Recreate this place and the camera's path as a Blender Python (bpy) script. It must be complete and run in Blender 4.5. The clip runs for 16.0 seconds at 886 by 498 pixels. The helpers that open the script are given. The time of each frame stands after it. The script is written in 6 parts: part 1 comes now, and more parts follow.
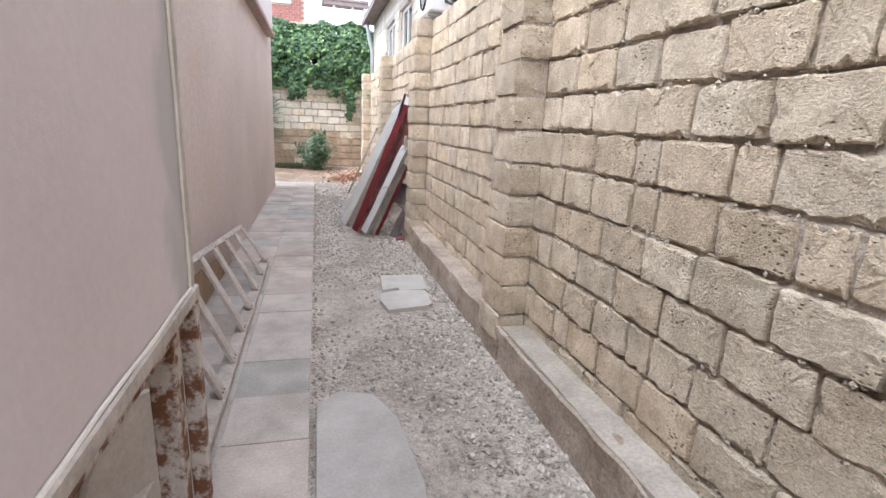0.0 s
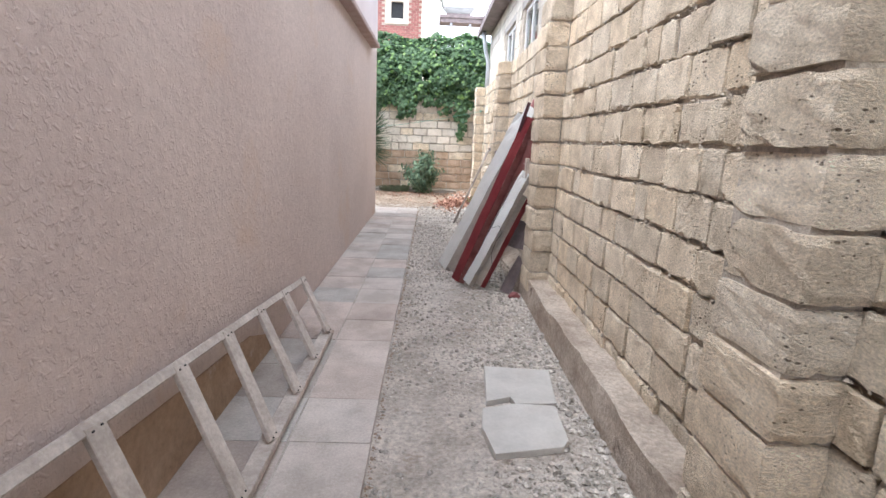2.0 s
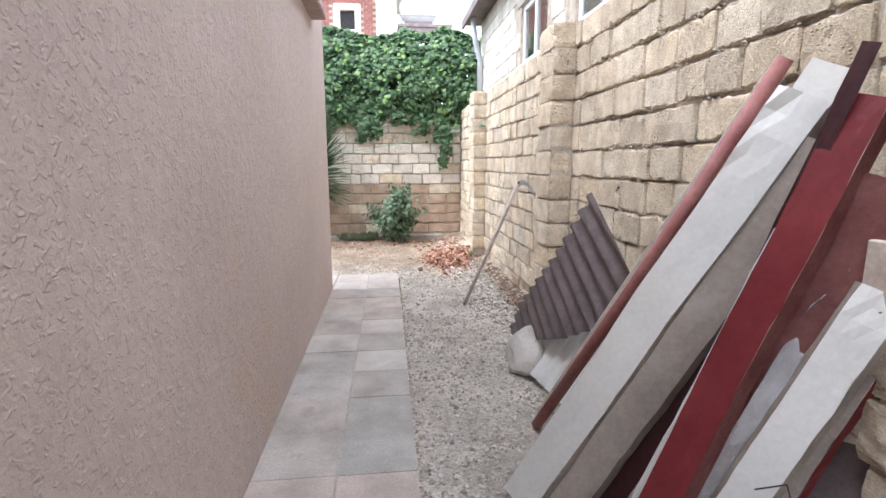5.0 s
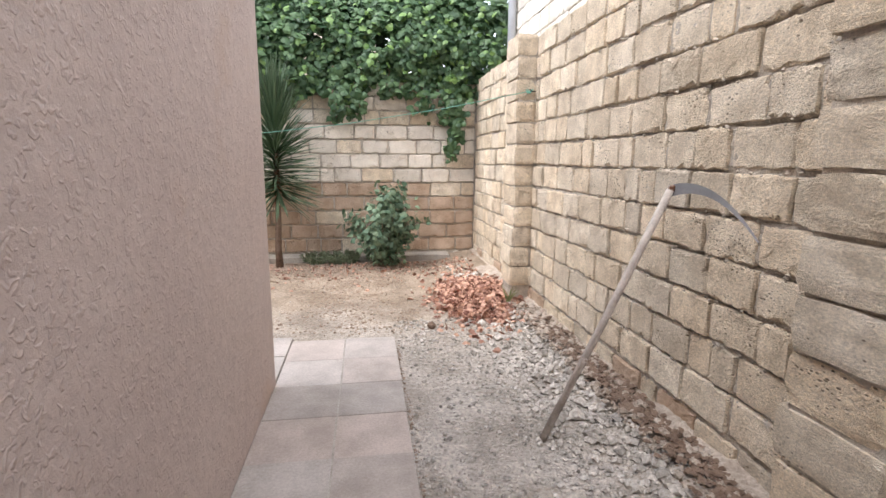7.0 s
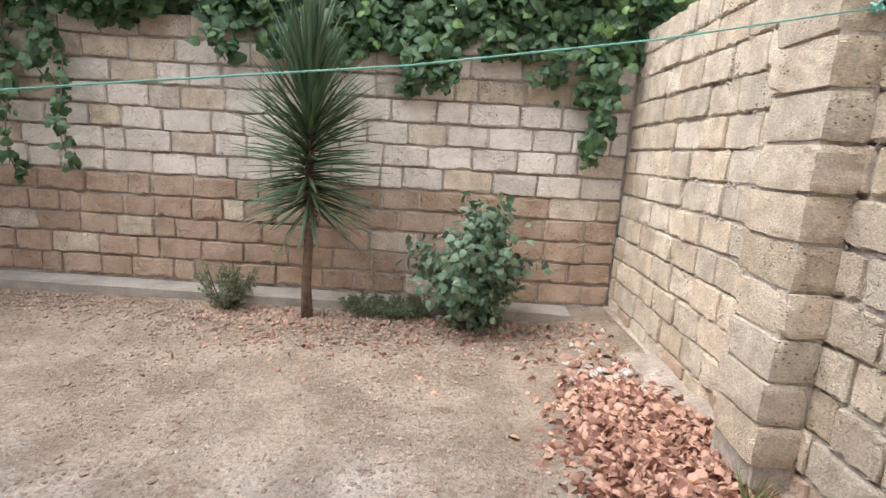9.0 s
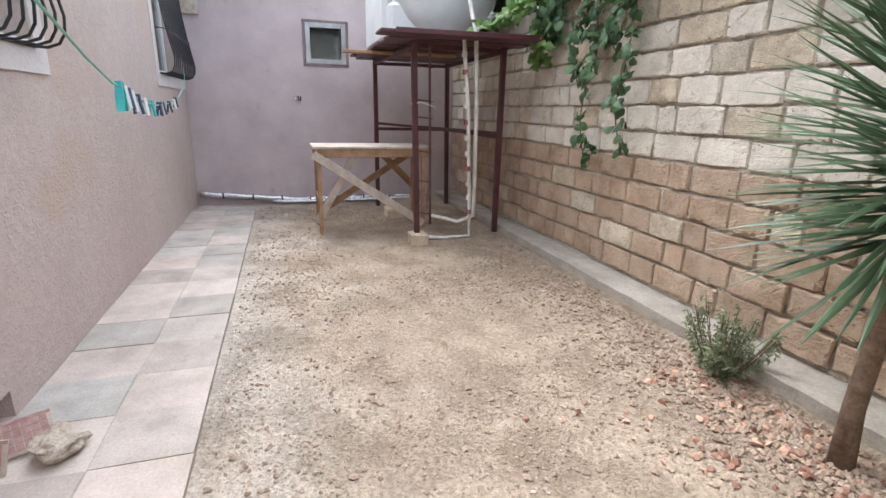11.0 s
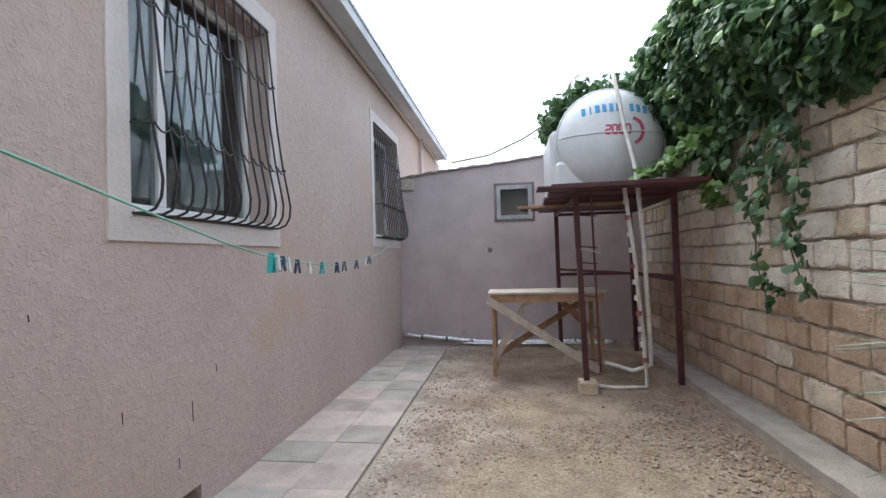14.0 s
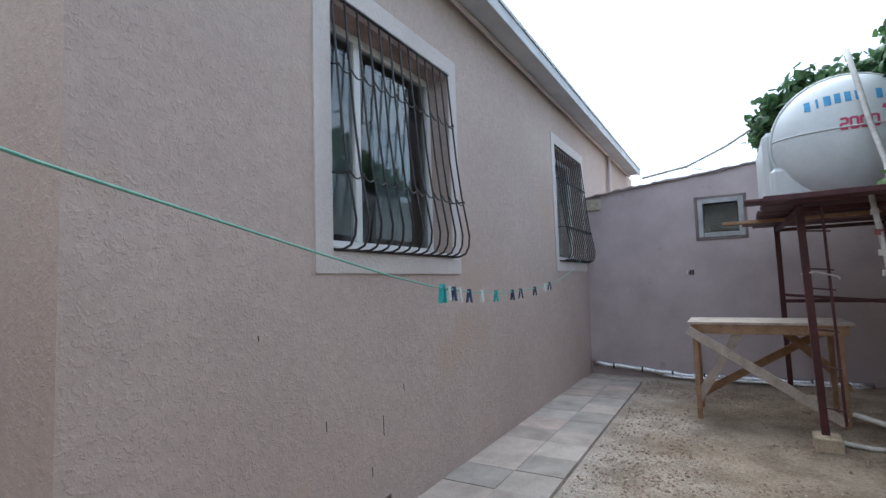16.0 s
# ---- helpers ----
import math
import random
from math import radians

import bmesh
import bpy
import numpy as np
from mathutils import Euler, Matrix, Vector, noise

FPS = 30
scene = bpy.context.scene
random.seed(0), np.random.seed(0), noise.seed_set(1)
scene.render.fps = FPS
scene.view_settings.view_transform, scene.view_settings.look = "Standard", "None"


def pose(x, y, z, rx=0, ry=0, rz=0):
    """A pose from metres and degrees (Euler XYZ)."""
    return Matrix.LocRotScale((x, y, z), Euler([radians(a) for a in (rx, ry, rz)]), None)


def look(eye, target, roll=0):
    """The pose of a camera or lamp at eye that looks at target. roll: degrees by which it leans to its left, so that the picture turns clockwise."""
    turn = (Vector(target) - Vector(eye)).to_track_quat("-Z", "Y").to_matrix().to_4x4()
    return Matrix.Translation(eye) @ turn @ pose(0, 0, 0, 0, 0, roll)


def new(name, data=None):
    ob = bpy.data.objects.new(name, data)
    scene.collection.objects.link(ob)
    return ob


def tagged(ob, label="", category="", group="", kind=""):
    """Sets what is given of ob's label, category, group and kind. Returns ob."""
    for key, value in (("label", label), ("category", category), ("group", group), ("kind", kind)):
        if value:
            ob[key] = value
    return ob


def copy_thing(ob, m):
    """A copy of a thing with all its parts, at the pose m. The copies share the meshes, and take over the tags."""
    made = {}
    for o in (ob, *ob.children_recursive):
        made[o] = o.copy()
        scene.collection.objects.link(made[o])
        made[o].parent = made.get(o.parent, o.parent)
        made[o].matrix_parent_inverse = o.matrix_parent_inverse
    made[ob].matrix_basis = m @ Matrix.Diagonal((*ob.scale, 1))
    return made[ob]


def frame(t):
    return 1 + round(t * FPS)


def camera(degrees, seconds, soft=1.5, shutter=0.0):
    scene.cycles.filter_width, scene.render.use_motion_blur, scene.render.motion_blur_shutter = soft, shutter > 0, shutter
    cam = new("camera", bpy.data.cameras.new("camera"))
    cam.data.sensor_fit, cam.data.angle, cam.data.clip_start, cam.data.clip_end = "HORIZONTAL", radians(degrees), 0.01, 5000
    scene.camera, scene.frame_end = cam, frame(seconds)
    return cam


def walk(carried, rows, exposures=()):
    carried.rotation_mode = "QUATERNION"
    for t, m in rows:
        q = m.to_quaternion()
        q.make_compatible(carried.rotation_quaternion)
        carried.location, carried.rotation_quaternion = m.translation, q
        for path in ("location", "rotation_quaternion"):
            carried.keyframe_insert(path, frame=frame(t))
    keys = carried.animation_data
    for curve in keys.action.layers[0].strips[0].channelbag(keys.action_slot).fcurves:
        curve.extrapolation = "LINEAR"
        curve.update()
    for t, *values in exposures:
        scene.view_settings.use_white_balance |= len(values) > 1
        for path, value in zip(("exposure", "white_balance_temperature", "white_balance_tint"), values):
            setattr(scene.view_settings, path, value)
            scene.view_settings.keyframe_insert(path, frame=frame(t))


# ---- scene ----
cam = camera(84.2, 16.0)
PATH = [
    (0, (0.047, 0.304, 1.525), (0.544, 2.177, 1.033), 3.0),
    (0.5, (0.16, 0.594, 1.535), (0.385, 2.529, 1.079), 2.3),
    (1, (0.222, 0.974, 1.576), (0.361, 2.929, 1.179), 1.8),
    (1.5, (0.272, 1.471, 1.545), (0.34, 3.423, 1.114), 2.1),
    (2, (0.252, 1.995, 1.506), (0.314, 3.945, 1.068), 2.4),
    (2.5, (0.263, 2.582, 1.486), (0.302, 4.537, 1.062), 2.2),
    (3, (0.212, 3.224, 1.444), (0.233, 5.166, 0.967), 1.7),
    (3.5, (0.175, 3.829, 1.43), (0.184, 5.763, 0.92), 0.2),
    (4, (0.101, 4.452, 1.451), (0.093, 6.402, 1.007), -0.7),
    (4.5, (-0.035, 5.099, 1.533), (0.113, 7.064, 1.191), -0.2),
    (5, (-0.128, 5.713, 1.561), (0.093, 7.671, 1.22), -0.1),
    (5.2, (-0.154, 5.996, 1.515), (0.099, 7.95, 1.175), -0.1),
    (7.3, (-0.22, 9.133, 1.487), (0.103, 11.074, 1.13), 0.6),
    (7.5, (-0.208, 9.417, 1.507), (0.131, 11.356, 1.152), 0.5),
    (8, (-0.151, 10.108, 1.521), (0.178, 12.049, 1.168), 0.2),
    (8.5, (-0.178, 10.759, 1.531), (0.091, 12.708, 1.167), 1.4),
    (9, (-0.195, 11.406, 1.525), (-0.214, 13.367, 1.136), 3.5),
    (9.5, (-0.25, 11.992, 1.534), (-0.796, 13.865, 1.094), 4.1),
    (10, (-0.234, 12.508, 1.531), (-1.428, 14.039, 1.051), 3.4),
    (10.2, (-0.221, 12.683, 1.538), (-1.627, 14.01, 1.027), 3.1),
    (12.3, (-0.051, 13.816, 1.397), (-2.01, 13.872, 1.0), 0.0),
    (12.5, (0.007, 13.858, 1.429), (-1.962, 13.915, 1.082), 0.2),
    (13, (0.069, 13.907, 1.482), (-1.92, 14.009, 1.302), 0.5),
    (13.5, (0.098, 13.91, 1.55), (-1.9, 14.005, 1.517), -0.2),
    (14, (0.045, 13.884, 1.517), (-1.937, 13.613, 1.552), -1.6),
    (14.5, (0.06, 14.06, 1.583), (-1.788, 13.335, 1.824), -2.8),
    (15, (-0.068, 13.916, 1.614), (-1.88, 13.157, 1.988), -3.8),
    (15.5, (-0.077, 13.941, 1.652), (-1.902, 13.209, 2.018), -4.5),
    (16, (-0.007, 14.007, 1.564), (-1.736, 13.012, 1.706), -1.8),
]
EXPOSURES = [(0, 1.41, 5950, 10), (1, 1.36, 5950, 10), (2.5, 1.42, 5950, 10), (5, 1.42, 5950, 10), (7.5, 1.15, 6350, 13), (9.0, 1.11, 6250, 12), (9.5, 1.26, 6200, 11), (10.2, 1.56, 6100, 10), (12.3, 1.03, 6200, 9), (12.5, 0.95, 6200, 9), (13, 0.65, 6150, 9), (13.5, 0.5, 6100, 8.5), (14, 0.83, 6050, 8), (15, 0.28, 5600, 5), (16, 0.48, 5650, 5)]
walk(cam, [(t, look(eye, target, roll)) for t, eye, target, roll in PATH], EXPOSURES)
# ---- world, sun ----
world = bpy.data.worlds.new("sky")
scene.world = world
world.use_nodes = True
wn = world.node_tree
sky = wn.nodes.new("ShaderNodeTexSky")
sky.sky_type = "NISHITA"
sky.sun_disc = False
sky.sun_elevation, sky.sun_rotation = radians(57), radians(256)
sky.air_density, sky.dust_density = 1.0, 1.5
# thin broken cloud over the whole sky
coord = wn.nodes.new("ShaderNodeTexCoord")
stretch = wn.nodes.new("ShaderNodeMapping")
stretch.inputs["Scale"].default_value = (1.0, 1.0, 2.6)
cloud = wn.nodes.new("ShaderNodeTexNoise")
cloud.inputs["Scale"].default_value, cloud.inputs["Detail"].default_value, cloud.inputs["Roughness"].default_value = 1.6, 7, 0.6
cover = wn.nodes.new("ShaderNodeValToRGB")
cover.color_ramp.elements[0].position, cover.color_ramp.elements[0].color = 0.34, (0.12, 0.12, 0.12, 1)
cover.color_ramp.elements[1].position, cover.color_ramp.elements[1].color = 0.72, (1, 1, 1, 1)
veil = wn.nodes.new("ShaderNodeMix")
veil.data_type = "RGBA"
veil.inputs["B"].default_value = (14.0, 14.3, 14.8, 1)
wn.links.new(coord.outputs["Generated"], stretch.inputs["Vector"])
wn.links.new(stretch.outputs["Vector"], cloud.inputs["Vector"])
side_of = wn.nodes.new("ShaderNodeSeparateXYZ")
clearing = wn.nodes.new("ShaderNodeMath")
clearing.operation = "MULTIPLY_ADD"
clearing.inputs[1].default_value = -0.09
wn.links.new(coord.outputs["Generated"], side_of.inputs[0])
wn.links.new(side_of.outputs["Y"], clearing.inputs[0])
wn.links.new(cloud.outputs["Fac"], clearing.inputs[2])
wn.links.new(clearing.outputs[0], cover.inputs["Fac"])
wn.links.new(cover.outputs["Color"], veil.inputs["Factor"])
wn.links.new(sky.outputs["Color"], veil.inputs["A"])
wn.links.new(veil.outputs["Result"], wn.nodes["Background"].inputs["Color"])
wn.nodes["Background"].inputs["Strength"].default_value = 0.14

sun = new("sun", bpy.data.lights.new("sun", "SUN"))
sun.data.energy, sun.data.angle, sun.data.color = 1.7, radians(40), (1.0, 0.97, 0.93)
sun.matrix_world = pose(0, 0, 20, 33, 0, -76)


# ---- materials ----
def surface(name, dark, light, scale=4.0, fine=60.0, rough=0.9, bump=0.4, depth=0.006, pits=0.0, pit_scale=40.0, metal=0.0, vary=0.0,
            grain=0.25, low=0.35, high=0.65, spot=None, spot_scale=3.0, spot_from=0.6, spec=0.3, tint=None, stretch=1.0, pores=0.0, pore_scale=38.0, flecks=0.0, fleck_scale=42.0):
    m = bpy.data.materials.new(name)
    m.use_nodes = True
    nt = m.node_tree
    n, l = nt.nodes, nt.links
    bsdf = n["Principled BSDF"]
    bsdf.inputs["Roughness"].default_value = rough
    bsdf.inputs["Metallic"].default_value = metal
    bsdf.inputs["Specular IOR Level"].default_value = spec
    geo = n.new("ShaderNodeNewGeometry")
    where = geo.outputs["Position"]
    big = n.new("ShaderNodeTexNoise")
    big.inputs["Scale"].default_value, big.inputs["Detail"].default_value, big.inputs["Roughness"].default_value = scale, 6, 0.62
    l.new(where, big.inputs["Vector"])
    ramp = n.new("ShaderNodeValToRGB")
    ramp.color_ramp.elements[0].position, ramp.color_ramp.elements[0].color = low, (*dark, 1)
    ramp.color_ramp.elements[1].position, ramp.color_ramp.elements[1].color = high, (*light, 1)
    l.new(big.outputs["Fac"], ramp.inputs["Fac"])
    colour = ramp.outputs["Color"]
    small = n.new("ShaderNodeTexNoise")
    small.inputs["Scale"].default_value, small.inputs["Detail"].default_value, small.inputs["Roughness"].default_value = fine, 5, 0.7
    drawn = n.new("ShaderNodeVectorMath")
    drawn.operation = "MULTIPLY"
    drawn.inputs[1].default_value = (1, 1, stretch)
    l.new(where, drawn.inputs[0])
    l.new(drawn.outputs["Vector"], small.inputs["Vector"])
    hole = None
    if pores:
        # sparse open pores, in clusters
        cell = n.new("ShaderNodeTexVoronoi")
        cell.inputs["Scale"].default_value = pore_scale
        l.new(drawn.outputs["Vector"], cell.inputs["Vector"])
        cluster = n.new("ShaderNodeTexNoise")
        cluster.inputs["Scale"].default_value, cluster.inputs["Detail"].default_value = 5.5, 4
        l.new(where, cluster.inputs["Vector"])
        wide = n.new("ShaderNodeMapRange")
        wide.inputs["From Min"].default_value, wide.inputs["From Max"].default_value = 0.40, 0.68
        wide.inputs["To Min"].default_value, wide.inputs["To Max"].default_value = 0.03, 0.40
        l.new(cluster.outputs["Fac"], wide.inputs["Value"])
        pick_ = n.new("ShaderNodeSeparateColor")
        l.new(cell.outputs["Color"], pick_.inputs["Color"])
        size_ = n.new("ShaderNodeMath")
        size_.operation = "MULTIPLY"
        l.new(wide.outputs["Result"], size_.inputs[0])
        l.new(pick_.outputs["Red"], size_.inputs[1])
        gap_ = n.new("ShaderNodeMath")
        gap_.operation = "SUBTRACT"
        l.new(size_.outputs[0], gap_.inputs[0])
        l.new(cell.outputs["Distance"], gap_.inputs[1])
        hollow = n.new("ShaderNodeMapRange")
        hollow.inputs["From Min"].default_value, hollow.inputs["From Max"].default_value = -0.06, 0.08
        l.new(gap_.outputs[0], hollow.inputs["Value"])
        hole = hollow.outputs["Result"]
    if grain:
        reach = n.new("ShaderNodeMapRange")
        reach.inputs["From Min"].default_value, reach.inputs["From Max"].default_value = 0.3, 0.7
        reach.inputs["To Min"].default_value, reach.inputs["To Max"].default_value = 1 - grain, 1 + grain
        l.new(small.outputs["Fac"], reach.inputs["Value"])
        mul = n.new("ShaderNodeVectorMath")
        mul.operation = "SCALE"
        l.new(colour, mul.inputs[0])
        l.new(reach.outputs["Result"], mul.inputs["Scale"])
        colour = mul.outputs["Vector"]
    if spot:
        blot = n.new("ShaderNodeTexNoise")
        blot.inputs["Scale"].default_value, blot.inputs["Detail"].default_value, blot.inputs["Roughness"].default_value = spot_scale, 9, 0.7
        l.new(where, blot.inputs["Vector"])
        cut = n.new("ShaderNodeMapRange")
        cut.inputs["From Min"].default_value, cut.inputs["From Max"].default_value = spot_from, spot_from + 0.09
        l.new(blot.outputs["Fac"], cut.inputs["Value"])
        mix = n.new("ShaderNodeMix")
        mix.data_type = "RGBA"
        mix.inputs["B"].default_value = (*spot, 1)
        l.new(cut.outputs["Result"], mix.inputs["Factor"])
        l.new(colour, mix.inputs["A"])
        colour = mix.outputs["Result"]
    if vary:
        info = n.new("ShaderNodeObjectInfo")
        if tint:
            mix = n.new("ShaderNodeMix")
            mix.data_type, mix.blend_type = "RGBA", "MULTIPLY"
            pick = n.new("ShaderNodeMath")
            pick.operation = "FRACT"
            tens = n.new("ShaderNodeMath")
            tens.operation = "MULTIPLY"
            tens.inputs[1].default_value = 7.31
            l.new(info.outputs["Random"], tens.inputs[0])
            l.new(tens.outputs[0], pick.inputs[0])
            mix.inputs["B"].default_value = (*tint, 1)
            l.new(pick.outputs[0], mix.inputs["Factor"])
            l.new(colour, mix.inputs["A"])
            colour = mix.outputs["Result"]
        reach = n.new("ShaderNodeMapRange")
        reach.inputs["To Min"].default_value, reach.inputs["To Max"].default_value = 1 - vary, 1 + vary
        l.new(info.outputs["Random"], reach.inputs["Value"])
        mul = n.new("ShaderNodeVectorMath")
        mul.operation = "SCALE"
        l.new(colour, mul.inputs[0])
        l.new(reach.outputs["Result"], mul.inputs["Scale"])
        colour = mul.outputs["Vector"]
    height = small.outputs["Fac"]
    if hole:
        # shade inside the pores, multiplied into the colour
        pore_shade = n.new("ShaderNodeMix")
        pore_shade.data_type, pore_shade.blend_type = "RGBA", "MULTIPLY"
        pore_shade.inputs["B"].default_value = (0.36, 0.33, 0.30, 1)
        l.new(hole, pore_shade.inputs["Factor"])
        l.new(colour, pore_shade.inputs["A"])
        colour = pore_shade.outputs["Result"]
        sink = n.new("ShaderNodeMath")
        sink.operation = "MULTIPLY_ADD"
        sink.inputs[1].default_value = -pores
        l.new(hole, sink.inputs[0])
        l.new(small.outputs["Fac"], sink.inputs[2])
        height = sink.outputs[0]
    l.new(colour, bsdf.inputs["Base Color"])
    if pits:
        vor = n.new("ShaderNodeTexVoronoi")
        vor.inputs["Scale"].default_value = pit_scale
        l.new(where, vor.inputs["Vector"])
        near = n.new("ShaderNodeMapRange")
        near.inputs["From Min"].default_value, near.inputs["From Max"].default_value = 0.0, 0.45
        l.new(vor.outputs["Distance"], near.inputs["Value"])
        add = n.new("ShaderNodeMath")
        add.operation = "MULTIPLY_ADD"
        add.inputs[1].default_value = pits
        l.new(near.outputs["Result"], add.inputs[0])
        l.new(small.outputs["Fac"], add.inputs[2])
        height = add.outputs[0]
    if flecks:
        # thrown flecks of plaster standing out of a flatter coat
        thrown = n.new("ShaderNodeTexNoise")
        thrown.inputs["Scale"].default_value, thrown.inputs["Detail"].default_value, thrown.inputs["Distortion"].default_value = fleck_scale, 1.5, 0.6
        l.new(where, thrown.inputs["Vector"])
        stand = n.new("ShaderNodeMapRange")
        stand.inputs["From Min"].default_value, stand.inputs["From Max"].default_value = 0.53, 0.66
        l.new(thrown.outputs["Fac"], stand.inputs["Value"])
        add = n.new("ShaderNodeMath")
        add.operation = "MULTIPLY_ADD"
        add.inputs[1].default_value = flecks
        l.new(stand.outputs["Result"], add.inputs[0])
        l.new(height, add.inputs[2])
        height = add.outputs[0]
    if bump:
        b = n.new("ShaderNodeBump")
        b.inputs["Strength"].default_value, b.inputs["Distance"].default_value = bump, depth
        l.new(height, b.inputs["Height"])
        l.new(b.outputs["Normal"], bsdf.inputs["Normal"])
    return m


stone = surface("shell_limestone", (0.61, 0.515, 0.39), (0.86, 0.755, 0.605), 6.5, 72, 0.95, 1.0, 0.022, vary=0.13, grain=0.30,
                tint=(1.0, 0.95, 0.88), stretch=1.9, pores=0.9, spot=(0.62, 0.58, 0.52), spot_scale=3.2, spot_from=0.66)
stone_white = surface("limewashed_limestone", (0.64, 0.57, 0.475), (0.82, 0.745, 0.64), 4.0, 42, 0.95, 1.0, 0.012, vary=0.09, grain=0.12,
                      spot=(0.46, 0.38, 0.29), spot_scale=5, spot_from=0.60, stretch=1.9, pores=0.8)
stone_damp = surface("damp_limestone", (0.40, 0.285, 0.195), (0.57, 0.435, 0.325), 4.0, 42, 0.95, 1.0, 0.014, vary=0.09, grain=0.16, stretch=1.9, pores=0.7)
stone_pale = surface("pale_cut_limestone", (0.60, 0.55, 0.47), (0.76, 0.71, 0.62), 3.0, 60, 0.95, 0.5, 0.008, vary=0.10, grain=0.12)
mortar = surface("mortar", (0.40, 0.35, 0.285), (0.60, 0.53, 0.445), 12, 70, 0.98, 1.0, 0.012, grain=0.26)
footing_mat = surface("rough_concrete", (0.34, 0.275, 0.22), (0.54, 0.465, 0.385), 3.5, 45, 0.97, 1.0, 0.016, grain=0.3, spot=(0.17, 0.13, 0.10), spot_scale=4.5, spot_from=0.60)
concrete = surface("pale_concrete", (0.40, 0.37, 0.335), (0.52, 0.485, 0.445), 3.0, 70, 0.95, 0.4, 0.005, grain=0.12)
kerb_mat = surface("kerb_concrete", (0.33, 0.295, 0.25), (0.46, 0.415, 0.36), 4.0, 60, 0.95, 0.5, 0.008, grain=0.2, spot=(0.30, 0.25, 0.20), spot_scale=6, spot_from=0.62)
stucco = surface("pink_beige_stucco", (0.50, 0.41, 0.37), (0.56, 0.465, 0.42), 0.9, 18, 0.95, 0.6, 0.014, flecks=0.30, grain=0.09,
                 spot=(0.53, 0.415, 0.345), spot_scale=0.8, spot_from=0.57)
stucco_smooth = surface("smooth_pink_plaster", (0.58, 0.50, 0.49), (0.64, 0.56, 0.55), 1.6, 60, 0.9, 0.25, 0.003, grain=0.04,
                        spot=(0.44, 0.40, 0.38), spot_scale=1.8, spot_from=0.68)
annex_plaster = surface("annex_plaster", (0.58, 0.50, 0.49), (0.64, 0.56, 0.55), 1.6, 60, 0.9, 0.25, 0.003, grain=0.04,
                        spot=(0.44, 0.40, 0.38), spot_scale=1.8, spot_from=0.68)
# grey filler smeared beside the panel's corner, with a ragged edge
an_n, an_l = annex_plaster.node_tree.nodes, annex_plaster.node_tree.links
a_geo, a_sep, a_noise, a_sum, a_edge, a_mix = [an_n.new("ShaderNode" + k) for k in ("NewGeometry", "SeparateXYZ", "TexNoise", "Math", "MapRange", "Mix")]
a_noise.inputs["Scale"].default_value, a_noise.inputs["Detail"].default_value = 5.0, 8
a_sum.operation = "MULTIPLY_ADD"
a_sum.inputs[1].default_value = 0.34
a_edge.inputs["From Min"].default_value, a_edge.inputs["From Max"].default_value = 1.60, 1.68
a_mix.data_type = "RGBA"
a_mix.inputs["B"].default_value = (0.46, 0.43, 0.415, 1)
an_l.new(a_geo.outputs["Position"], a_sep.inputs[0])
an_l.new(a_geo.outputs["Position"], a_noise.inputs["Vector"])
an_l.new(a_noise.outputs["Fac"], a_sum.inputs[0])
an_l.new(a_sep.outputs["Y"], a_sum.inputs[2])
an_l.new(a_sum.outputs[0], a_edge.inputs["Value"])
an_l.new(a_edge.outputs["Result"], a_mix.inputs["Factor"])
an_l.new(an_n["Principled BSDF"].inputs["Base Color"].links[0].from_socket, a_mix.inputs["A"])
an_l.new(a_mix.outputs["Result"], an_n["Principled BSDF"].inputs["Base Color"])
lilac = surface("faded_lilac_plaster", (0.44, 0.375, 0.38), (0.55, 0.475, 0.48), 1.5, 50, 0.93, 0.35, 0.006, grain=0.07,
                spot=(0.38, 0.32, 0.325), spot_scale=2.2, spot_from=0.62)
mosaic_mat = surface("faded_maroon_glaze", (0.30, 0.15, 0.14), (0.48, 0.31, 0.28), 22, 60, 0.5, 0.1, 0.001, grain=0.12)
# brown wall paint with the shade behind the ladder put into its colour
brown_shaded = surface("shaded_brown_paint", (0.30, 0.20, 0.13), (0.42, 0.30, 0.21), 3.0, 30, 0.95, 0.6, 0.01, grain=0.15, spot=(0.46, 0.37, 0.31), spot_scale=4, spot_from=0.6)
trim_white = surface("pale_rough_plaster", (0.62, 0.57, 0.55), (0.70, 0.65, 0.63), 2.0, 30, 0.95, 0.6, 0.010, pits=0.3, pit_scale=36, grain=0.05)
cornice_mat = surface("brown_pink_trim", (0.32, 0.235, 0.215), (0.42, 0.32, 0.295), 5, 60, 0.8, 0.3, 0.004, grain=0.12)
dirt = surface("dry_ground", (0.40, 0.35, 0.295), (0.60, 0.535, 0.465), 2.2, 34, 0.98, 1.0, 0.024, pits=0.4, pit_scale=48, grain=0.34, low=0.38, high=0.60,
               spot=(0.35, 0.285, 0.225), spot_scale=3.4, spot_from=0.58)
# brown earth takes over from the alley's grey dust in the yard
gn, gl = dirt.node_tree.nodes, dirt.node_tree.links
g_geo = gn.new("ShaderNodeNewGeometry")
g_sep = gn.new("ShaderNodeSeparateXYZ")
g_noise = gn.new("ShaderNodeTexNoise")
g_noise.inputs["Scale"].default_value, g_noise.inputs["Detail"].default_value = 1.3, 7
g_sum = gn.new("ShaderNodeMath")
g_sum.operation = "MULTIPLY_ADD"
g_sum.inputs[1].default_value = 2.6
g_edge = gn.new("ShaderNodeMapRange")
g_edge.inputs["From Min"].default_value, g_edge.inputs["From Max"].default_value = 13.6, 15.2
g_mix = gn.new("ShaderNodeMix")
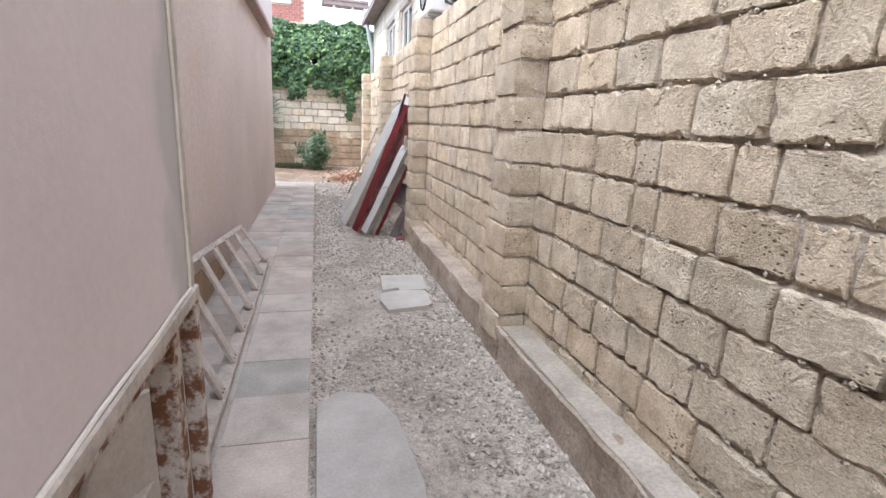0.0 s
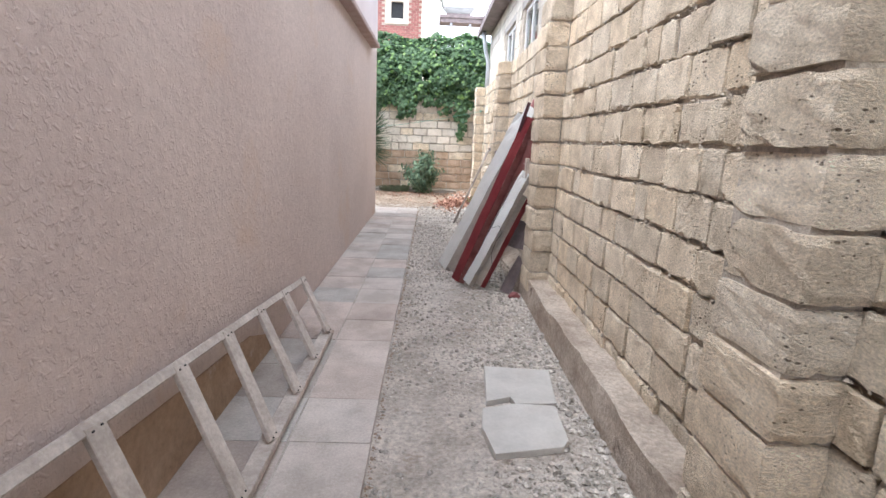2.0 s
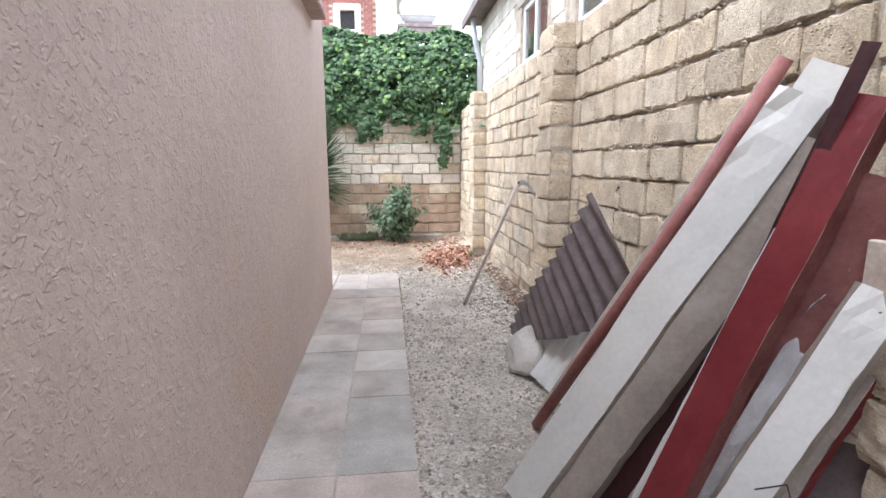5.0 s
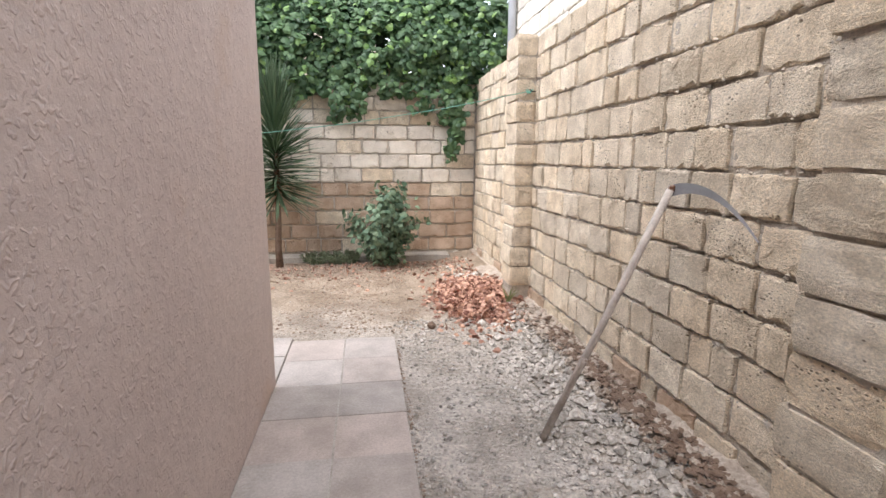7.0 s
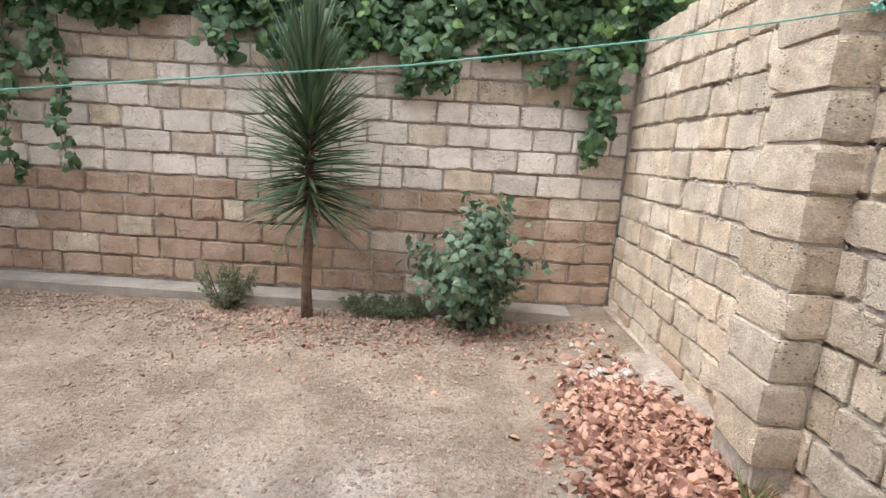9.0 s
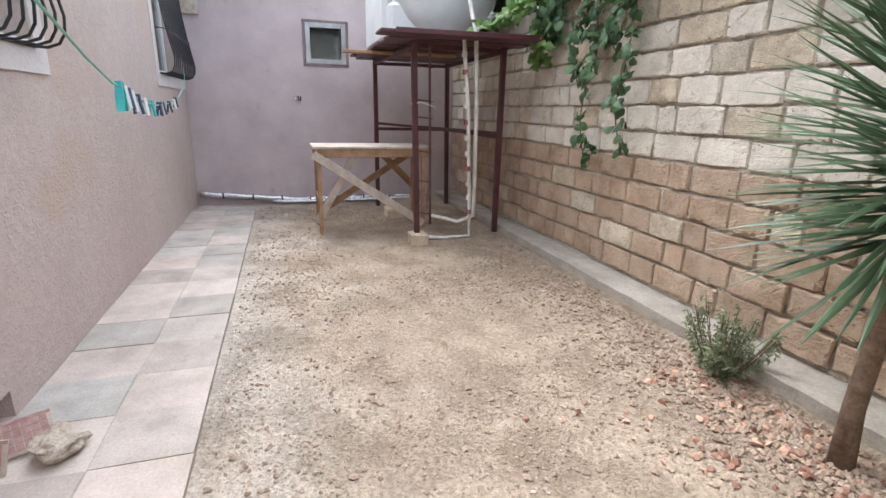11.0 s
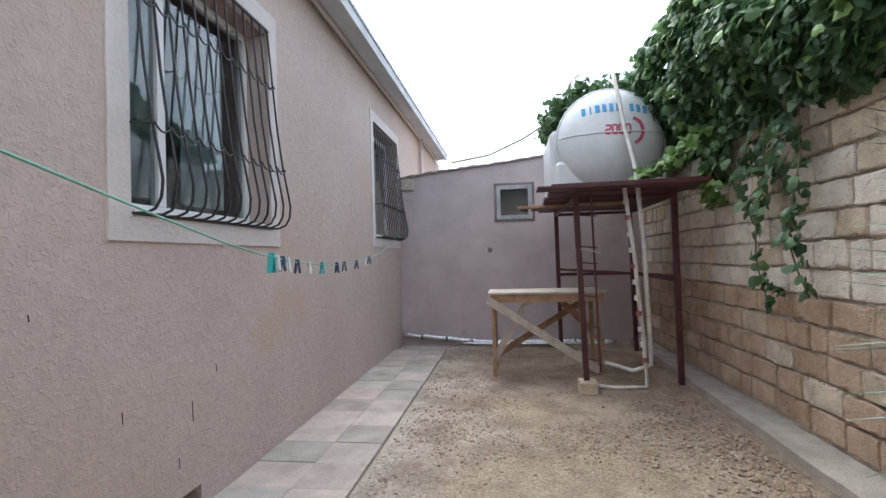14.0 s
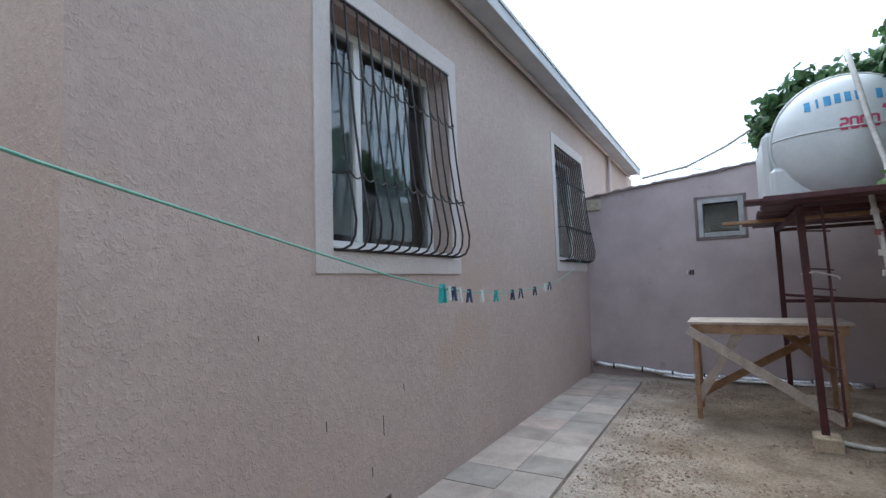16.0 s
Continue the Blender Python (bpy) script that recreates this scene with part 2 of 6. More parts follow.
g_mix.data_type, g_mix.blend_type = "RGBA", "MULTIPLY"
g_mix.inputs["B"].default_value = (0.68, 0.605, 0.525, 1)
gl.new(g_geo.outputs["Position"], g_sep.inputs[0])
gl.new(g_geo.outputs["Position"], g_noise.inputs["Vector"])
gl.new(g_noise.outputs["Fac"], g_sum.inputs[0])
gl.new(g_sep.outputs["Y"], g_sum.inputs[2])
gl.new(g_sum.outputs[0], g_edge.inputs["Value"])
gl.new(g_edge.outputs["Result"], g_mix.inputs["Factor"])
g_bsdf = gn["Principled BSDF"]
g_old = g_bsdf.inputs["Base Color"].links[0].from_socket
gl.new(g_old, g_mix.inputs["A"])
gl.new(g_mix.outputs["Result"], g_bsdf.inputs["Base Color"])
tile_mat = surface("cement_paving_tile", (0.36, 0.335, 0.30), (0.51, 0.48, 0.44), 3.0, 70, 0.85, 0.35, 0.003, vary=0.16, grain=0.15,
                   spot=(0.36, 0.335, 0.30), spot_scale=3.5, spot_from=0.60, tint=(1.04, 0.925, 0.885))
gravel_mat = surface("grey_gravel", (0.26, 0.23, 0.195), (0.61, 0.56, 0.495), 30, 90, 0.95, 0.4, 0.004, grain=0.2)
def by_island(m, low, high):
    """Lets each loose stone of a joined mesh differ in tone."""
    n, l = m.node_tree.nodes, m.node_tree.links
    geo, reach, mul = n.new("ShaderNodeNewGeometry"), n.new("ShaderNodeMapRange"), n.new("ShaderNodeVectorMath")
    reach.inputs["To Min"].default_value, reach.inputs["To Max"].default_value = low, high
    mul.operation = "SCALE"
    l.new(geo.outputs["Random Per Island"], reach.inputs["Value"])
    l.new(n["Principled BSDF"].inputs["Base Color"].links[0].from_socket, mul.inputs[0])
    l.new(reach.outputs["Result"], mul.inputs["Scale"])
    l.new(mul.outputs["Vector"], n["Principled BSDF"].inputs["Base Color"])


by_island(gravel_mat, 0.72, 1.34)
clod_mat = surface("earth_clods", (0.28, 0.20, 0.145), (0.44, 0.34, 0.265), 14, 80, 0.97, 0.6, 0.005, grain=0.2)
marble = surface("broken_white_tile", (0.45, 0.425, 0.385), (0.55, 0.52, 0.475), 4, 60, 0.7, 0.15, 0.003, grain=0.06)
old_wood = surface("weathered_grey_wood", (0.36, 0.31, 0.27), (0.52, 0.46, 0.405), 6, 45, 0.9, 0.5, 0.004, grain=0.18)
new_wood = surface("brown_timber", (0.26, 0.155, 0.09), (0.40, 0.26, 0.165), 7, 50, 0.85, 0.4, 0.004, grain=0.2)
pale_wood = surface("pale_dusty_timber", (0.40, 0.335, 0.285), (0.55, 0.48, 0.415), 7, 50, 0.9, 0.4, 0.004, grain=0.15)
rust = surface("rusted_painted_steel", (0.45, 0.40, 0.35), (0.56, 0.50, 0.45), 5, 60, 0.7, 0.4, 0.003, grain=0.1, spot=(0.17, 0.075, 0.04), spot_scale=14, spot_from=0.45)
maroon = surface("maroon_painted_steel", (0.05, 0.014, 0.017), (0.09, 0.026, 0.03), 6, 60, 0.5, 0.2, 0.002, grain=0.15, spec=0.5)
black_iron = surface("black_wrought_iron", (0.012, 0.012, 0.014), (0.03, 0.03, 0.034), 9, 60, 0.45, 0.1, 0.001, grain=0.1, spec=0.5)
red_metal = surface("red_coated_sheet", (0.22, 0.028, 0.036), (0.31, 0.055, 0.06), 3, 50, 0.38, 0.12, 0.003, grain=0.1, spot=(0.34, 0.14, 0.13), spot_scale=4, spot_from=0.66, spec=0.5)
red_dull = surface("dusty_red_sheet", (0.20, 0.065, 0.062), (0.32, 0.14, 0.13), 5, 50, 0.6, 0.2, 0.003, grain=0.15)
white_metal = surface("white_coated_sheet", (0.84, 0.84, 0.82), (0.92, 0.92, 0.90), 3, 50, 0.38, 0.15, 0.003, grain=0.05, spot=(0.58, 0.55, 0.51), spot_scale=4, spot_from=0.68, spec=0.5)
dull_metal = surface("dusty_sheet_back", (0.42, 0.37, 0.325), (0.56, 0.51, 0.455), 4, 50, 0.65, 0.2, 0.003, grain=0.12)
dark_metal = surface("brown_corrugated_sheet", (0.17, 0.135, 0.135), (0.27, 0.22, 0.215), 4, 50, 0.55, 0.2, 0.003, grain=0.15)
foil = surface("crumpled_foil", (0.60, 0.60, 0.62), (0.80, 0.80, 0.82), 12, 40, 0.25, 0.9, 0.012, metal=1.0, grain=0.1)
tank_white = surface("white_fibreglass", (0.55, 0.57, 0.57), (0.67, 0.685, 0.68), 2.0, 40, 0.42, 0.12, 0.004, grain=0.04, spot=(0.55, 0.54, 0.50), spot_scale=2.5, spot_from=0.64, spec=0.5)
pipe_white = surface("dirty_white_pipe", (0.50, 0.47, 0.43), (0.70, 0.67, 0.63), 9, 50, 0.6, 0.3, 0.003, grain=0.1)
pvc = surface("white_pvc", (0.72, 0.72, 0.72), (0.80, 0.80, 0.80), 3, 60, 0.35, 0.05, 0.001, grain=0.02, spec=0.5)
grey_frame = surface("grey_aluminium", (0.30, 0.30, 0.31), (0.40, 0.40, 0.41), 5, 60, 0.4, 0.1, 0.001, metal=0.6, grain=0.05)
curtain_mat = surface("white_curtain", (0.60, 0.63, 0.63), (0.74, 0.76, 0.76), 5, 60, 0.9, 0.1, 0.002, grain=0.04)
room_mat = surface("plain_room_paint", (0.34, 0.32, 0.30), (0.40, 0.38, 0.36), 2, 60, 0.9, 0.1, 0.002, grain=0.03)
eave_mat = surface("blue_grey_eave_metal", (0.44, 0.46, 0.49), (0.55, 0.57, 0.60), 3, 60, 0.5, 0.1, 0.002, grain=0.05)
roof_mat = surface("grey_roof_sheet", (0.46, 0.48, 0.50), (0.56, 0.58, 0.60), 2, 40, 0.5, 0.1, 0.002, grain=0.05)
red_brick = surface("red_face_brick", (0.27, 0.115, 0.10), (0.38, 0.18, 0.155), 9, 60, 0.9, 0.3, 0.004, vary=0.15, grain=0.15)
cream = surface("cream_stone_trim", (0.58, 0.52, 0.44), (0.70, 0.64, 0.55), 3, 50, 0.85, 0.2, 0.003, grain=0.06)
bark = surface("brown_bark", (0.13, 0.085, 0.06), (0.24, 0.17, 0.125), 14, 70, 0.95, 0.9, 0.008, grain=0.25)
teal_rope = surface("green_plastic_cord", (0.16, 0.42, 0.34), (0.25, 0.52, 0.43), 40, 200, 0.6, 0.2, 0.001, grain=0.1)
teal_plastic = surface("teal_plastic", (0.05, 0.42, 0.43), (0.08, 0.50, 0.50), 9, 60, 0.4, 0.0, grain=0.05)
navy_plastic = surface("navy_plastic", (0.035, 0.06, 0.12), (0.05, 0.09, 0.17), 9, 60, 0.4, 0.0, grain=0.05)
white_plastic = surface("white_plastic", (0.68, 0.69, 0.68), (0.76, 0.76, 0.76), 9, 60, 0.4, 0.0, grain=0.03)
blue_paint = surface("blue_stencil_paint", (0.06, 0.25, 0.47), (0.10, 0.33, 0.55), 14, 60, 0.7, 0.0, grain=0.12)
red_paint = surface("red_stencil_paint", (0.42, 0.05, 0.11), (0.55, 0.12, 0.18), 14, 60, 0.7, 0.0, grain=0.15)
dark_rubber = surface("dark_plastic", (0.02, 0.02, 0.022), (0.04, 0.04, 0.042), 9, 60, 0.6, 0.1, 0.001, grain=0.1)


def leaf_mat(name, dark, light, rough=0.45, through_light=0.25):
    m = bpy.data.materials.new(name)
    m.use_nodes = True
    n, l = m.node_tree.nodes, m.node_tree.links
    geo = n.new("ShaderNodeNewGeometry")
    ramp = n.new("ShaderNodeValToRGB")
    ramp.color_ramp.elements[0].color, ramp.color_ramp.elements[1].color = (*dark, 1), (*light, 1)
    l.new(geo.outputs["Random Per Island"], ramp.inputs["Fac"])
    b = n["Principled BSDF"]
    b.inputs["Roughness"].default_value = rough
    l.new(ramp.outputs["Color"], b.inputs["Base Color"])
    tr = n.new("ShaderNodeBsdfTranslucent")
    l.new(ramp.outputs["Color"], tr.inputs["Color"])
    mix = n.new("ShaderNodeMixShader")
    mix.inputs["Fac"].default_value = through_light
    l.new(b.outputs["BSDF"], mix.inputs[1])
    l.new(tr.outputs["BSDF"], mix.inputs[2])
    l.new(mix.outputs["Shader"], n["Material Output"].inputs["Surface"])
    return m


vine_leaf = leaf_mat("vine_leaf", (0.035, 0.085, 0.035), (0.14, 0.235, 0.10), 0.5, 0.35)
vine_young = leaf_mat("young_vine_leaf", (0.11, 0.21, 0.05), (0.20, 0.32, 0.09))
bush_leaf = leaf_mat("bush_leaf", (0.07, 0.13, 0.075), (0.22, 0.30, 0.185), 0.62)
yucca_leaf = leaf_mat("yucca_leaf", (0.045, 0.085, 0.04), (0.12, 0.175, 0.095), 0.4, 0.1)
herb_leaf = leaf_mat("herb_leaf", (0.14, 0.18, 0.10), (0.28, 0.32, 0.19))
dry_leaf = leaf_mat("dry_leaf", (0.19, 0.08, 0.055), (0.68, 0.42, 0.30), 0.8, 0.1)
grass_leaf = leaf_mat("grass_leaf", (0.16, 0.22, 0.07), (0.34, 0.36, 0.16))


def glass_material(name, tint, rough=0.02):
    m = bpy.data.materials.new(name)
    m.use_nodes = True
    b = m.node_tree.nodes["Principled BSDF"]
    b.inputs["Base Color"].default_value = (*tint, 1)
    b.inputs["Roughness"].default_value = rough
    b.inputs["Transmission Weight"].default_value = 1.0
    b.inputs["IOR"].default_value = 1.5
    return m


window_glass = glass_material("tinted_window_glass", (0.72, 0.80, 0.80))


# ---- helpers for meshes ----
def finish(name, bm, material, smooth=False):
    me = bpy.data.meshes.new(name)
    bm.to_mesh(me)
    bm.free()
    me.materials.append(material)
    if smooth:
        me.polygons.foreach_set("use_smooth", [True] * len(me.polygons))
    return me


def part(name, bm, material, parent, label="", smooth=False):
    ob = new(name, finish(name, bm, material, smooth))
    ob.parent = parent
    return tagged(ob, label) if label else ob


def shared(name, me, parent, m):
    ob = new(name, me)
    ob.parent = parent
    ob.matrix_basis = m
    return ob


def thing(name, label, category, at=(0, 0, 0), group="", kind=""):
    ob = new(name)
    ob.empty_display_size = 0.05
    ob.location = at
    return tagged(ob, label, category, group, kind)


def solid(name, bm, material, label="", category="", kind="", smooth=False):
    return tagged(new(name, finish(name, bm, material, smooth)), label, category, "", kind)


def block(x0, x1, y0, y1, z0, z1, bevel=0.0, bm=None, at=(0, 0, 0)):
    """A box with soft edges; with bm, added to it."""
    own = bmesh.new()
    bmesh.ops.create_cube(own, size=1)
    for v in own.verts:
        v.co = ((x0 + x1) / 2 + v.co.x * (x1 - x0) - at[0], (y0 + y1) / 2 + v.co.y * (y1 - y0) - at[1], (z0 + z1) / 2 + v.co.z * (z1 - z0) - at[2])
    if bevel:
        bmesh.ops.bevel(own, geom=own.edges[:], offset=bevel, segments=1, affect="EDGES")
    return join(bm, own)


def join(bm, own):
    if bm is None:
        return own
    me = bpy.data.meshes.new("tmp")
    own.to_mesh(me)
    own.free()
    bm.from_mesh(me)
    bpy.data.meshes.remove(me)
    return bm


def bar(a, b, w, h, bevel=0.004, bm=None, up=(0, 0, 1), at=(0, 0, 0)):
    """A squared timber or bar from a to b, w wide and h high."""
    a, b = Vector(a) - Vector(at), Vector(b) - Vector(at)
    d = (b - a).normalized()
    side = d.cross(Vector(up))
    side = side.normalized() if side.length > 1e-4 else Vector((1, 0, 0))
    top = side.cross(d)
    own = bmesh.new()
    bmesh.ops.create_cube(own, size=1)
    for v in own.verts:
        p = v.co.copy()
        v.co = (a + b) / 2 + d * p.x * (b - a).length + side * p.y * w + top * p.z * h
    bmesh.ops.recalc_face_normals(own, faces=own.faces[:])
    if bevel:
        bmesh.ops.bevel(own, geom=own.edges[:], offset=bevel, segments=1, affect="EDGES")
    return join(bm, own)


def tube(points, r, n=8, bm=None, at=(0, 0, 0), taper=None, closed=False):
    """A round rod along points."""
    bm = bm or bmesh.new()
    pts = [Vector(p) - Vector(at) for p in points]
    rings = []
    last = None
    for i, p in enumerate(pts):
        d = (pts[min(i + 1, len(pts) - 1)] - pts[max(i - 1, 0)]).normalized()
        ref = Vector((0, 0, 1)) if abs(d.z) < 0.9 else Vector((1, 0, 0))
        u = last - d * last.dot(d) if last is not None else d.cross(ref)
        u = u.normalized()
        last = u
        v = d.cross(u)
        rr = r if taper is None else r * taper[i]
        rings.append([bm.verts.new(p + (u * math.cos(2 * math.pi * k / n) + v * math.sin(2 * math.pi * k / n)) * rr) for k in range(n)])
    for a, b in zip(rings, rings[1:]):
        for k in range(n):
            bm.faces.new((a[k], a[(k + 1) % n], b[(k + 1) % n], b[k]))
    bm.faces.new(rings[0][::-1])
    bm.faces.new(rings[-1])
    bmesh.ops.recalc_face_normals(bm, faces=bm.faces[:])
    return bm


def prism(outline, z0, z1, bevel=0.0, at=(0, 0, 0)):
    """An upright prism on an outline of (x, y)."""
    bm = bmesh.new()
    low = [bm.verts.new((x - at[0], y - at[1], z0 - at[2])) for x, y in outline]
    f = bm.faces.new(low)
    top = bmesh.ops.extrude_face_region(bm, geom=[f])
    for v in top["geom"]:
        if isinstance(v, bmesh.types.BMVert):
            v.co.z = z1 - at[2]
    bmesh.ops.recalc_face_normals(bm, faces=bm.faces[:])
    if bevel:
        bmesh.ops.bevel(bm, geom=bm.edges[:], offset=bevel, segments=1, affect="EDGES")
    return bm


def lump(r, rng, squash=0.6, cuts=2, rough=0.3):
    """A stone: a ball, knocked about."""
    bm = bmesh.new()
    bmesh.ops.create_icosphere(bm, subdivisions=cuts, radius=1)
    o = Vector((rng.uniform(0, 50), rng.uniform(0, 50), rng.uniform(0, 50)))
    for v in bm.verts:
        k = 1 + rough * noise.noise(v.co * 1.3 + o) * 1.6 + rough * 0.5 * noise.noise(v.co * 3.5 + o)
        v.co = Vector((v.co.x, v.co.y, v.co.z * squash)) * r * k
    return bm


def rough_strip(x0, x1, y0, y1, z0, z1, step, wobble, seed=0, long_axis="y", top_fall=0.0):
    """A cast strip of concrete with an uneven face, along x or y."""
    bm = bmesh.new()
    span = (y1 - y0) if long_axis == "y" else (x1 - x0)
    count = max(2, int(span / step))
    outline = []
    a0, a1 = (x0, x1) if long_axis == "y" else (y0, y1)
    for k in range(4):
        outline.append((a0, z0 + (z1 - top_fall - z0) * k / 3))
    for k in range(1, 4):
        outline.append((a0 + (a1 - a0) * k / 3, z1 - top_fall * (1 - k / 3)))
    outline.append((a1, z0))
    rows = []
    for i in range(count + 1):
        s = (y0 if long_axis == "y" else x0) + span * i / count
        row = []
        for k, (a, z) in enumerate(outline):
            q = Vector((a * 5 + seed, s * 3.1, z * 6))
            da = wobble * noise.noise(q) + 0.5 * wobble * noise.noise(q * 3.3)
            dz = wobble * noise.noise(q + Vector((9, 4, 2))) + 0.5 * wobble * noise.noise(q * 3.7)
            if k == 0 or k >= len(outline) - 2:
                da = 0
            p = (a + da, s, z + (dz if 2 < k < len(outline) - 1 else 0))
            row.append(bm.verts.new(p if long_axis == "y" else (p[1], p[0], p[2])))
        rows.append(row)
    for a, b in zip(rows, rows[1:]):
        for k in range(len(outline) - 1):
            bm.faces.new((a[k], a[k + 1], b[k + 1], b[k]))
    bm.faces.new(rows[0])
    bm.faces.new(rows[-1][::-1])
    bmesh.ops.recalc_face_normals(bm, faces=bm.faces[:])
    return bm


def leaf_cloud(name, places, normals, sizes, material, parent=None, shape="broad", rng=None, kind="", curl=1.0):
    """Many small folded leaves as one mesh: places (n,3), normals (n,3), sizes (n)."""
    rng = rng or np.random.default_rng(1)
    n = len(places)
    nrm = normals / np.maximum(np.linalg.norm(normals, axis=1, keepdims=True), 1e-6)
    ref = rng.normal(size=(n, 3))
    ref[:, 2] -= 0.8
    u = ref - nrm * np.sum(ref * nrm, axis=1, keepdims=True)
    u /= np.maximum(np.linalg.norm(u, axis=1, keepdims=True), 1e-6)
    v = np.cross(nrm, u)
    if shape == "broad":
        pat = np.array([(-0.5, 0, 0), (-0.42, 0.42, -0.06), (0.0, 0.5, -0.10), (0.22, 0.30, -0.06), (0.62, 0, -0.14), (0.22, -0.30, -0.06), (0.0, -0.5, -0.10), (-0.42, -0.42, -0.06), (0.0, 0, 0.05)])
        fac = [(8, 0, 1), (8, 1, 2), (8, 2, 3), (8, 3, 4), (8, 4, 5), (8, 5, 6), (8, 6, 7), (8, 7, 0)]
    else:
        pat = np.array([(-0.5, 0, 0), (0.0, 0.16, 0.03), (0.6, 0, -0.05), (0.0, -0.16, 0.03)])
        fac = [(0, 1, 2), (0, 2, 3)]
    pat = pat * np.array([1, 1, curl])
    s = sizes[:, None, None]
    pts = places[:, None, :] + s * (pat[None, :, 0:1] * u[:, None, :] + pat[None, :, 1:2] * v[:, None, :] + pat[None, :, 2:3] * nrm[:, None, :])
    base = (np.arange(n) * len(pat))[:, None, None]
    faces = (np.array(fac)[None, :, :] + base).reshape(-1, 3)
    me = bpy.data.meshes.new(name)
    me.from_pydata(pts.reshape(-1, 3).tolist(), [], faces.tolist())
    me.materials.append(material)
    ob = new(name, me)
    if parent is not None:
        ob.parent = parent
    return tagged(ob, kind=kind) if kind else ob


# ---- shell-limestone masonry ----
brick_rng = random.Random(11)


def brick_mesh(name, material, jut):
    """One rough-sawn stone, 1 x 1 on its face, its face at y = -1 and its back at y = 0, with ragged arrises."""
    bm = bmesh.new()
    r = brick_rng
    nx, nz = 10, 5
    ring = [(-0.5 + i / nx, -0.5) for i in range(nx)] + [(0.5, -0.5 + i / nz) for i in range(nz)]
    ring += [(-x, -z) for x, z in ring]
    count = len(ring)
    back = [bm.verts.new((x, 0, z)) for x, z in ((-0.5, -0.5), (0.5, -0.5), (0.5, 0.5), (-0.5, 0.5))]
    chips = {r.randrange(count): r.uniform(0.04, 0.15) for _ in range(r.choice((1, 2, 3, 4)))}
    lean = [r.uniform(-0.03, 0.03) for _ in range(4)]
    mid, front, inner = [], [], []
    for i, (x, z) in enumerate(ring):
        ex, ez = abs(x) > 0.49, abs(z) > 0.49
        sx, sz = (1 if x > 0 else -1), (1 if z > 0 else -1)
        chip = chips.get(i, 0) + 0.5 * chips.get((i + 1) % count, 0)
        jx = r.uniform(-0.008, 0.006) + lean[0 if x > 0 else 1] * z * 0.7
        jz = r.uniform(-0.045, 0.03) + lean[2 if z > 0 else 3] * x
        if ex and ez:
            jx, jz = jx - 0.010, jz - 0.02
        px, pz = x + (sx * jx if ex else 0), z + (sz * jz if ez else 0)
        kx, kz = r.uniform(0.006, 0.026) + chip * 0.5, r.uniform(0.012, 0.05) + chip
        mid.append(bm.verts.new((px, -0.87 + r.uniform(-0.06, 0.06) + chip, pz)))
        px, pz = px - (sx * kx if ex else 0), pz - (sz * kz if ez else 0)
        front.append(bm.verts.new((px, -1 + r.uniform(-0.5, 0.6) * jut, pz)))
        inner.append(bm.verts.new((px * 0.80, -1 + r.uniform(-jut, jut), pz * 0.62)))
    corner = [0, nx, nx + nz, 2 * nx + nz]
    for i in range(4):
        a, b = corner[i], corner[(i + 1) % 4]
        run = [mid[(a + k) % count] for k in range(((b - a) % count) + 1)]
        bm.faces.new([back[i], back[(i + 1) % 4]] + run[::-1])
    for i in range(count):
        j = (i + 1) % count
        bm.faces.new((mid[i], mid[j], front[j], front[i]))
        bm.faces.new((front[i], front[j], inner[j], inner[i]))
    spine = [bm.verts.new((x, -1 + r.uniform(-jut, jut), 0)) for x in (-0.25, 0.25)]
    for i in range(count):
        j = (i + 1) % count
        near = spine[0] if ring[i][0] + ring[j][0] < 0 else spine[1]
        far_ = spine[0] if ring[j][0] + ring[(j + 1) % count][0] < 0 else spine[1]
        bm.faces.new((inner[i], inner[j], near))
        if far_ is not near:
            bm.faces.new((inner[j], far_, near))
    bmesh.ops.recalc_face_normals(bm, faces=bm.faces[:])
    return finish(name, bm, material)


def mortar_sheet(parent, at, turn, length, z0, z1, pitch, foot, seed, deep=0.019):
    """The uneven mortar that fills the joints behind the stones' faces; local -y is outward."""
    cols, rows = int(length / 0.024), int((z1 - z0) / 0.0175)
    verts = []
    for k in range(rows + 1):
        z = z0 + (z1 - z0) * k / rows
        off = abs(((z - foot) / pitch + 0.5) % 1.0 - 0.5) * pitch
        for i in range(cols + 1):
            x = length * i / cols
            q = Vector((x * 2.2, z * 3.0, seed))
            d = deep + 0.012 * noise.noise(q) + 0.010 * noise.noise(q * 9.0) + (0.012 * max(0.0, 1.0 + 1.6 * noise.noise(q * 1.7)) if off < 0.014 else 0)
            verts.append((x, max(0.001, d), z))
    w = cols + 1
    faces = [(k * w + i, k * w + i + 1, (k + 1) * w + i + 1, (k + 1) * w + i) for k in range(rows) for i in range(cols)]
    me = bpy.data.meshes.new("mortar_bed")
    me.from_pydata(verts, [], faces)
    me.materials.append(mortar)
    return tagged(shared("mortar_bed", me, parent, pose(*at, 0, 0, turn)), kind="stuff")


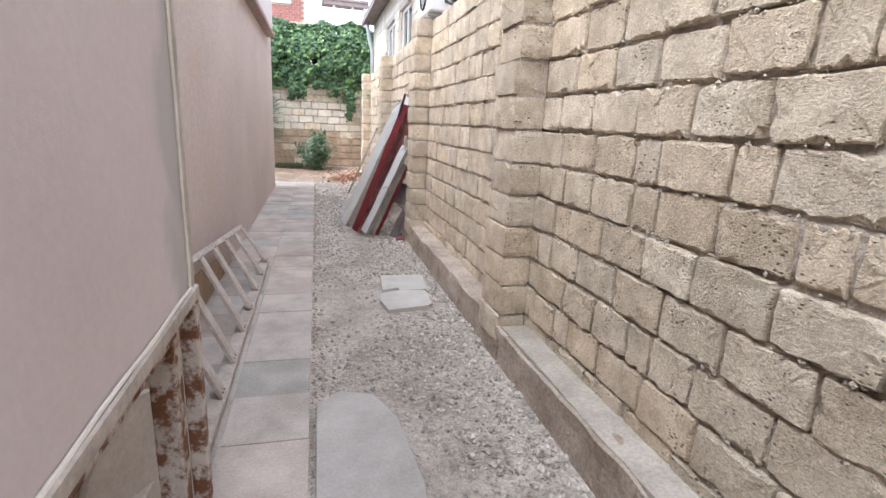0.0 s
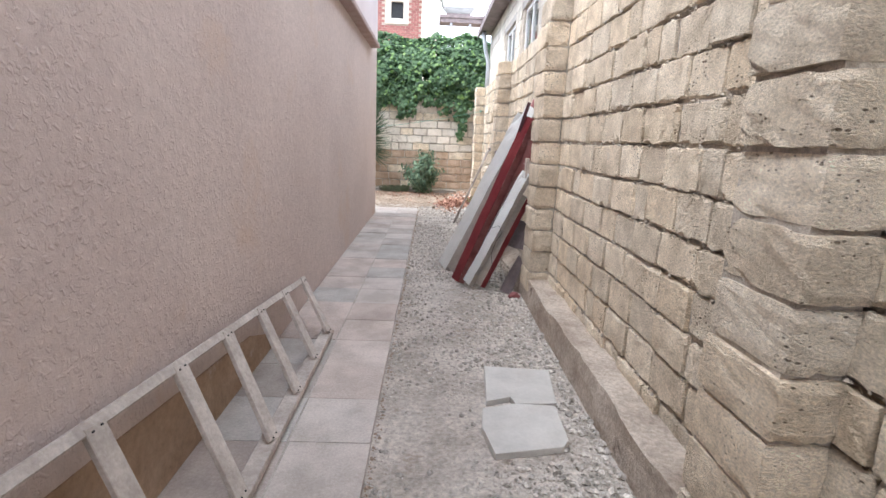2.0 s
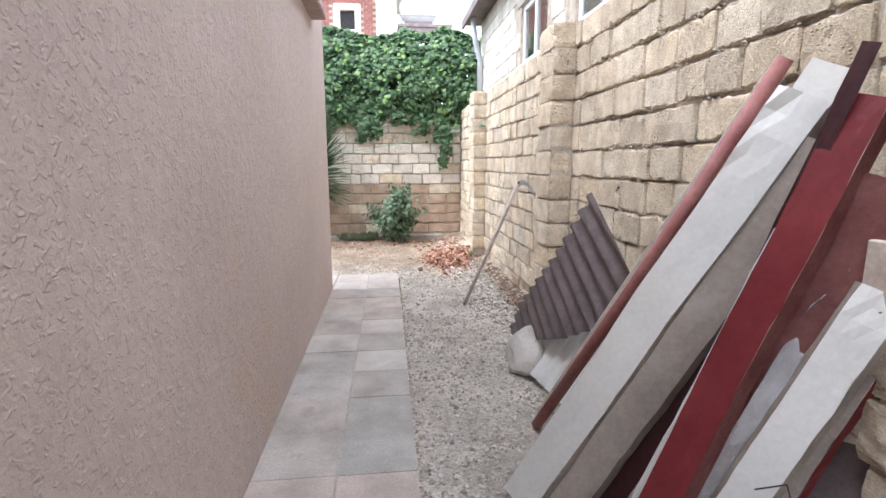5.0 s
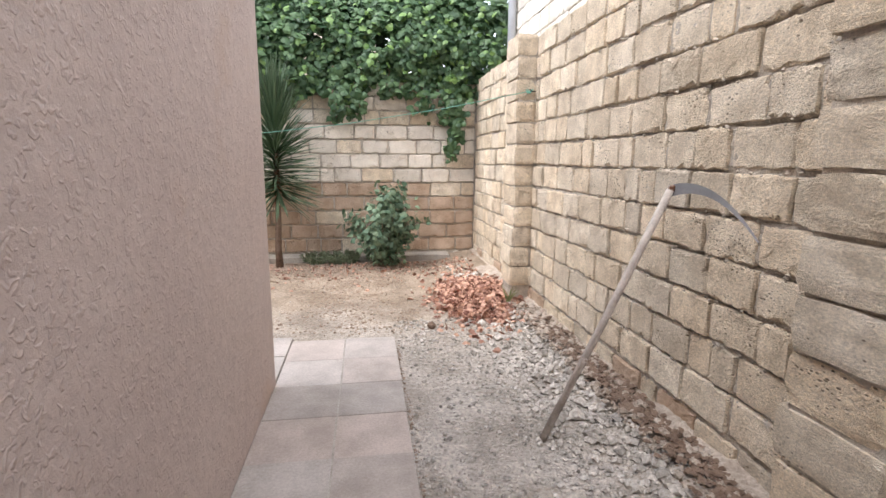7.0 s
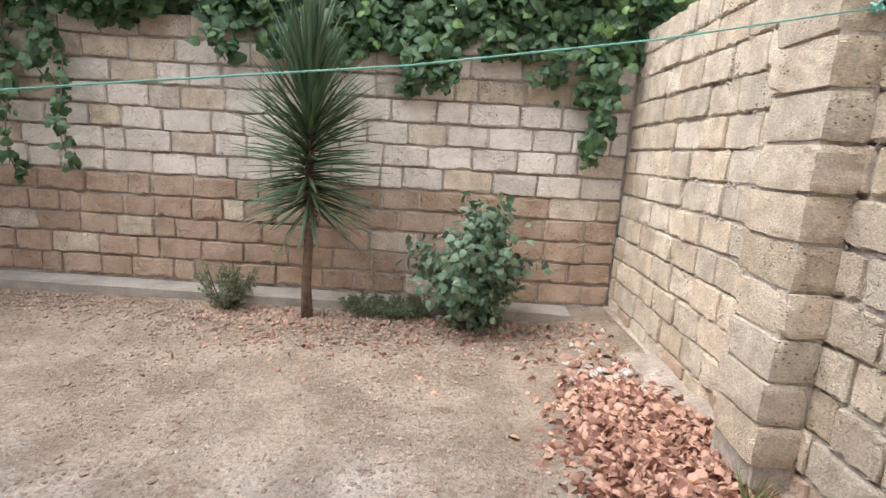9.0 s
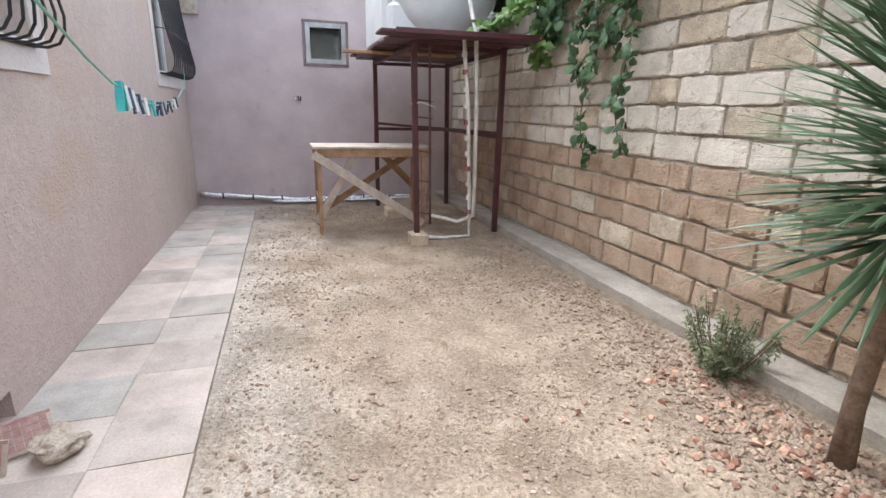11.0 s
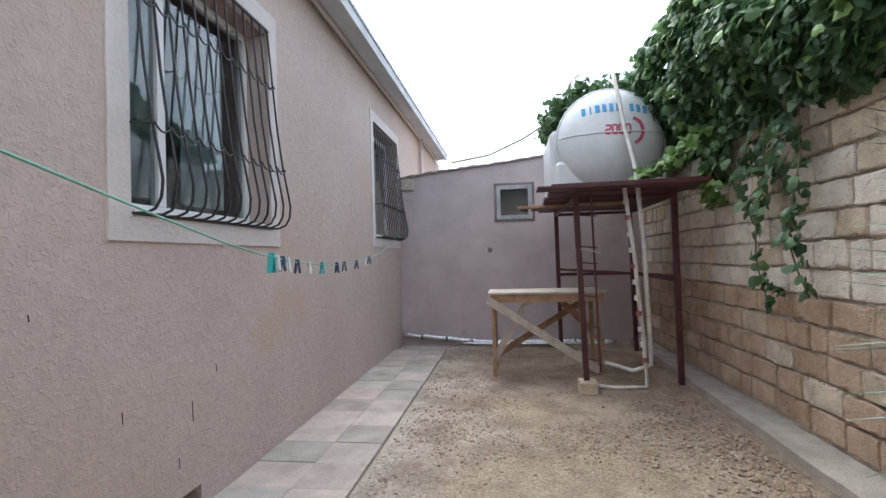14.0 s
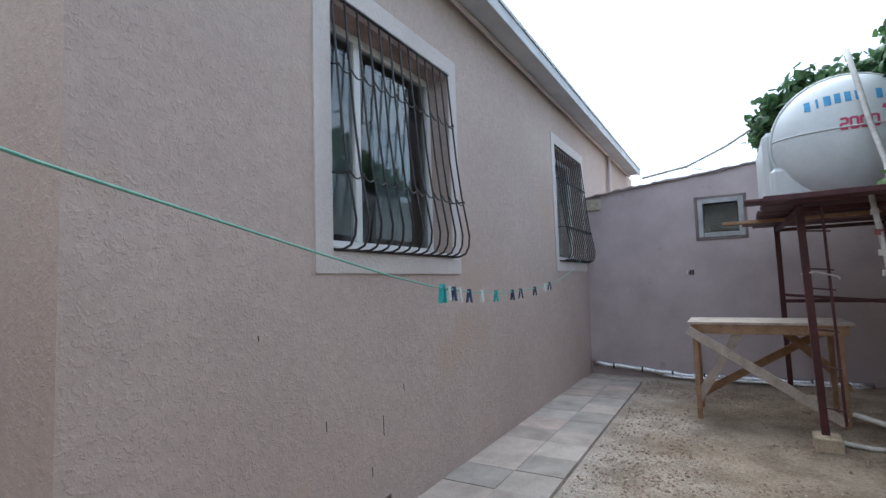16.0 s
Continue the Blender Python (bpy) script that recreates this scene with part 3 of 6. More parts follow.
def mortar_crumbs(parent, count, spot_, rng):
    """Crumbs of mortar squeezed out of the bed joints."""
    verts, faces = [], []
    for _ in range(count):
        c = Vector(spot_(rng))
        r = rng.uniform(0.003, 0.010)
        k = len(verts)
        for d in ((1, 0, 0), (0, 1, 0), (-1, 0, 0), (0, -1, 0), (0, 0, 1), (0, 0, -1)):
            verts.append(c + Vector(d) * r * rng.uniform(0.7, 1.7))
        for i in range(4):
            j = (i + 1) % 4
            faces += [(k + i, k + j, k + 4), (k + j, k + i, k + 5)]
    me = bpy.data.meshes.new("mortar_crumbs")
    me.from_pydata(verts, [], faces)
    me.materials.append(mortar)
    return tagged(shared("mortar_crumbs", me, parent, Matrix.Identity(4)), kind="stuff")


BRICKS = {}
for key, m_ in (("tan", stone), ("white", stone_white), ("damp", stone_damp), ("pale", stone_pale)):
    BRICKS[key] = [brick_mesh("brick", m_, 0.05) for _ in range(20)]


def brick_row(rng, length, first, usual=0.37):
    """Cut a course into stones: (start, end) along it."""
    cuts, s = [], first
    while s < length - 0.10:
        w = rng.choice((usual, usual, usual * 1.04, usual * 0.92, usual * 1.12, usual * 0.86, usual * 0.72, usual * 0.5))
        cuts.append((max(s, 0), min(s + w, length)))
        s += w
    if cuts and length - cuts[-1][1] > 0.001:
        cuts[-1] = (cuts[-1][0], length)
    return [c for c in cuts if c[1] - c[0] > 0.05]


def masonry(parent, origin, turn, length, z0, courses, pitch, kinds, rng, deep=0.07, joint=0.015, gap=0.016, skip=None, proud=0.010, usual=0.335):
    """Stones on a wall face: origin at the face's lower start, turned about z so that local -y is outward."""
    base = pose(*origin, 0, 0, turn)
    for c in range(courses):
        first = -rng.uniform(0.02, 0.38) if c % 2 else -rng.uniform(0.0, 0.2)
        for a, b in brick_row(rng, length, first, usual):
            mid_, w = (a + b) / 2, b - a - gap
            zc = z0 + (c + 0.5) * pitch
            if skip and skip(mid_, zc):
                continue
            key = kinds(c, rng) if callable(kinds) else kinds
            me = rng.choice(BRICKS[key])
            flip = rng.choice((1, -1))
            d = deep + rng.uniform(-proud, proud)
            drift = 0.012 * noise.noise(Vector((mid_ * 0.55, c * 0.21, origin[0] + origin[1])))
            tilt_ = 0.012 * (noise.noise(Vector(((mid_ + 0.2) * 0.55, c * 0.21, origin[0] + origin[1]))) - noise.noise(Vector(((mid_ - 0.2) * 0.55, c * 0.21, origin[0] + origin[1])))) / 0.4
            m = base @ Matrix.Translation((mid_, deep, zc - origin[2] + drift + rng.uniform(-0.004, 0.004))) @ Matrix.Rotation(-tilt_ + rng.uniform(-0.02, 0.02), 4, "Y") @ Matrix.Rotation(rng.uniform(-0.02, 0.02), 4, "Z") @ Matrix.Diagonal((w * 1.0, d, pitch - joint - rng.uniform(-0.006, 0.010), 1))
            if flip < 0:
                m = m @ Matrix.Rotation(math.pi, 4, "Y")
            shared("brick", me, parent, m)


# ---- the ground ----
def ground_height(x, y):
    h = -0.035 + 0.010 * noise.noise(Vector((x * 0.9, y * 0.9, 0))) + 0.006 * noise.noise(Vector((x * 3.1, y * 3.1, 5)))
    h += 0.004 * noise.noise(Vector((x * 9, y * 9, 8)))
    if y > 14.6 and -9 < x < 1.4:                       # raised planting strip by the back wall
        h += 0.05 * min(1, (y - 14.6) / 0.7)
    if x > 0.75 and y > 10.0:                           # rubble heaped at the wall's foot
        h += 0.10 * min(1, (x - 0.75) / 0.6)
    return h


def axis(low, high, step, far):
    fine_ = list(np.arange(low, high + step / 2, step))
    out, s, d = [], high, 1.0
    while s < far:
        s += d
        d *= 1.7
        out.append(s)
    inn, s, d = [], low, 1.0
    while s > -far:
        s -= d
        d *= 1.7
        inn.append(s)
    return inn[::-1] + fine_ + out


gx, gy = axis(-9.0, 2.0, 0.07, 900), axis(-3.0, 17.0, 0.07, 900)
gv = [(x, y, ground_height(x, y) if (-9.1 < x < 2.1 and -3.1 < y < 17.1) else -0.035) for y in gy for x in gx]
gw = len(gx)
gf = [(j * gw + i, j * gw + i + 1, (j + 1) * gw + i + 1, (j + 1) * gw + i) for j in range(len(gy) - 1) for i in range(gw - 1)]
gme = bpy.data.meshes.new("ground")
gme.from_pydata(gv, [], gf)
gme.materials.append(dirt)
gme.polygons.foreach_set("use_smooth", [True] * len(gme.polygons))
tagged(new("ground", gme), "dry trampled earth and fine gravel of the yard", "ground", kind="structure")

# ---- the boundary wall on the alley, in bays between piers ----
EAST, NORTH, COURSE, EAST_FOOT = 1.415, 16.09, 0.2035, 0.215
PIERS = (3.20, 6.50, 9.74, 13.39)
BEDS = (-0.123, -0.123, 0.03, 0.01, 0.0)
wall_rng = random.Random(5)
edges = (-4.0, 3.38, 6.68, 9.92, 13.57, 16.09)
for k, (ya, yb) in enumerate(zip(edges, edges[1:])):
    core = solid("wall_east_%d" % (k + 1), block(EAST + 0.045, EAST + 0.20, ya, yb, -0.05, 2.655), mortar, "boundary wall of rough yellow shell-limestone blocks", "wall", "structure")
    bed = EAST_FOOT + BEDS[k]
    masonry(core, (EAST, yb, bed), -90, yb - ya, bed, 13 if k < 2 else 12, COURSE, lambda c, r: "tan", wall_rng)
    mortar_sheet(core, (EAST, yb, 0), -90, yb - ya, 0.0, 2.65, COURSE, bed, k)
    mortar_crumbs(core, int(150 * (yb - ya)), lambda r: (EAST + r.uniform(-0.003, 0.012), r.uniform(ya, yb), bed + r.randrange(1, 12) * COURSE + r.gauss(0, 0.007)), wall_rng)
    if k >= 3:
        masonry(core, (EAST + 0.004, yb, EAST_FOOT - COURSE), -90, yb - ya, EAST_FOOT - COURSE, 1, COURSE, lambda c, r: "damp" if r.random() < 0.4 else "tan", wall_rng)


def pier_stone(material):
    bm = bmesh.new()
    bmesh.ops.create_cube(bm, size=1)
    bmesh.ops.subdivide_edges(bm, edges=bm.edges[:], cuts=5, use_grid_fill=True)
    r = brick_rng
    for v in bm.verts:
        edge = sum(abs(c) > 0.49 for c in v.co)
        pull = (1.0, 1.0, 0.985, 0.955)[edge] - (r.uniform(0, 0.03) if edge >= 2 else 0) - (0.05 if edge >= 2 and r.random() < 0.10 else 0)
        v.co = Vector((v.co.x * pull + r.uniform(-0.014, 0.014), v.co.y * pull + r.uniform(-0.008, 0.008), v.co.z * pull + r.uniform(-0.014, 0.014)))
    bmesh.ops.recalc_face_normals(bm, faces=bm.faces[:])
    return finish("brick", bm, material)


PIER_STONES = [pier_stone(stone) for _ in range(7)]
for k, y in enumerate(PIERS):
    core = solid("pier_%d" % (k + 1), block(EAST - 0.178, EAST + 0.01, y + 0.018, y + 0.352, -0.05, 2.62), mortar, "square pier of single yellow limestone blocks", "pier", "structure")
    for c in range(13 if k < 2 else 12):
        dx, dy = wall_rng.uniform(-0.012, 0.012), wall_rng.uniform(-0.015, 0.015)
        m = Matrix.Translation((EAST - 0.097 + dx, y + 0.185 + dy, EAST_FOOT + BEDS[k] + (c + 0.5) * COURSE)) @ Matrix.Rotation(wall_rng.uniform(-0.03, 0.03) + wall_rng.choice((0, math.pi)), 4, "Z") @ Matrix.Diagonal((0.20, 0.375 + wall_rng.uniform(-0.015, 0.015), COURSE - 0.012, 1))
        shared("brick", wall_rng.choice(PIER_STONES), core, m)

# cast footing along the wall
solid("footing_1", rough_strip(1.225, EAST + 0.05, -4.0, 6.95, -0.06, 0.215, 0.07, 0.022, 3), footing_mat, "rough stained concrete footing along the wall", "footing", "structure")
solid("footing_2", rough_strip(1.20, EAST + 0.05, 6.95, 16.05, -0.06, 0.13, 0.05, 0.05, 8, top_fall=0.08), footing_mat, "broken low concrete footing with soil on it", "footing", "structure")
# smoother skim on the footing before the first pier
solid("footing_skim", rough_strip(1.245, EAST + 0.03, 0.2, 3.17, 0.15, 0.226, 0.06, 0.010, 14), kerb_mat, "pale concrete skim on the footing", "footing", "structure")

# ---- the back wall and its kerb ----
north = solid("wall_north", block(-9.0, EAST + 0.2, NORTH + 0.045, NORTH + 0.2, -0.05, 2.60), mortar, "back wall of limestone blocks, limewashed in the middle courses", "wall", "structure")


def north_kind(c, r):
    if c < 5:
        return "damp" if r.random() < 0.93 else "tan"
    if c < 9:
        return "white" if r.random() < 0.85 else "tan"
    return "white" if r.random() < 0.45 else "tan"


masonry(north, (-9.0, NORTH, 0.12), 0, EAST + 9.0, 0.12, 12, 0.2065, north_kind, random.Random(8), joint=0.020, gap=0.022, usual=0.42)
mortar_sheet(north, (-9.0, NORTH, 0), 0, EAST + 9.0, 0.0, 2.595, 0.2065, 0.12, 31, 0.026)
mortar_crumbs(north, 1200, lambda r: (r.uniform(-8.6, EAST), NORTH + r.uniform(-0.003, 0.012), 0.12 + r.randrange(1, 12) * 0.2065 + r.gauss(0, 0.007)), random.Random(27))
solid("kerb", rough_strip(-8.6, 1.0, 15.80, NORTH + 0.04, -0.06, 0.095, 0.09, 0.010, 4, "x"), kerb_mat, "low concrete kerb at the foot of the back wall", "kerb", "structure")

# ---- the house ----
HX, HY, EAVE = -0.845, 11.92, 4.20
WINDOWS = ((-3.79, -2.27, 1.80, 3.46), (-8.47, -6.985, 1.85, 3.57))
bm = block(HX - 0.3, HX, -3.0, HY - 0.3, -0.05, 3.06)
solid("wall_house_east", bm, stucco, "pinkish beige rough stucco house wall", "wall", "structure")
def wall_grid(xs, zs, holes, y0, y1):
    """One upright wall between y0 and y1, cut along xs and zs, with the cells in holes left open right through."""
    bm = bmesh.new()
    vert = {(i, k, s): bm.verts.new((x, y, z)) for i, x in enumerate(xs) for k, z in enumerate(zs) for s, y in enumerate((y0, y1))}
    full = {(i, k) for i in range(len(xs) - 1) for k in range(len(zs) - 1)}
    for i, k in list(full):
        cx, cz = (xs[i] + xs[i + 1]) / 2, (zs[k] + zs[k + 1]) / 2
        if any(a < cx < b and c < cz < d for a, b, c, d in holes):
            full.discard((i, k))
    for i, k in full:
        for s in (0, 1):
            bm.faces.new([vert[i, k, s], vert[i + 1, k, s], vert[i + 1, k + 1, s], vert[i, k + 1, s]])
        for di, dk, a, b in ((-1, 0, (0, 0), (0, 1)), (1, 0, (1, 0), (1, 1)), (0, -1, (0, 0), (1, 0)), (0, 1, (0, 1), (1, 1))):
            if (i + di, k + dk) not in full:
                p, q = (i + a[0], k + a[1]), (i + b[0], k + b[1])
                bm.faces.new([vert[p[0], p[1], 0], vert[q[0], q[1], 0], vert[q[0], q[1], 1], vert[p[0], p[1], 1]])
    bmesh.ops.delete(bm, geom=[v for v in bm.verts if not v.link_faces], context="VERTS")
    bmesh.ops.recalc_face_normals(bm, faces=bm.faces[:])
    return bm


VENT = (-2.82, -2.57, 0.0, 0.14)
bm = wall_grid([-14.0, -8.47, -6.985, -3.79, -2.82, -2.57, -2.27, HX], [-0.05, 0.0, 0.14, 1.80, 1.85, 3.46, 3.57, EAVE], WINDOWS + (VENT,), HY - 0.3, HY)
solid("wall_house_north", bm, stucco, "pinkish beige rough stucco house wall with two barred windows", "wall", "structure")
# upper east wall, built out over a trim
up = solid("wall_house_upper", block(HX - 0.3, -0.735, -3.0, HY - 0.9, 3.06, EAVE), stucco_smooth, "smooth pale pink upper wall", "wall", "structure")
solid("wall_house_corner", block(HX - 0.3, HX, HY - 0.9, HY - 0.3, 3.06, EAVE), stucco, "stucco wall above the trim", "wall", "structure")
solid("trim", block(HX - 0.02, -0.70, -3.0, HY - 0.86, 2.985, 3.058, 0.012), cornice_mat, "brown-pink moulding under the upper wall", "trim", "structure")
solid("eave", block(-13.3, -0.55, HY - 0.3, HY + 0.30, EAVE + 0.004, EAVE + 0.05), eave_mat, "blue-grey metal soffit of the house", "eave", "structure")
eave = bpy.data.objects["eave"]
part("fascia", block(-13.3, -0.55, HY + 0.302, HY + 0.325, EAVE - 0.03, EAVE + 0.10, 0.004), eave_mat, eave)
part("bead", tube([(-13.3, HY + 0.06, EAVE - 0.022), (-0.845, HY + 0.06, EAVE - 0.022)], 0.025, 8), stucco_smooth, eave)
solid("roof", block(-13.32, -0.6, -3.0, HY + 0.34, EAVE + 0.102, EAVE + 0.14), roof_mat, "grey metal roof of the house", "roof", "structure")
part("downpipe", tube([(-10.7, HY + 0.06, 0.2), (-10.7, HY + 0.06, EAVE)], 0.04, 8), stucco_smooth, eave, smooth=True)
# the rooms behind the windows
for name_, dims in (("wall_room_back", (-14.0, HX - 0.3, 8.6, 8.7, 0.0, EAVE)), ("wall_room_side", (-5.3, -5.2, 8.7, HY - 0.3, 1.1, 3.8)), ("floor_room", (-14.0, HX - 0.3, 8.7, HY - 0.3, 1.0, 1.1)), ("ceiling", (-14.0, HX - 0.3, 8.7, HY - 0.3, 3.8, EAVE))):
    solid(name_, block(*dims), room_mat, "plain painted room surface", "room", "structure")
# plinth line and pock marks, thin vertical cracks in the stucco
for x, z, h in ((-2.75, 0.55, 0.13), (-2.62, 0.32, 0.06), (-1.72, 1.3, 0.03), (-3.0, 0.8, 0.05), (-2.2, 0.72, 0.06)):
    solid("crack", tube([(x, HY + 0.001, z), (x + 0.004, HY + 0.001, z + h)], 0.003, 5), dark_rubber, "short dark crack in the stucco", "crack", "structure")


def window(name, x0, x1, z0, z1, group):
    """A barred window: painted surround, recessed PVC frame, panes, curtain and a bellied iron grille."""
    at = (x0, HY, z0)
    w = thing(name, "white-framed window with a black bellied iron grille and pale plaster surround", "window", at, group, "structure")
    sur = bmesh.new()
    t, f = 0.15, HY + 0.012
    for dims in ((x0 - t, x0 - 0.002, HY - 0.01, f, z0 - t, z1 + t), (x1 + 0.002, x1 + t, HY - 0.01, f, z0 - t, z1 + t), (x0 - 0.002, x1 + 0.002, HY - 0.01, f, z1 + 0.002, z1 + t), (x0 - 0.002, x1 + 0.002, HY - 0.01, f, z0 - t, z0 - 0.002)):
        block(*dims, bm=sur, at=at)
    part("surround", sur, trim_white, w, "pale rough plaster surround")
    part("window_sill", block(x0 + 0.003, x1 - 0.003, HY - 0.17, HY + 0.03, z0 + 0.002, z0 + 0.022, 0.004, at=at), pvc, w)
    y0, y1 = HY - 0.24, HY - 0.18
    zt = z1 - 0.05
    frame_ = bmesh.new()
    mx = x0 + (x1 - x0) * 0.68
    for dims in ((x0 + 0.003, x0 + 0.06, y0, y1, z0 + 0.024, zt), (x1 - 0.06, x1 - 0.003, y0, y1, z0 + 0.024, zt), (x0 + 0.06, x1 - 0.06, y0, y1, zt - 0.06, zt), (x0 + 0.06, x1 - 0.06, y0, y1, z0 + 0.024, z0 + 0.08), (mx - 0.035, mx + 0.035, y0, y1, z0 + 0.08, zt - 0.06)):
        block(*dims, bevel=0.004, bm=frame_, at=at)
    part("window_frame", frame_, pvc, w)
    for a, b in ((x0 + 0.06, mx - 0.035), (mx + 0.035, x1 - 0.06)):
        pane = part("pane", block(a, b, y0 + 0.025, y0 + 0.033, z0 + 0.08, zt - 0.06, at=at), window_glass, w)
        pane.visible_shadow = False
    # shutter box at the head
    part("shutter_box", block(x0 + 0.004, x1 - 0.004, HY - 0.26, HY - 0.02, z1 - 0.048, z1 - 0.003, at=at), cornice_mat, w)
    # gathered curtain
    bm = bmesh.new()
    n = 46
    low, high = [], []
    for i in range(n + 1):
        x = x0 + 0.1 + (x1 - x0 - 0.2) * i / n
        y = y0 - 0.12 + 0.035 * math.sin(i * 1.9) + 0.012 * math.sin(i * 4.1)
        low.append(bm.verts.new((x - at[0], y - at[1], 0.15)))
        high.append(bm.verts.new((x - at[0], y - at[1], zt - z0 - 0.08)))
    for i in range(n):
        if not 17 < i < 27:
            bm.faces.new((low[i], low[i + 1], high[i + 1], high[i]))
    bmesh.ops.solidify(bm, geom=bm.faces[:], thickness=0.003)
    part("curtain", bm, curtain_mat, w, smooth=True)
    # grille
    h = z1 - z0
    prof = [(0.012, h - 0.02), (0.03, h * 0.86), (0.055, h * 0.68), (0.085, h * 0.48), (0.125, h * 0.30), (0.165, h * 0.17), (0.185, h * 0.10), (0.175, h * 0.045), (0.14, h * 0.010), (0.08, -0.006), (0.012, -0.004)]
    count = 13
    g = new("grille")
    g.parent = w
    for i in range(count):
        x = 0.012 + (x1 - x0 - 0.024) * i / (count - 1)
        ob = part("bar", tube([(x, p, z) for p, z in prof], 0.0085, 6), black_iron, g, smooth=True)
    for p, z in ((prof[0][0], prof[0][1]), (prof[-1][0], prof[-1][1])):
        part("rail", tube([(0, p + 0.004, z), (x1 - x0, p + 0.004, z)], 0.010, 6), black_iron, g, smooth=True)
    for lvl in (0.70, 0.28):
        out = 0.052 if lvl > 0.5 else 0.132
        pts = []
        for i in range((count - 1) * 6 + 1):
            x = 0.012 + (x1 - x0 - 0.024) * i / ((count - 1) * 6)
            ph = (i % 6) / 6
            pts.append((x, out + 0.012, h * lvl - 0.035 * math.sin(math.pi * ph)))
        pts = [(-0.004, 0.0, h * lvl + 0.01)] + pts + [(x1 - x0 + 0.004, 0.0, h * lvl + 0.01)]
        part("scallop", tube(pts, 0.006, 5), black_iron, g, smooth=True)
        knots = bmesh.new()
        for i in range(count):
            x = 0.012 + (x1 - x0 - 0.024) * i / (count - 1)
            own = bmesh.new()
            bmesh.ops.create_icosphere(own, subdivisions=1, radius=0.014, matrix=Matrix.Translation((x, out + 0.008, h * lvl)))
            join(knots, own)
        part("collar", knots, black_iron, g, smooth=True)
    return w


for k, (a, b, c, d) in enumerate(WINDOWS):
    window("window_%d" % (k + 1), a, b, c, d, "barred windows of the house")

# ---- the wall that closes the yard ----
WX = -8.60
bm = bmesh.new()
tops = ((11.925, 2.95), (12.7, 3.04), (13.70, 3.13), (14.5, 3.22), (16.09, 3.36))
BW = (13.70, 14.26, 2.18, 2.72)


def west_top(y):
    for (a, za), (b, zb) in zip(tops, tops[1:]):
        if a <= y <= b:
            return za + (zb - za) * (y - a) / (b - a)
    return tops[-1][1]


def west_piece(y0, y1, z0, z1=None):
    own = bmesh.new()
    vs = []
    for x in (WX - 0.2, WX):
        for y, z in ((y0, z0), (y1, z0), (y1, west_top(y1) if z1 is None else z1), (y0, west_top(y0) if z1 is None else z1)):
            vs.append(own.verts.new((x, y, z)))
    for q in ((3, 2, 1, 0), (4, 5, 6, 7), (0, 1, 5, 4), (1, 2, 6, 5), (2, 3, 7, 6), (3, 0, 4, 7)):
        own.faces.new([vs[i] for i in q])
    bmesh.ops.recalc_face_normals(own, faces=own.faces[:])
    join(bm, own)


west_piece(11.925, 12.7, -0.05)
west_piece(12.7, BW[0], -0.05)
west_piece(BW[0], BW[1], -0.05, BW[2])
west_piece(BW[0], BW[1], BW[3])
west_piece(BW[1], 16.085, -0.05)
west = solid("wall_west", bm, lilac, "faded lilac plaster wall, stained along its foot", "wall", "structure")
# ragged roofing edge on top of it
rr = random.Random(4)
bm = bmesh.new()
rows = []
for i in range(60):
    y = 11.95 + i * 0.0702
    z = west_top(min(y, 16.0)) + 0.002
    o, th = rr.uniform(0.02, 0.06), rr.uniform(0.018, 0.045)
    rows.append([bm.verts.new(p) for p in ((WX + o, y, z), (WX + o * 0.8, y, z + th), (WX - 0.25, y, z + 0.06), (WX - 0.25, y, z))])
for a, b in zip(rows, rows[1:]):
    for k in range(4):
        bm.faces.new((a[k], a[(k + 1) % 4], b[(k + 1) % 4], b[k]))
bm.faces.new(rows[0])
bm.faces.new(rows[-1])
bmesh.ops.recalc_face_normals(bm, faces=bm.faces[:])
part("coping", bm, dark_metal, west, "ragged dark roofing edge")
part("torn_plaster", prism([(WX + 0.001, 11.94), (WX + 0.05, 11.94), (WX + 0.05, 12.16), (WX + 0.03, 12.22), (WX + 0.001, 12.2)], 2.74, 2.925, 0.01), mortar, west, "bare grey mortar patch")
bwin = thing("window_3", "small grey-framed window with a dark pane", "window", (WX, BW[0], BW[2]), kind="structure")
at = (WX, BW[0], BW[2])
fr = bmesh.new()
for y0, y1, z0, z1 in ((BW[0] - 0.03, BW[0] + 0.045, BW[2] - 0.03, BW[3] + 0.03), (BW[1] - 0.045, BW[1] + 0.03, BW[2] - 0.03, BW[3] + 0.03), (BW[0] + 0.045, BW[1] - 0.045, BW[3] - 0.045, BW[3] + 0.03), (BW[0] + 0.045, BW[1] - 0.045, BW[2] - 0.03, BW[2] + 0.045)):
    block(WX - 0.02, WX + 0.022, y0, y1, z0, z1, 0.006, bm=fr, at=at)
part("window_frame", fr, grey_frame, bwin)
border = bmesh.new()
for y0, y1, z0, z1 in ((BW[0] - 0.07, BW[0] - 0.032, BW[2] - 0.07, BW[3] + 0.07), (BW[1] + 0.032, BW[1] + 0.07, BW[2] - 0.07, BW[3] + 0.07), (BW[0] - 0.032, BW[1] + 0.032, BW[3] + 0.032, BW[3] + 0.07), (BW[0] - 0.032, BW[1] + 0.032, BW[2] - 0.07, BW[2] - 0.032)):
    block(WX - 0.01, WX + 0.014, y0, y1, z0, z1, 0.004, bm=border, at=at)
part("border", border, dark_metal, bwin, "dark outer frame of the small window")
pane = part("pane", block(WX - 0.05, WX - 0.042, BW[0] + 0.002, BW[1] - 0.002, BW[2] + 0.002, BW[3] - 0.002, at=at), window_glass, bwin)
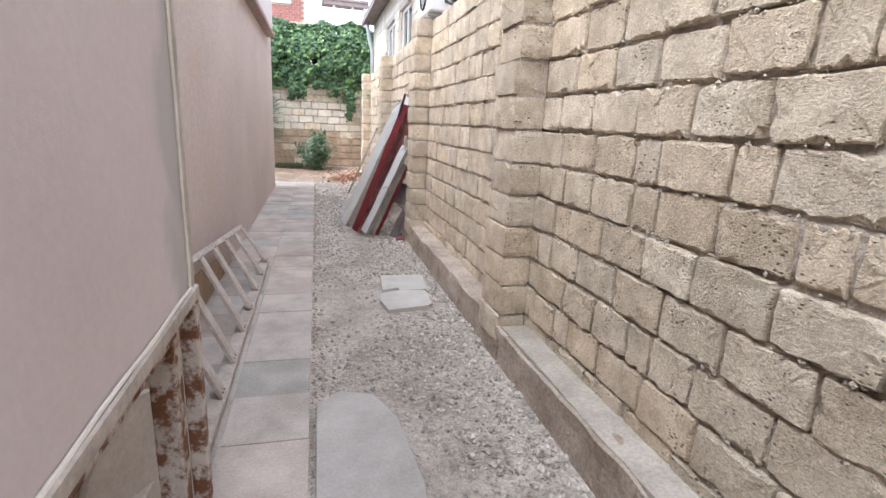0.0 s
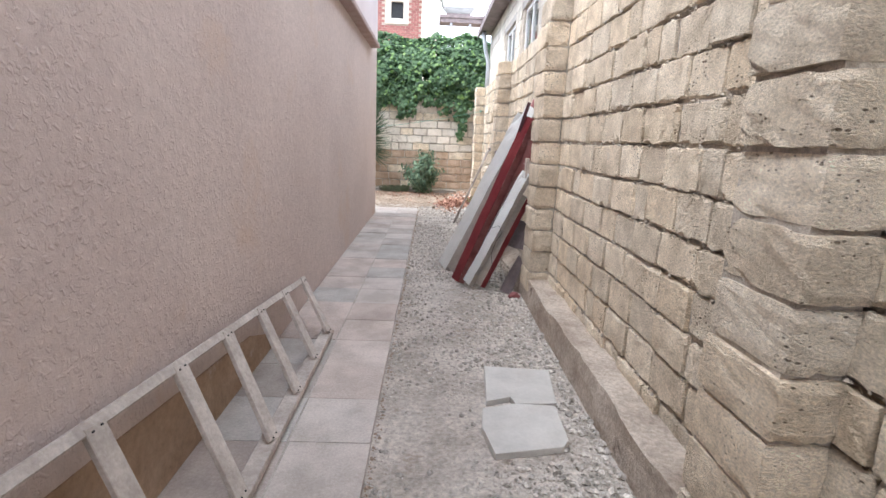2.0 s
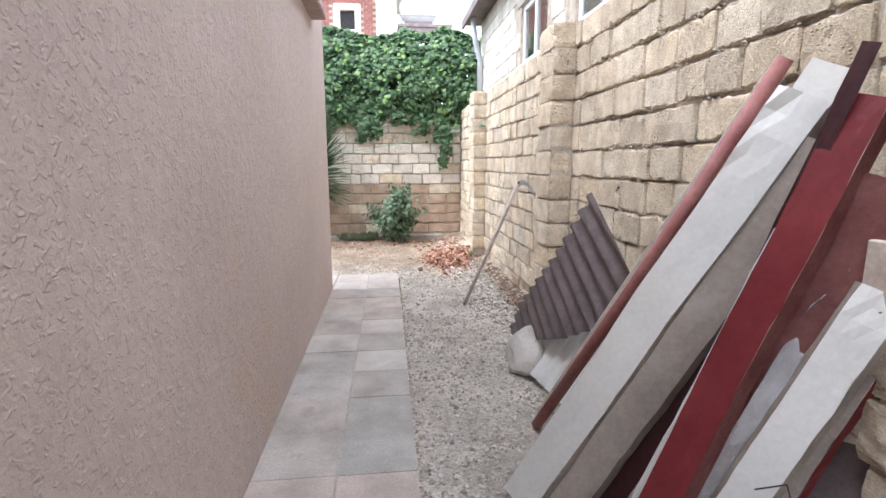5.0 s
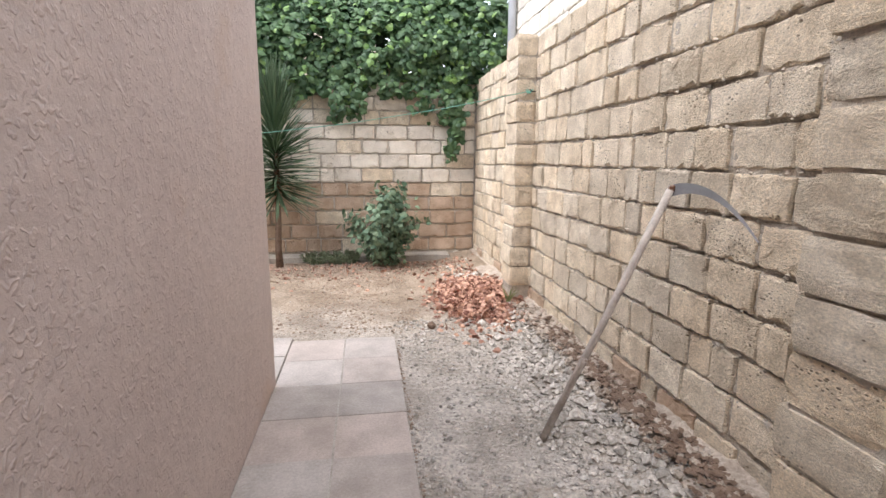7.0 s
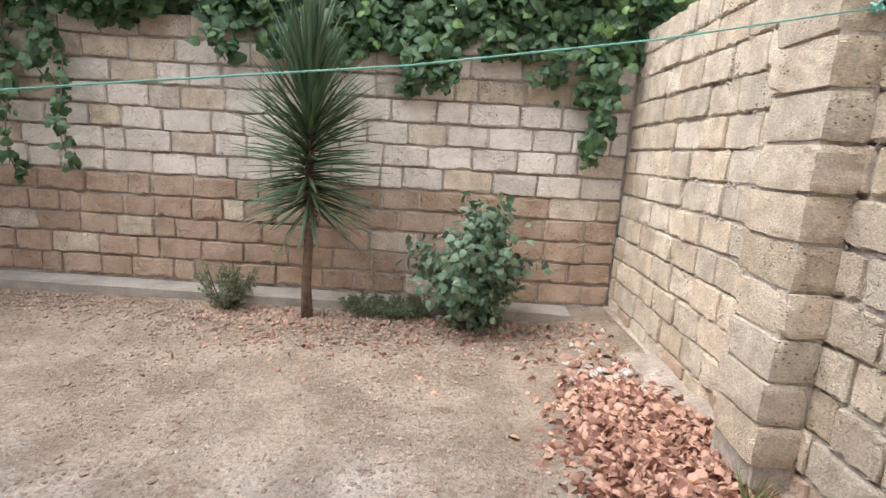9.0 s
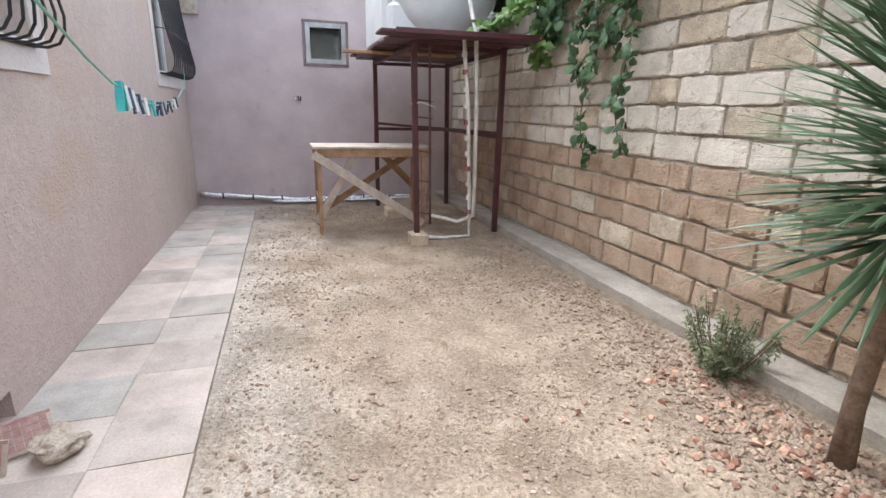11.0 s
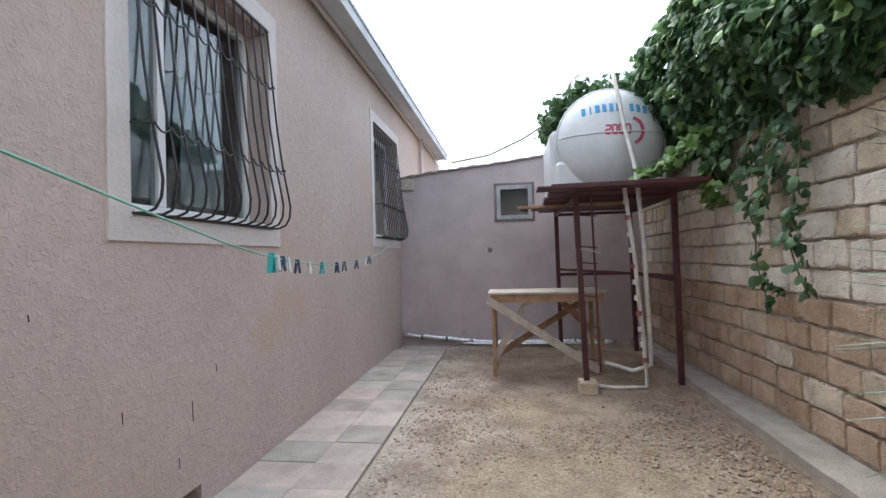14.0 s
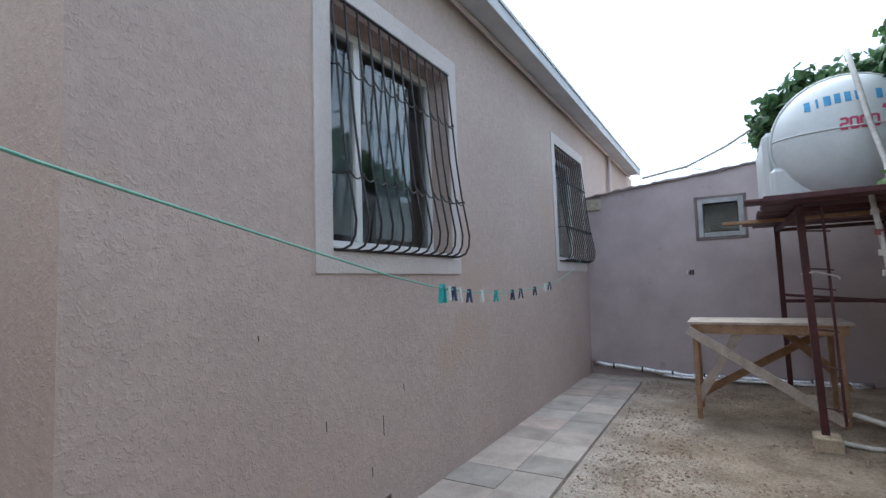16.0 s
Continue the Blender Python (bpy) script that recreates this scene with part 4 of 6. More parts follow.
# solid dark plate added close behind the pane, with no room beyond
part("mesh_screen", block(WX - 0.075, WX - 0.070, BW[0] + 0.002, BW[1] - 0.002, BW[2] + 0.002, BW[3] - 0.002, at=at), dark_rubber, bwin)
for dy in (0.0, 0.05, 0.085):
    part("cable_stub", tube([(WX - 0.01, 13.47 + dy, 1.66), (WX + 0.03, 13.47 + dy, 1.645), (WX + 0.035, 13.47 + dy, 1.59)], 0.010, 6), dark_rubber if dy else white_plastic, west)
solid("wall_south", block(-1.1, 1.62, -4.2, -4.0, -0.05, 3.0), stucco, "plain wall closing the alley", "wall", "structure")

# ---- paving ----
pave = random.Random(31)


def paving_tile():
    bm = bmesh.new()
    bmesh.ops.create_cube(bm, size=1)
    bmesh.ops.bevel(bm, geom=[e for e in bm.edges if all(v.co.z > 0 for v in e.verts)], offset=0.006, segments=1, affect="EDGES")
    for v in bm.verts:
        v.co += Vector((pave.uniform(-0.004, 0.004), pave.uniform(-0.004, 0.004), 0))
    return finish("tile", bm, tile_mat)


TILES = [paving_tile() for _ in range(5)]
bed = solid("pavement_1", block(HX + 0.002, -0.012, 0.4, 12.70, -0.06, -0.004), kerb_mat, "two rows of worn cement paving tiles beside the house", "path", "structure")
for row in range(30):
    y = 12.70 - 0.4255 * (row + 0.5)
    for x, w in ((-0.205, 0.405), (-0.6285, 0.425)):
        m = Matrix.Translation((x + pave.uniform(-0.003, 0.003), y, -0.021 + pave.uniform(-0.0025, 0.0025))) @ Matrix.Rotation(pave.uniform(-0.006, 0.006), 4, "Z") @ Matrix.Rotation(pave.uniform(-0.006, 0.006), 4, "X") @ Matrix.Diagonal((w - 0.003, 0.4215, 0.042, 1))
        shared("tile", pave.choice(TILES), bed, m)
bed = solid("pavement_2", block(-8.08, HX - 0.005, HY + 0.002, 12.79, -0.06, -0.004), kerb_mat, "two rows of worn cement paving tiles under the windows", "path", "structure")
for col in range(19):
    near, far = min(-0.853, -0.664 - 0.4065 * col), max(-8.08, -0.664 - 0.4065 * (col + 1))
    x, run = (near + far) / 2, near - far
    for y, w in ((12.588, 0.408), (12.152, 0.452)):
        m = Matrix.Translation((x, y + pave.uniform(-0.003, 0.003), -0.021 + pave.uniform(-0.0025, 0.0025))) @ Matrix.Rotation(pave.uniform(-0.006, 0.006), 4, "Z") @ Matrix.Rotation(pave.uniform(-0.006, 0.006), 4, "Y") @ Matrix.Diagonal((run - 0.004, w - 0.003, 0.042, 1))
        shared("tile", pave.choice(TILES), bed, m)
# smooth concrete let into the alley's gravel
solid("concrete_patch", prism([(0.02, 1.2), (0.42, 1.3), (0.50, 2.1), (0.46, 2.6), (0.36, 2.86), (0.16, 2.93), (0.03, 2.80)], -0.05, -0.012, 0.006), concrete, "worn smooth concrete patch in the ground", "ground", "structure")


# ---- the neighbour's house on the wall side ----
NX = 1.66
nb = thing("neighbour_house", "pale limestone neighbour house with white windows over the wall", "house", (NX, 5, 0))
at = (NX, 5.0, 0.0)
nb_win = ((11.35, 12.45, 2.84, 3.60), (9.35, 10.50, 2.84, 3.60))
bm = bmesh.new()
for dims in ((-4.0, 9.35, 0.0, 4.15), (10.50, 11.35, 0.0, 4.15), (12.45, 15.2, 0.0, 4.15), (9.35, 10.50, 0.0, 2.84), (9.35, 10.50, 3.60, 4.15), (11.35, 12.45, 0.0, 2.84), (11.35, 12.45, 3.60, 4.15)):
    block(NX + 0.02, NX + 0.25, dims[0], dims[1], dims[2], dims[3], bm=bm, at=at)
block(NX + 0.25, 8.0, 14.95, 15.2, 0.0, 4.15, bm=bm, at=at)
block(NX + 0.9, NX + 1.0, -4.0, 14.9, 0.0, 4.1, bm=bm, at=at)
nbwall = part("wall", bm, mortar, nb)
nr = random.Random(17)


def nb_skip(along, z):
    y = 15.2 - along
    return any(a - 0.16 < y < b + 0.16 and z0 - 0.05 < z < z1 + 0.06 for a, b, z0, z1 in nb_win)


base_len = 8.2
nbase = pose(0 - at[0], 0 - at[1], 0)
for c in range(8):
    for a, b in brick_row(nr, base_len, -nr.uniform(0, 0.35)):
        z = 2.45 + (c + 0.5) * 0.2075
        if nb_skip((a + b) / 2, z):
            continue
        m = nbase @ pose(NX, 15.2, 0, 0, 0, -90) @ Matrix.Translation(((a + b) / 2, 0.04, z)) @ Matrix.Diagonal((b - a - 0.008, 0.04, 0.199, 1))
        shared("brick", nr.choice(BRICKS["pale"]), nbwall, m)
for a, b, z0, z1 in nb_win:
    fr = bmesh.new()
    for y0, y1, q0, q1 in ((a, a + 0.07, z0, z1), (b - 0.07, b, z0, z1), (a + 0.07, b - 0.07, z1 - 0.07, z1), (a + 0.07, b - 0.07, z0, z0 + 0.07), ((a + b) / 2 - 0.04, (a + b) / 2 + 0.04, z0 + 0.07, z1 - 0.07)):
        block(NX + 0.05, NX + 0.11, y0, y1, q0, q1, 0.004, bm=fr, at=at)
    ob = part("window", fr, pvc, nb, "white PVC window")
    for y0, y1 in ((a + 0.07, (a + b) / 2 - 0.04), ((a + b) / 2 + 0.04, b - 0.07)):
        part("pane", block(NX + 0.075, NX + 0.083, y0, y1, z0 + 0.07, z1 - 0.07, at=at), window_glass, ob)
    part("window_sill", block(NX - 0.03, NX + 0.06, a - 0.04, b + 0.04, z0 - 0.035, z0 - 0.003, 0.004, at=at), pvc, ob)
    part("lintel", block(NX + 0.0, NX + 0.03, a - 0.15, b + 0.15, z1 + 0.003, z1 + 0.12, 0.004, at=at), concrete, ob)
roofm = bmesh.new()
block(NX - 0.30, 8.2, -4.2, 15.5, 4.15, 4.20, bm=roofm, at=at)
block(NX - 0.32, NX - 0.28, -4.2, 15.5, 4.08, 4.22, bm=roofm, at=at)
part("roof", roofm, dark_metal, nb)
part("gutter_pipe", tube([(NX - 0.22, 14.85, 4.12), (NX - 0.15, 14.9, 3.7), (NX - 0.06, 14.95, 3.4), (NX - 0.06, 14.95, 2.7)], 0.05, 8, at=at), eave_mat, nb, smooth=True)
ac = thing("air_conditioner", "white outdoor air-conditioner unit on the neighbour's wall", "air conditioner", (1.46, 6.75, 2.80))
at = (1.46, 8.05, 2.86)
part("casing", block(1.36, 1.62, 7.70, 8.40, 2.87, 3.36, 0.02, at=at), pvc, ac)
part("fan_grille", tube([(1.35, 8.10 + 0.17 * math.cos(k * 0.35), 3.12 + 0.17 * math.sin(k * 0.35)) for k in range(19)], 0.012, 6, at=at), dark_rubber, ac)
for k in range(5):
    part("grille_wire", tube([(1.352, 7.96 + 0.07 * k, 3.12 - 0.13), (1.352, 7.96 + 0.07 * k, 3.12 + 0.13)], 0.004, 5, at=at), dark_rubber, ac)
part("bracket", block(1.36, 1.68, 7.8, 7.84, 2.83, 2.87, at=at), grey_frame, ac)
part("bracket", block(1.36, 1.68, 8.26, 8.30, 2.83, 2.87, at=at), grey_frame, ac)
part("hose", tube([(1.5, 7.69, 3.2), (1.5, 7.6, 3.15), (1.52, 7.58, 2.95), (1.6, 7.5, 2.9), (1.66, 7.4, 3.3), (1.67, 7.35, 3.8)], 0.022, 8, at=at), dark_rubber, ac, smooth=True)
dish = thing("satellite_dish", "white satellite dish on an arm of the neighbour's wall", "satellite dish", (1.45, 9.25, 4.02))
bm = bmesh.new()
bmesh.ops.create_uvsphere(bm, u_segments=24, v_segments=12, radius=0.9)
bmesh.ops.delete(bm, geom=[v for v in bm.verts if v.co.z > -0.70], context="VERTS")
for v in bm.verts:
    v.co.z += 0.9
bmesh.ops.solidify(bm, geom=bm.faces[:], thickness=0.012)
bowl = part("bowl", bm, pvc, dish, smooth=True)
bowl.matrix_basis = pose(-0.35, 0.0, 0.05, 68, 0, -25)
part("arm", tube([(0.2, 0.0, -0.15), (-0.1, 0.0, -0.1), (-0.32, 0.02, 0.05)], 0.02, 6), dark_rubber, dish)

# ---- the brick house far behind ----
rh = thing("brick_house", "distant red brick house with cream pilaster and cornice", "house", (-1.5, 28, 0))
at = (-1.5, 28.0, 0.0)
W0 = (-2.0, -1.28, 7.10, 7.98)
bm = bmesh.new()
for dims in ((-6.0, W0[0], 0, 9.4), (W0[1], -0.30, 0, 9.4), (W0[0], W0[1], 0, W0[2]), (W0[0], W0[1], W0[3], 9.4)):
    block(dims[0], dims[1], 28.0, 28.3, dims[2], dims[3], bm=bm, at=at)
block(-6.0, -0.3, 28.3, 34.0, 0, 9.4, bm=bm, at=at)
rwall = part("wall", bm, mortar, rh)
frng = random.Random(3)
proto = bmesh.new()
bmesh.ops.create_cube(proto, size=1)
proto_me = finish("brick", proto, red_brick)
for c in range(26):
    z = 6.2 + c * 0.118
    x = -3.3 - (0.13 if c % 2 else 0)
    while x < -0.45:
        if not (W0[0] - 0.28 < x < W0[1] + 0.28 and W0[2] - 0.2 < z < W0[3] + 0.2):
            shared("brick", proto_me, rwall, Matrix.Translation((x - at[0], -0.012, z)) @ Matrix.Diagonal((0.245, 0.05, 0.103, 1)))
        x += 0.26
wob = part("window", block(W0[0] + 0.04, W0[1] - 0.04, 28.12, 28.16, W0[2] + 0.04, W0[3] - 0.04, at=at), dark_rubber, rh)
fr = bmesh.new()
for dims in ((W0[0] - 0.2, W0[0] + 0.06, W0[2] - 0.2, W0[3] + 0.2), (W0[1] - 0.06, W0[1] + 0.2, W0[2] - 0.2, W0[3] + 0.2), (W0[0] + 0.06, W0[1] - 0.06, W0[3] - 0.06, W0[3] + 0.2), (W0[0] + 0.06, W0[1] - 0.06, W0[2] - 0.2, W0[2] + 0.06)):
    block(dims[0], dims[1], 27.9, 28.12, dims[2], dims[3], 0.02, bm=fr, at=at)
part("frame", fr, cream, wob, "cream moulded surround")
part("pilaster", block(-0.45, 0.42, 27.85, 28.35, 0, 9.0, 0.03, at=at), cream, rh)
for k in range(3):
    part("flute", block(-0.27 + 0.2 * k, -0.20 + 0.2 * k, 27.825, 27.849, 0.5, 8.9, at=at), cream, rh)
part("cornice", block(-6.2, 0.65, 27.65, 28.5, 9.0, 9.25, 0.04, at=at), cream, rh)
part("cornice", block(-6.3, 0.78, 27.5, 28.6, 9.25, 9.5, 0.04, at=at), cream, rh)
bm = bmesh.new()
vs = [bm.verts.new(p) for p in ((-4.9, -0.6, 9.5), (2.4, -0.6, 9.5), (2.4, 6, 9.5), (-4.9, 6, 9.5), (-2.5, 2.5, 10.9), (0.0, 2.5, 10.9))]
for q in ((0, 1, 5, 4), (1, 2, 5), (2, 3, 4, 5), (3, 0, 4), (3, 2, 1, 0)):
    bm.faces.new([vs[i] for i in q])
part("roof", bm, roof_mat, rh)
bal = thing("balcony", "dark roof terrace on posts beside the brick house", "balcony", (1.4, 28, 0))
at = (1.4, 28.0, 0.0)
part("deck", block(0.44, 2.7, 27.2, 29.0, 7.15, 7.28, 0.01, at=at), dark_metal, bal)
part("beam", block(0.5, 2.7, 27.25, 27.4, 6.95, 7.148, 0.01, at=at), dark_metal, bal)
for x in (1.0, 1.9, 2.5):
    part("post", block(x - 0.06, x + 0.06, 27.3, 27.42, 0.0, 6.948, 0.01, at=at), grey_frame, bal)
for z in (7.6, 7.95):
    part("rail", tube([(0.5, 27.25, z), (2.75, 27.25, z)], 0.02, 6, at=at), grey_frame, bal)
for x in (0.6, 2.55, 2.7):
    part("rail_post", tube([(x, 27.25, 7.28), (x + 0.1, 27.25, 8.2)], 0.02, 6, at=at), grey_frame, bal)
wt = thing("water_tank", "white oval water tank on the distant roof terrace", "water tank", (1.35, 28.2, 7.28))
bm = bmesh.new()
bmesh.ops.create_uvsphere(bm, u_segments=24, v_segments=14, radius=1)
for v in bm.verts:
    v.co = Vector((v.co.x * 0.86, v.co.y * 0.6, v.co.z * 0.68 + 0.78))
part("shell", bm, tank_white, wt, smooth=True)
part("cradle", block(-0.6, 0.6, -0.4, 0.4, 0.0, 0.22, 0.02), dark_metal, wt)

# ---- a roof beyond the yard ----
sh = thing("shed", "distant house with a pale grey ribbed metal roof", "house", (-15, 11, 0))
at = (-15.0, 11.0, 0.0)
part("wall", block(-21.5, -14.7, 7.8, 14.4, 0, 3.98, at=at), lilac, sh)
apex = Vector((-17.3, 10.9, 5.65))
low, high = [], []
bm = bmesh.new()
n = 60
for k in range(n + 1):
    y = 7.4 + 7.4 * k / n
    lift = 0.03 if k % 3 == 0 else 0.0
    f = 1 - abs(y - apex.y) / 3.9
    low.append(bm.verts.new((-14.4 - at[0], y - at[1], 4.0 + lift)))
    high.append(bm.verts.new((-14.4 + (apex.x + 14.4) * max(f, 0.0) - at[0], y - at[1], 4.0 + 1.65 * max(f, 0.0) + lift)))
for k in range(n):
    bm.faces.new((low[k], low[k + 1], high[k + 1], high[k]))
b_ = [bm.verts.new((x - at[0], y - at[1], z)) for x, y, z in ((-22.0, 7.0, 4.0), (-22.0, 14.8, 4.0), (-22.0, 10.9, 5.65))]
bm.faces.new([b_[1], b_[2], high[n // 2 - 2], low[n]])
bm.faces.new([b_[0], b_[2], high[n // 2 - 2], low[0]])
bmesh.ops.recalc_face_normals(bm, faces=bm.faces[:])
part("roof", bm, roof_mat, sh)

# ---- the annex panel on a rusty frame ----
PXF = -0.262
an = thing("annex_panel", "smooth pink plastered panel hung on a rusty steel frame", "annex", (PXF, 1.52, 0))
at = (PXF, 1.45, 0.0)
part("panel", block(PXF - 0.06, PXF, -3.0, 1.502, 1.10, 3.4, at=at), annex_plaster, an)
part("corner_strip", block(PXF - 0.05, PXF + 0.006, 1.504, 1.54, 1.06, 3.4, 0.005, at=at), old_wood, an, "painted metal corner angle")
part("corner_bead", tube([(PXF + 0.004, 1.495 + 0.003 * math.sin(k * 2.1), 1.07 + k * 0.12) for k in range(20)], 0.004, 6, at=at), cream, an, "white filler along the corner")
part("bottom_angle", block(PXF - 0.065, PXF + 0.014, -3.0, 1.545, 1.062, 1.098, 0.004, at=at), old_wood, an)
part("filler", tube([(PXF + 0.006, 1.50 - k * 0.11, 1.101 + 0.003 * math.sin(k * 1.7)) for k in range(36)], 0.004, 6, at=at), cream, an, "white filler bead")
part("frame_rail", block(PXF - 0.075, PXF - 0.018, -3.0, 1.53, 1.00, 1.060, 0.004, at=at), rust, an, "rusted steel rail")
for x, y in ((PXF - 0.055, 1.45), (PXF - 0.055, -1.6)):
    part("frame_post", block(x - 0.03, x + 0.03, y - 0.03, y + 0.03, -0.05, 1.0, 0.004, at=at), rust, an, "rusted square steel post")
part("frame_post", block(PXF - 0.03, PXF + 0.012, 1.50, 1.54, -0.05, 1.06, 0.004, at=at), rust, an)
part("side_panel", block(HX + 0.004, PXF - 0.062, 1.43, 1.47, 1.10, 3.4, at=at), stucco_smooth, an)
part("floor_plate", block(HX + 0.004, PXF - 0.066, -3.0, 1.35, 1.06, 1.098, at=at), old_wood, an)
part("lower_rail", block(PXF - 0.07, PXF - 0.03, -3.0, 1.36, 0.12, 0.16, 0.004, at=at), rust, an)

# ---- wooden ladder lying on its side ----
ld = thing("ladder", "weathered grey wooden ladder lying on its side against the wall", "ladder", (-0.6, 4.0, 0))
at = (-0.6, 4.0, 0.0)


def rail_top(y):
    return (HX + 0.065 + 0.01, y, 0.715 - (y - 2.30) * 0.109)


def rail_low(y):
    return (-0.475 - 0.01 * (y - 2.3) / 3, y, 0.045)


part("rail", bar(rail_top(2.42), rail_top(5.88), 0.045, 0.085, 0.005, up=(0.8, 0, 0.6), at=at), old_wood, ld)
part("rail", bar(rail_low(2.36), rail_low(5.52), 0.085, 0.045, 0.005, at=at), old_wood, ld)
for ya, yb in ((2.90, 2.84), (3.34, 3.24), (3.85, 3.70), (4.32, 4.10), (4.80, 4.55), (5.30, 4.98), (5.80, 5.42)):
    a, b = Vector(rail_top(ya)), Vector(rail_low(yb))
    out = Vector((0.03, 0, 0.022))
    part("rung", bar(a + out, b + out, 0.085, 0.024, 0.003, up=(0.8, 0, 0.55), at=at), old_wood, ld)
    for p in (a.lerp(b, 0.03), a.lerp(b, 0.97)):
        for dy in (-0.02, 0.02):
            part("nail", tube([p + out + Vector((0.006, dy, 0.006)), p + out + Vector((0.014, dy, 0.012))], 0.004, 6, at=at), dark_rubber, ld)
part("rung", bar(Vector(rail_top(2.62)) - Vector((0.0, 0, 0.06)), Vector(rail_low(2.42)) + Vector((-0.03, 0, 0.03)), 0.085, 0.024, 0.003, up=(0.8, 0, 0.55), at=at), old_wood, ld)
# brown paint low on the wall behind it, coloured darker for the ladder's shade
lower = [(0.9, 0.0), (5.35, 0.0), (5.3, 0.10), (5.12, 0.17), (4.9, 0.25), (4.5, 0.30), (4.1, 0.34), (3.6, 0.40), (3.1, 0.45), (2.6, 0.47), (2.0, 0.50), (0.9, 0.52)]
bm = prism(lower, -0.01, 0.006)
for v in bm.verts:
    v.co = Vector((HX + v.co.z, v.co.x, v.co.y))
bmesh.ops.recalc_face_normals(bm, faces=bm.faces[:])
solid("bare_plaster", bm, brown_shaded, "patch of brown paint and painted ladder shade low on the house wall", "wall patch", "structure")
pk = thing("plank", "loose grey board lying under the ladder", "plank", (-0.62, 2.2, 0))
part("board", bar((-0.02, 0.55, 0.03), (0.05, -0.9, 0.30), 0.10, 0.035), old_wood, pk)
pk = thing("plank", "old weathered board stored under the annex", "plank", (-0.6, 0.8, 0))
part("board", bar((-0.05, 0.5, 0.02), (0.1, -0.9, 0.18), 0.14, 0.03), old_wood, pk)
sc = thing("broken_basin", "broken white rounded board leaning on the house wall", "board", (-0.70, 2.0, 0))
pts_ = [(0.32 * math.cos(a) * 1.0, 0.55 * math.sin(a)) for a in np.linspace(0, math.pi, 13)]
bm = prism([(p[0], p[1]) for p in pts_], 0, 0.03, 0.004)
ob = part("board", bm, dull_metal, sc)
ob.matrix_basis = pose(0.10, 0.05, 0.0, 90, 0, 78) @ pose(0, 0, 0, 0, -8, 0)

# ---- broken tile slab in the gravel ----
sb = thing("slab", "broken pale stone slab lying flat in the gravel", "slab", (0.8, 4.6, -0.03))
at = (0.8, 4.6, -0.03)
part("piece", prism([(0.665, 5.08), (1.10, 5.05), (1.05, 4.62), (0.80, 4.60), (0.78, 4.68), (0.63, 4.62)], -0.035, 0.004, 0.003, at=at), marble, sb)
part("piece", prism([(0.60, 4.54), (0.79, 4.60), (1.03, 4.585), (1.02, 4.25), (0.98, 4.19), (0.62, 4.12), (0.575, 4.36)], -0.035, 0.006, 0.003, at=at), marble, sb)

# ---- sheet-metal offcuts leaning on the wall ----
def flashing(name, label, foot, head, width, lip, material, back, roll, lips=(1, 1), group="sheet-metal offcuts leaning on the wall", crumple=0.0):
    """A folded strip of sheet: a flat web and bent lips along both edges, from foot to head."""
    a, b = Vector(foot), Vector(head)
    d = (b - a).normalized()
    side = Vector(roll) - d * Vector(roll).dot(d)
    side.normalize()
    nrm = side.cross(d)
    ob = thing(name, label, "metal sheet", foot, group)
    L = (b - a).length
    rng = random.Random(int(L * 1000) + int(width * 5000))
    n = 26
    seed = rng.uniform(0, 90)

    def bend(s_):
        """Slow bow and dents shared by web and lips."""
        q = s_ * 2.3 + seed
        return side * 0.010 * noise.noise(Vector((q, 0.3, 0))) + nrm * 0.012 * noise.noise(Vector((q, 7.1, 0)))

    def strip(off0, off1, lift0, lift1, mat_, nm):
        bm = bmesh.new()
        rows = []
        cols = 5 if nm == "web" else 3
        for i in range(n + 1):
            s = L * i / n
            head_ = max(0.0, (i / n - 0.78) / 0.22) * crumple
            row = []
            for k in range(cols):
                u = k / (cols - 1)
                dent = 0.004 * noise.noise(Vector((s * 7 + seed, u * 3, off0 * 9))) + head_ * 0.035 * noise.noise(Vector((s * 13 + seed, u * 4, 2)))
                edge = 0.005 * noise.noise(Vector((s * 11 + seed, u * 9, 5)))
                row.append(bm.verts.new(d * s + bend(s) + side * (off0 + (off1 - off0) * u + edge) + nrm * (lift0 + (lift1 - lift0) * u + dent)))
            rows.append(row)
        for r0, r1 in zip(rows, rows[1:]):
            for k in range(cols - 1):
                bm.faces.new((r0[k], r0[k + 1], r1[k + 1], r1[k]))
        bmesh.ops.solidify(bm, geom=bm.faces[:], thickness=0.002)
        part(nm, bm, mat_, ob, smooth=False)

    strip(-width / 2, width / 2, 0, 0, material, "web")
    if lips[0]:
        strip(-width / 2 - 0.001, -width / 2 - lip * 0.35, -0.001, -lip, back, "lip")
    if lips[1]:
        strip(width / 2 + 0.001, width / 2 + lip * 0.35, -0.001, -lip, back, "lip")
    return ob


roll = (0.45, -0.75, -0.5)
flashing("sheet_strip", "long white folded metal strip with a crumpled head", (0.43, 7.70, 0.02), (1.16, 7.16, 1.78), 0.16, 0.05, white_metal, dull_metal, roll, crumple=1.0)
flashing("sheet_strip", "flat white offcut behind the crumpled strip", (0.98, 7.34, 1.20), (1.25, 7.14, 1.86), 0.15, 0.02, white_metal, white_metal, roll, (0, 0))
flashing("sheet_strip", "dusty back of a folded metal strip", (0.53, 7.52, 0.02), (1.20, 7.09, 1.62), 0.13, 0.04, dull_metal, dull_metal, roll, (0, 1))
flashing("sheet_strip", "dark maroon sheet in the shade behind the others", (0.64, 7.46, 0.02), (1.24, 7.12, 1.72), 0.16, 0.02, maroon, maroon, roll, (0, 0))
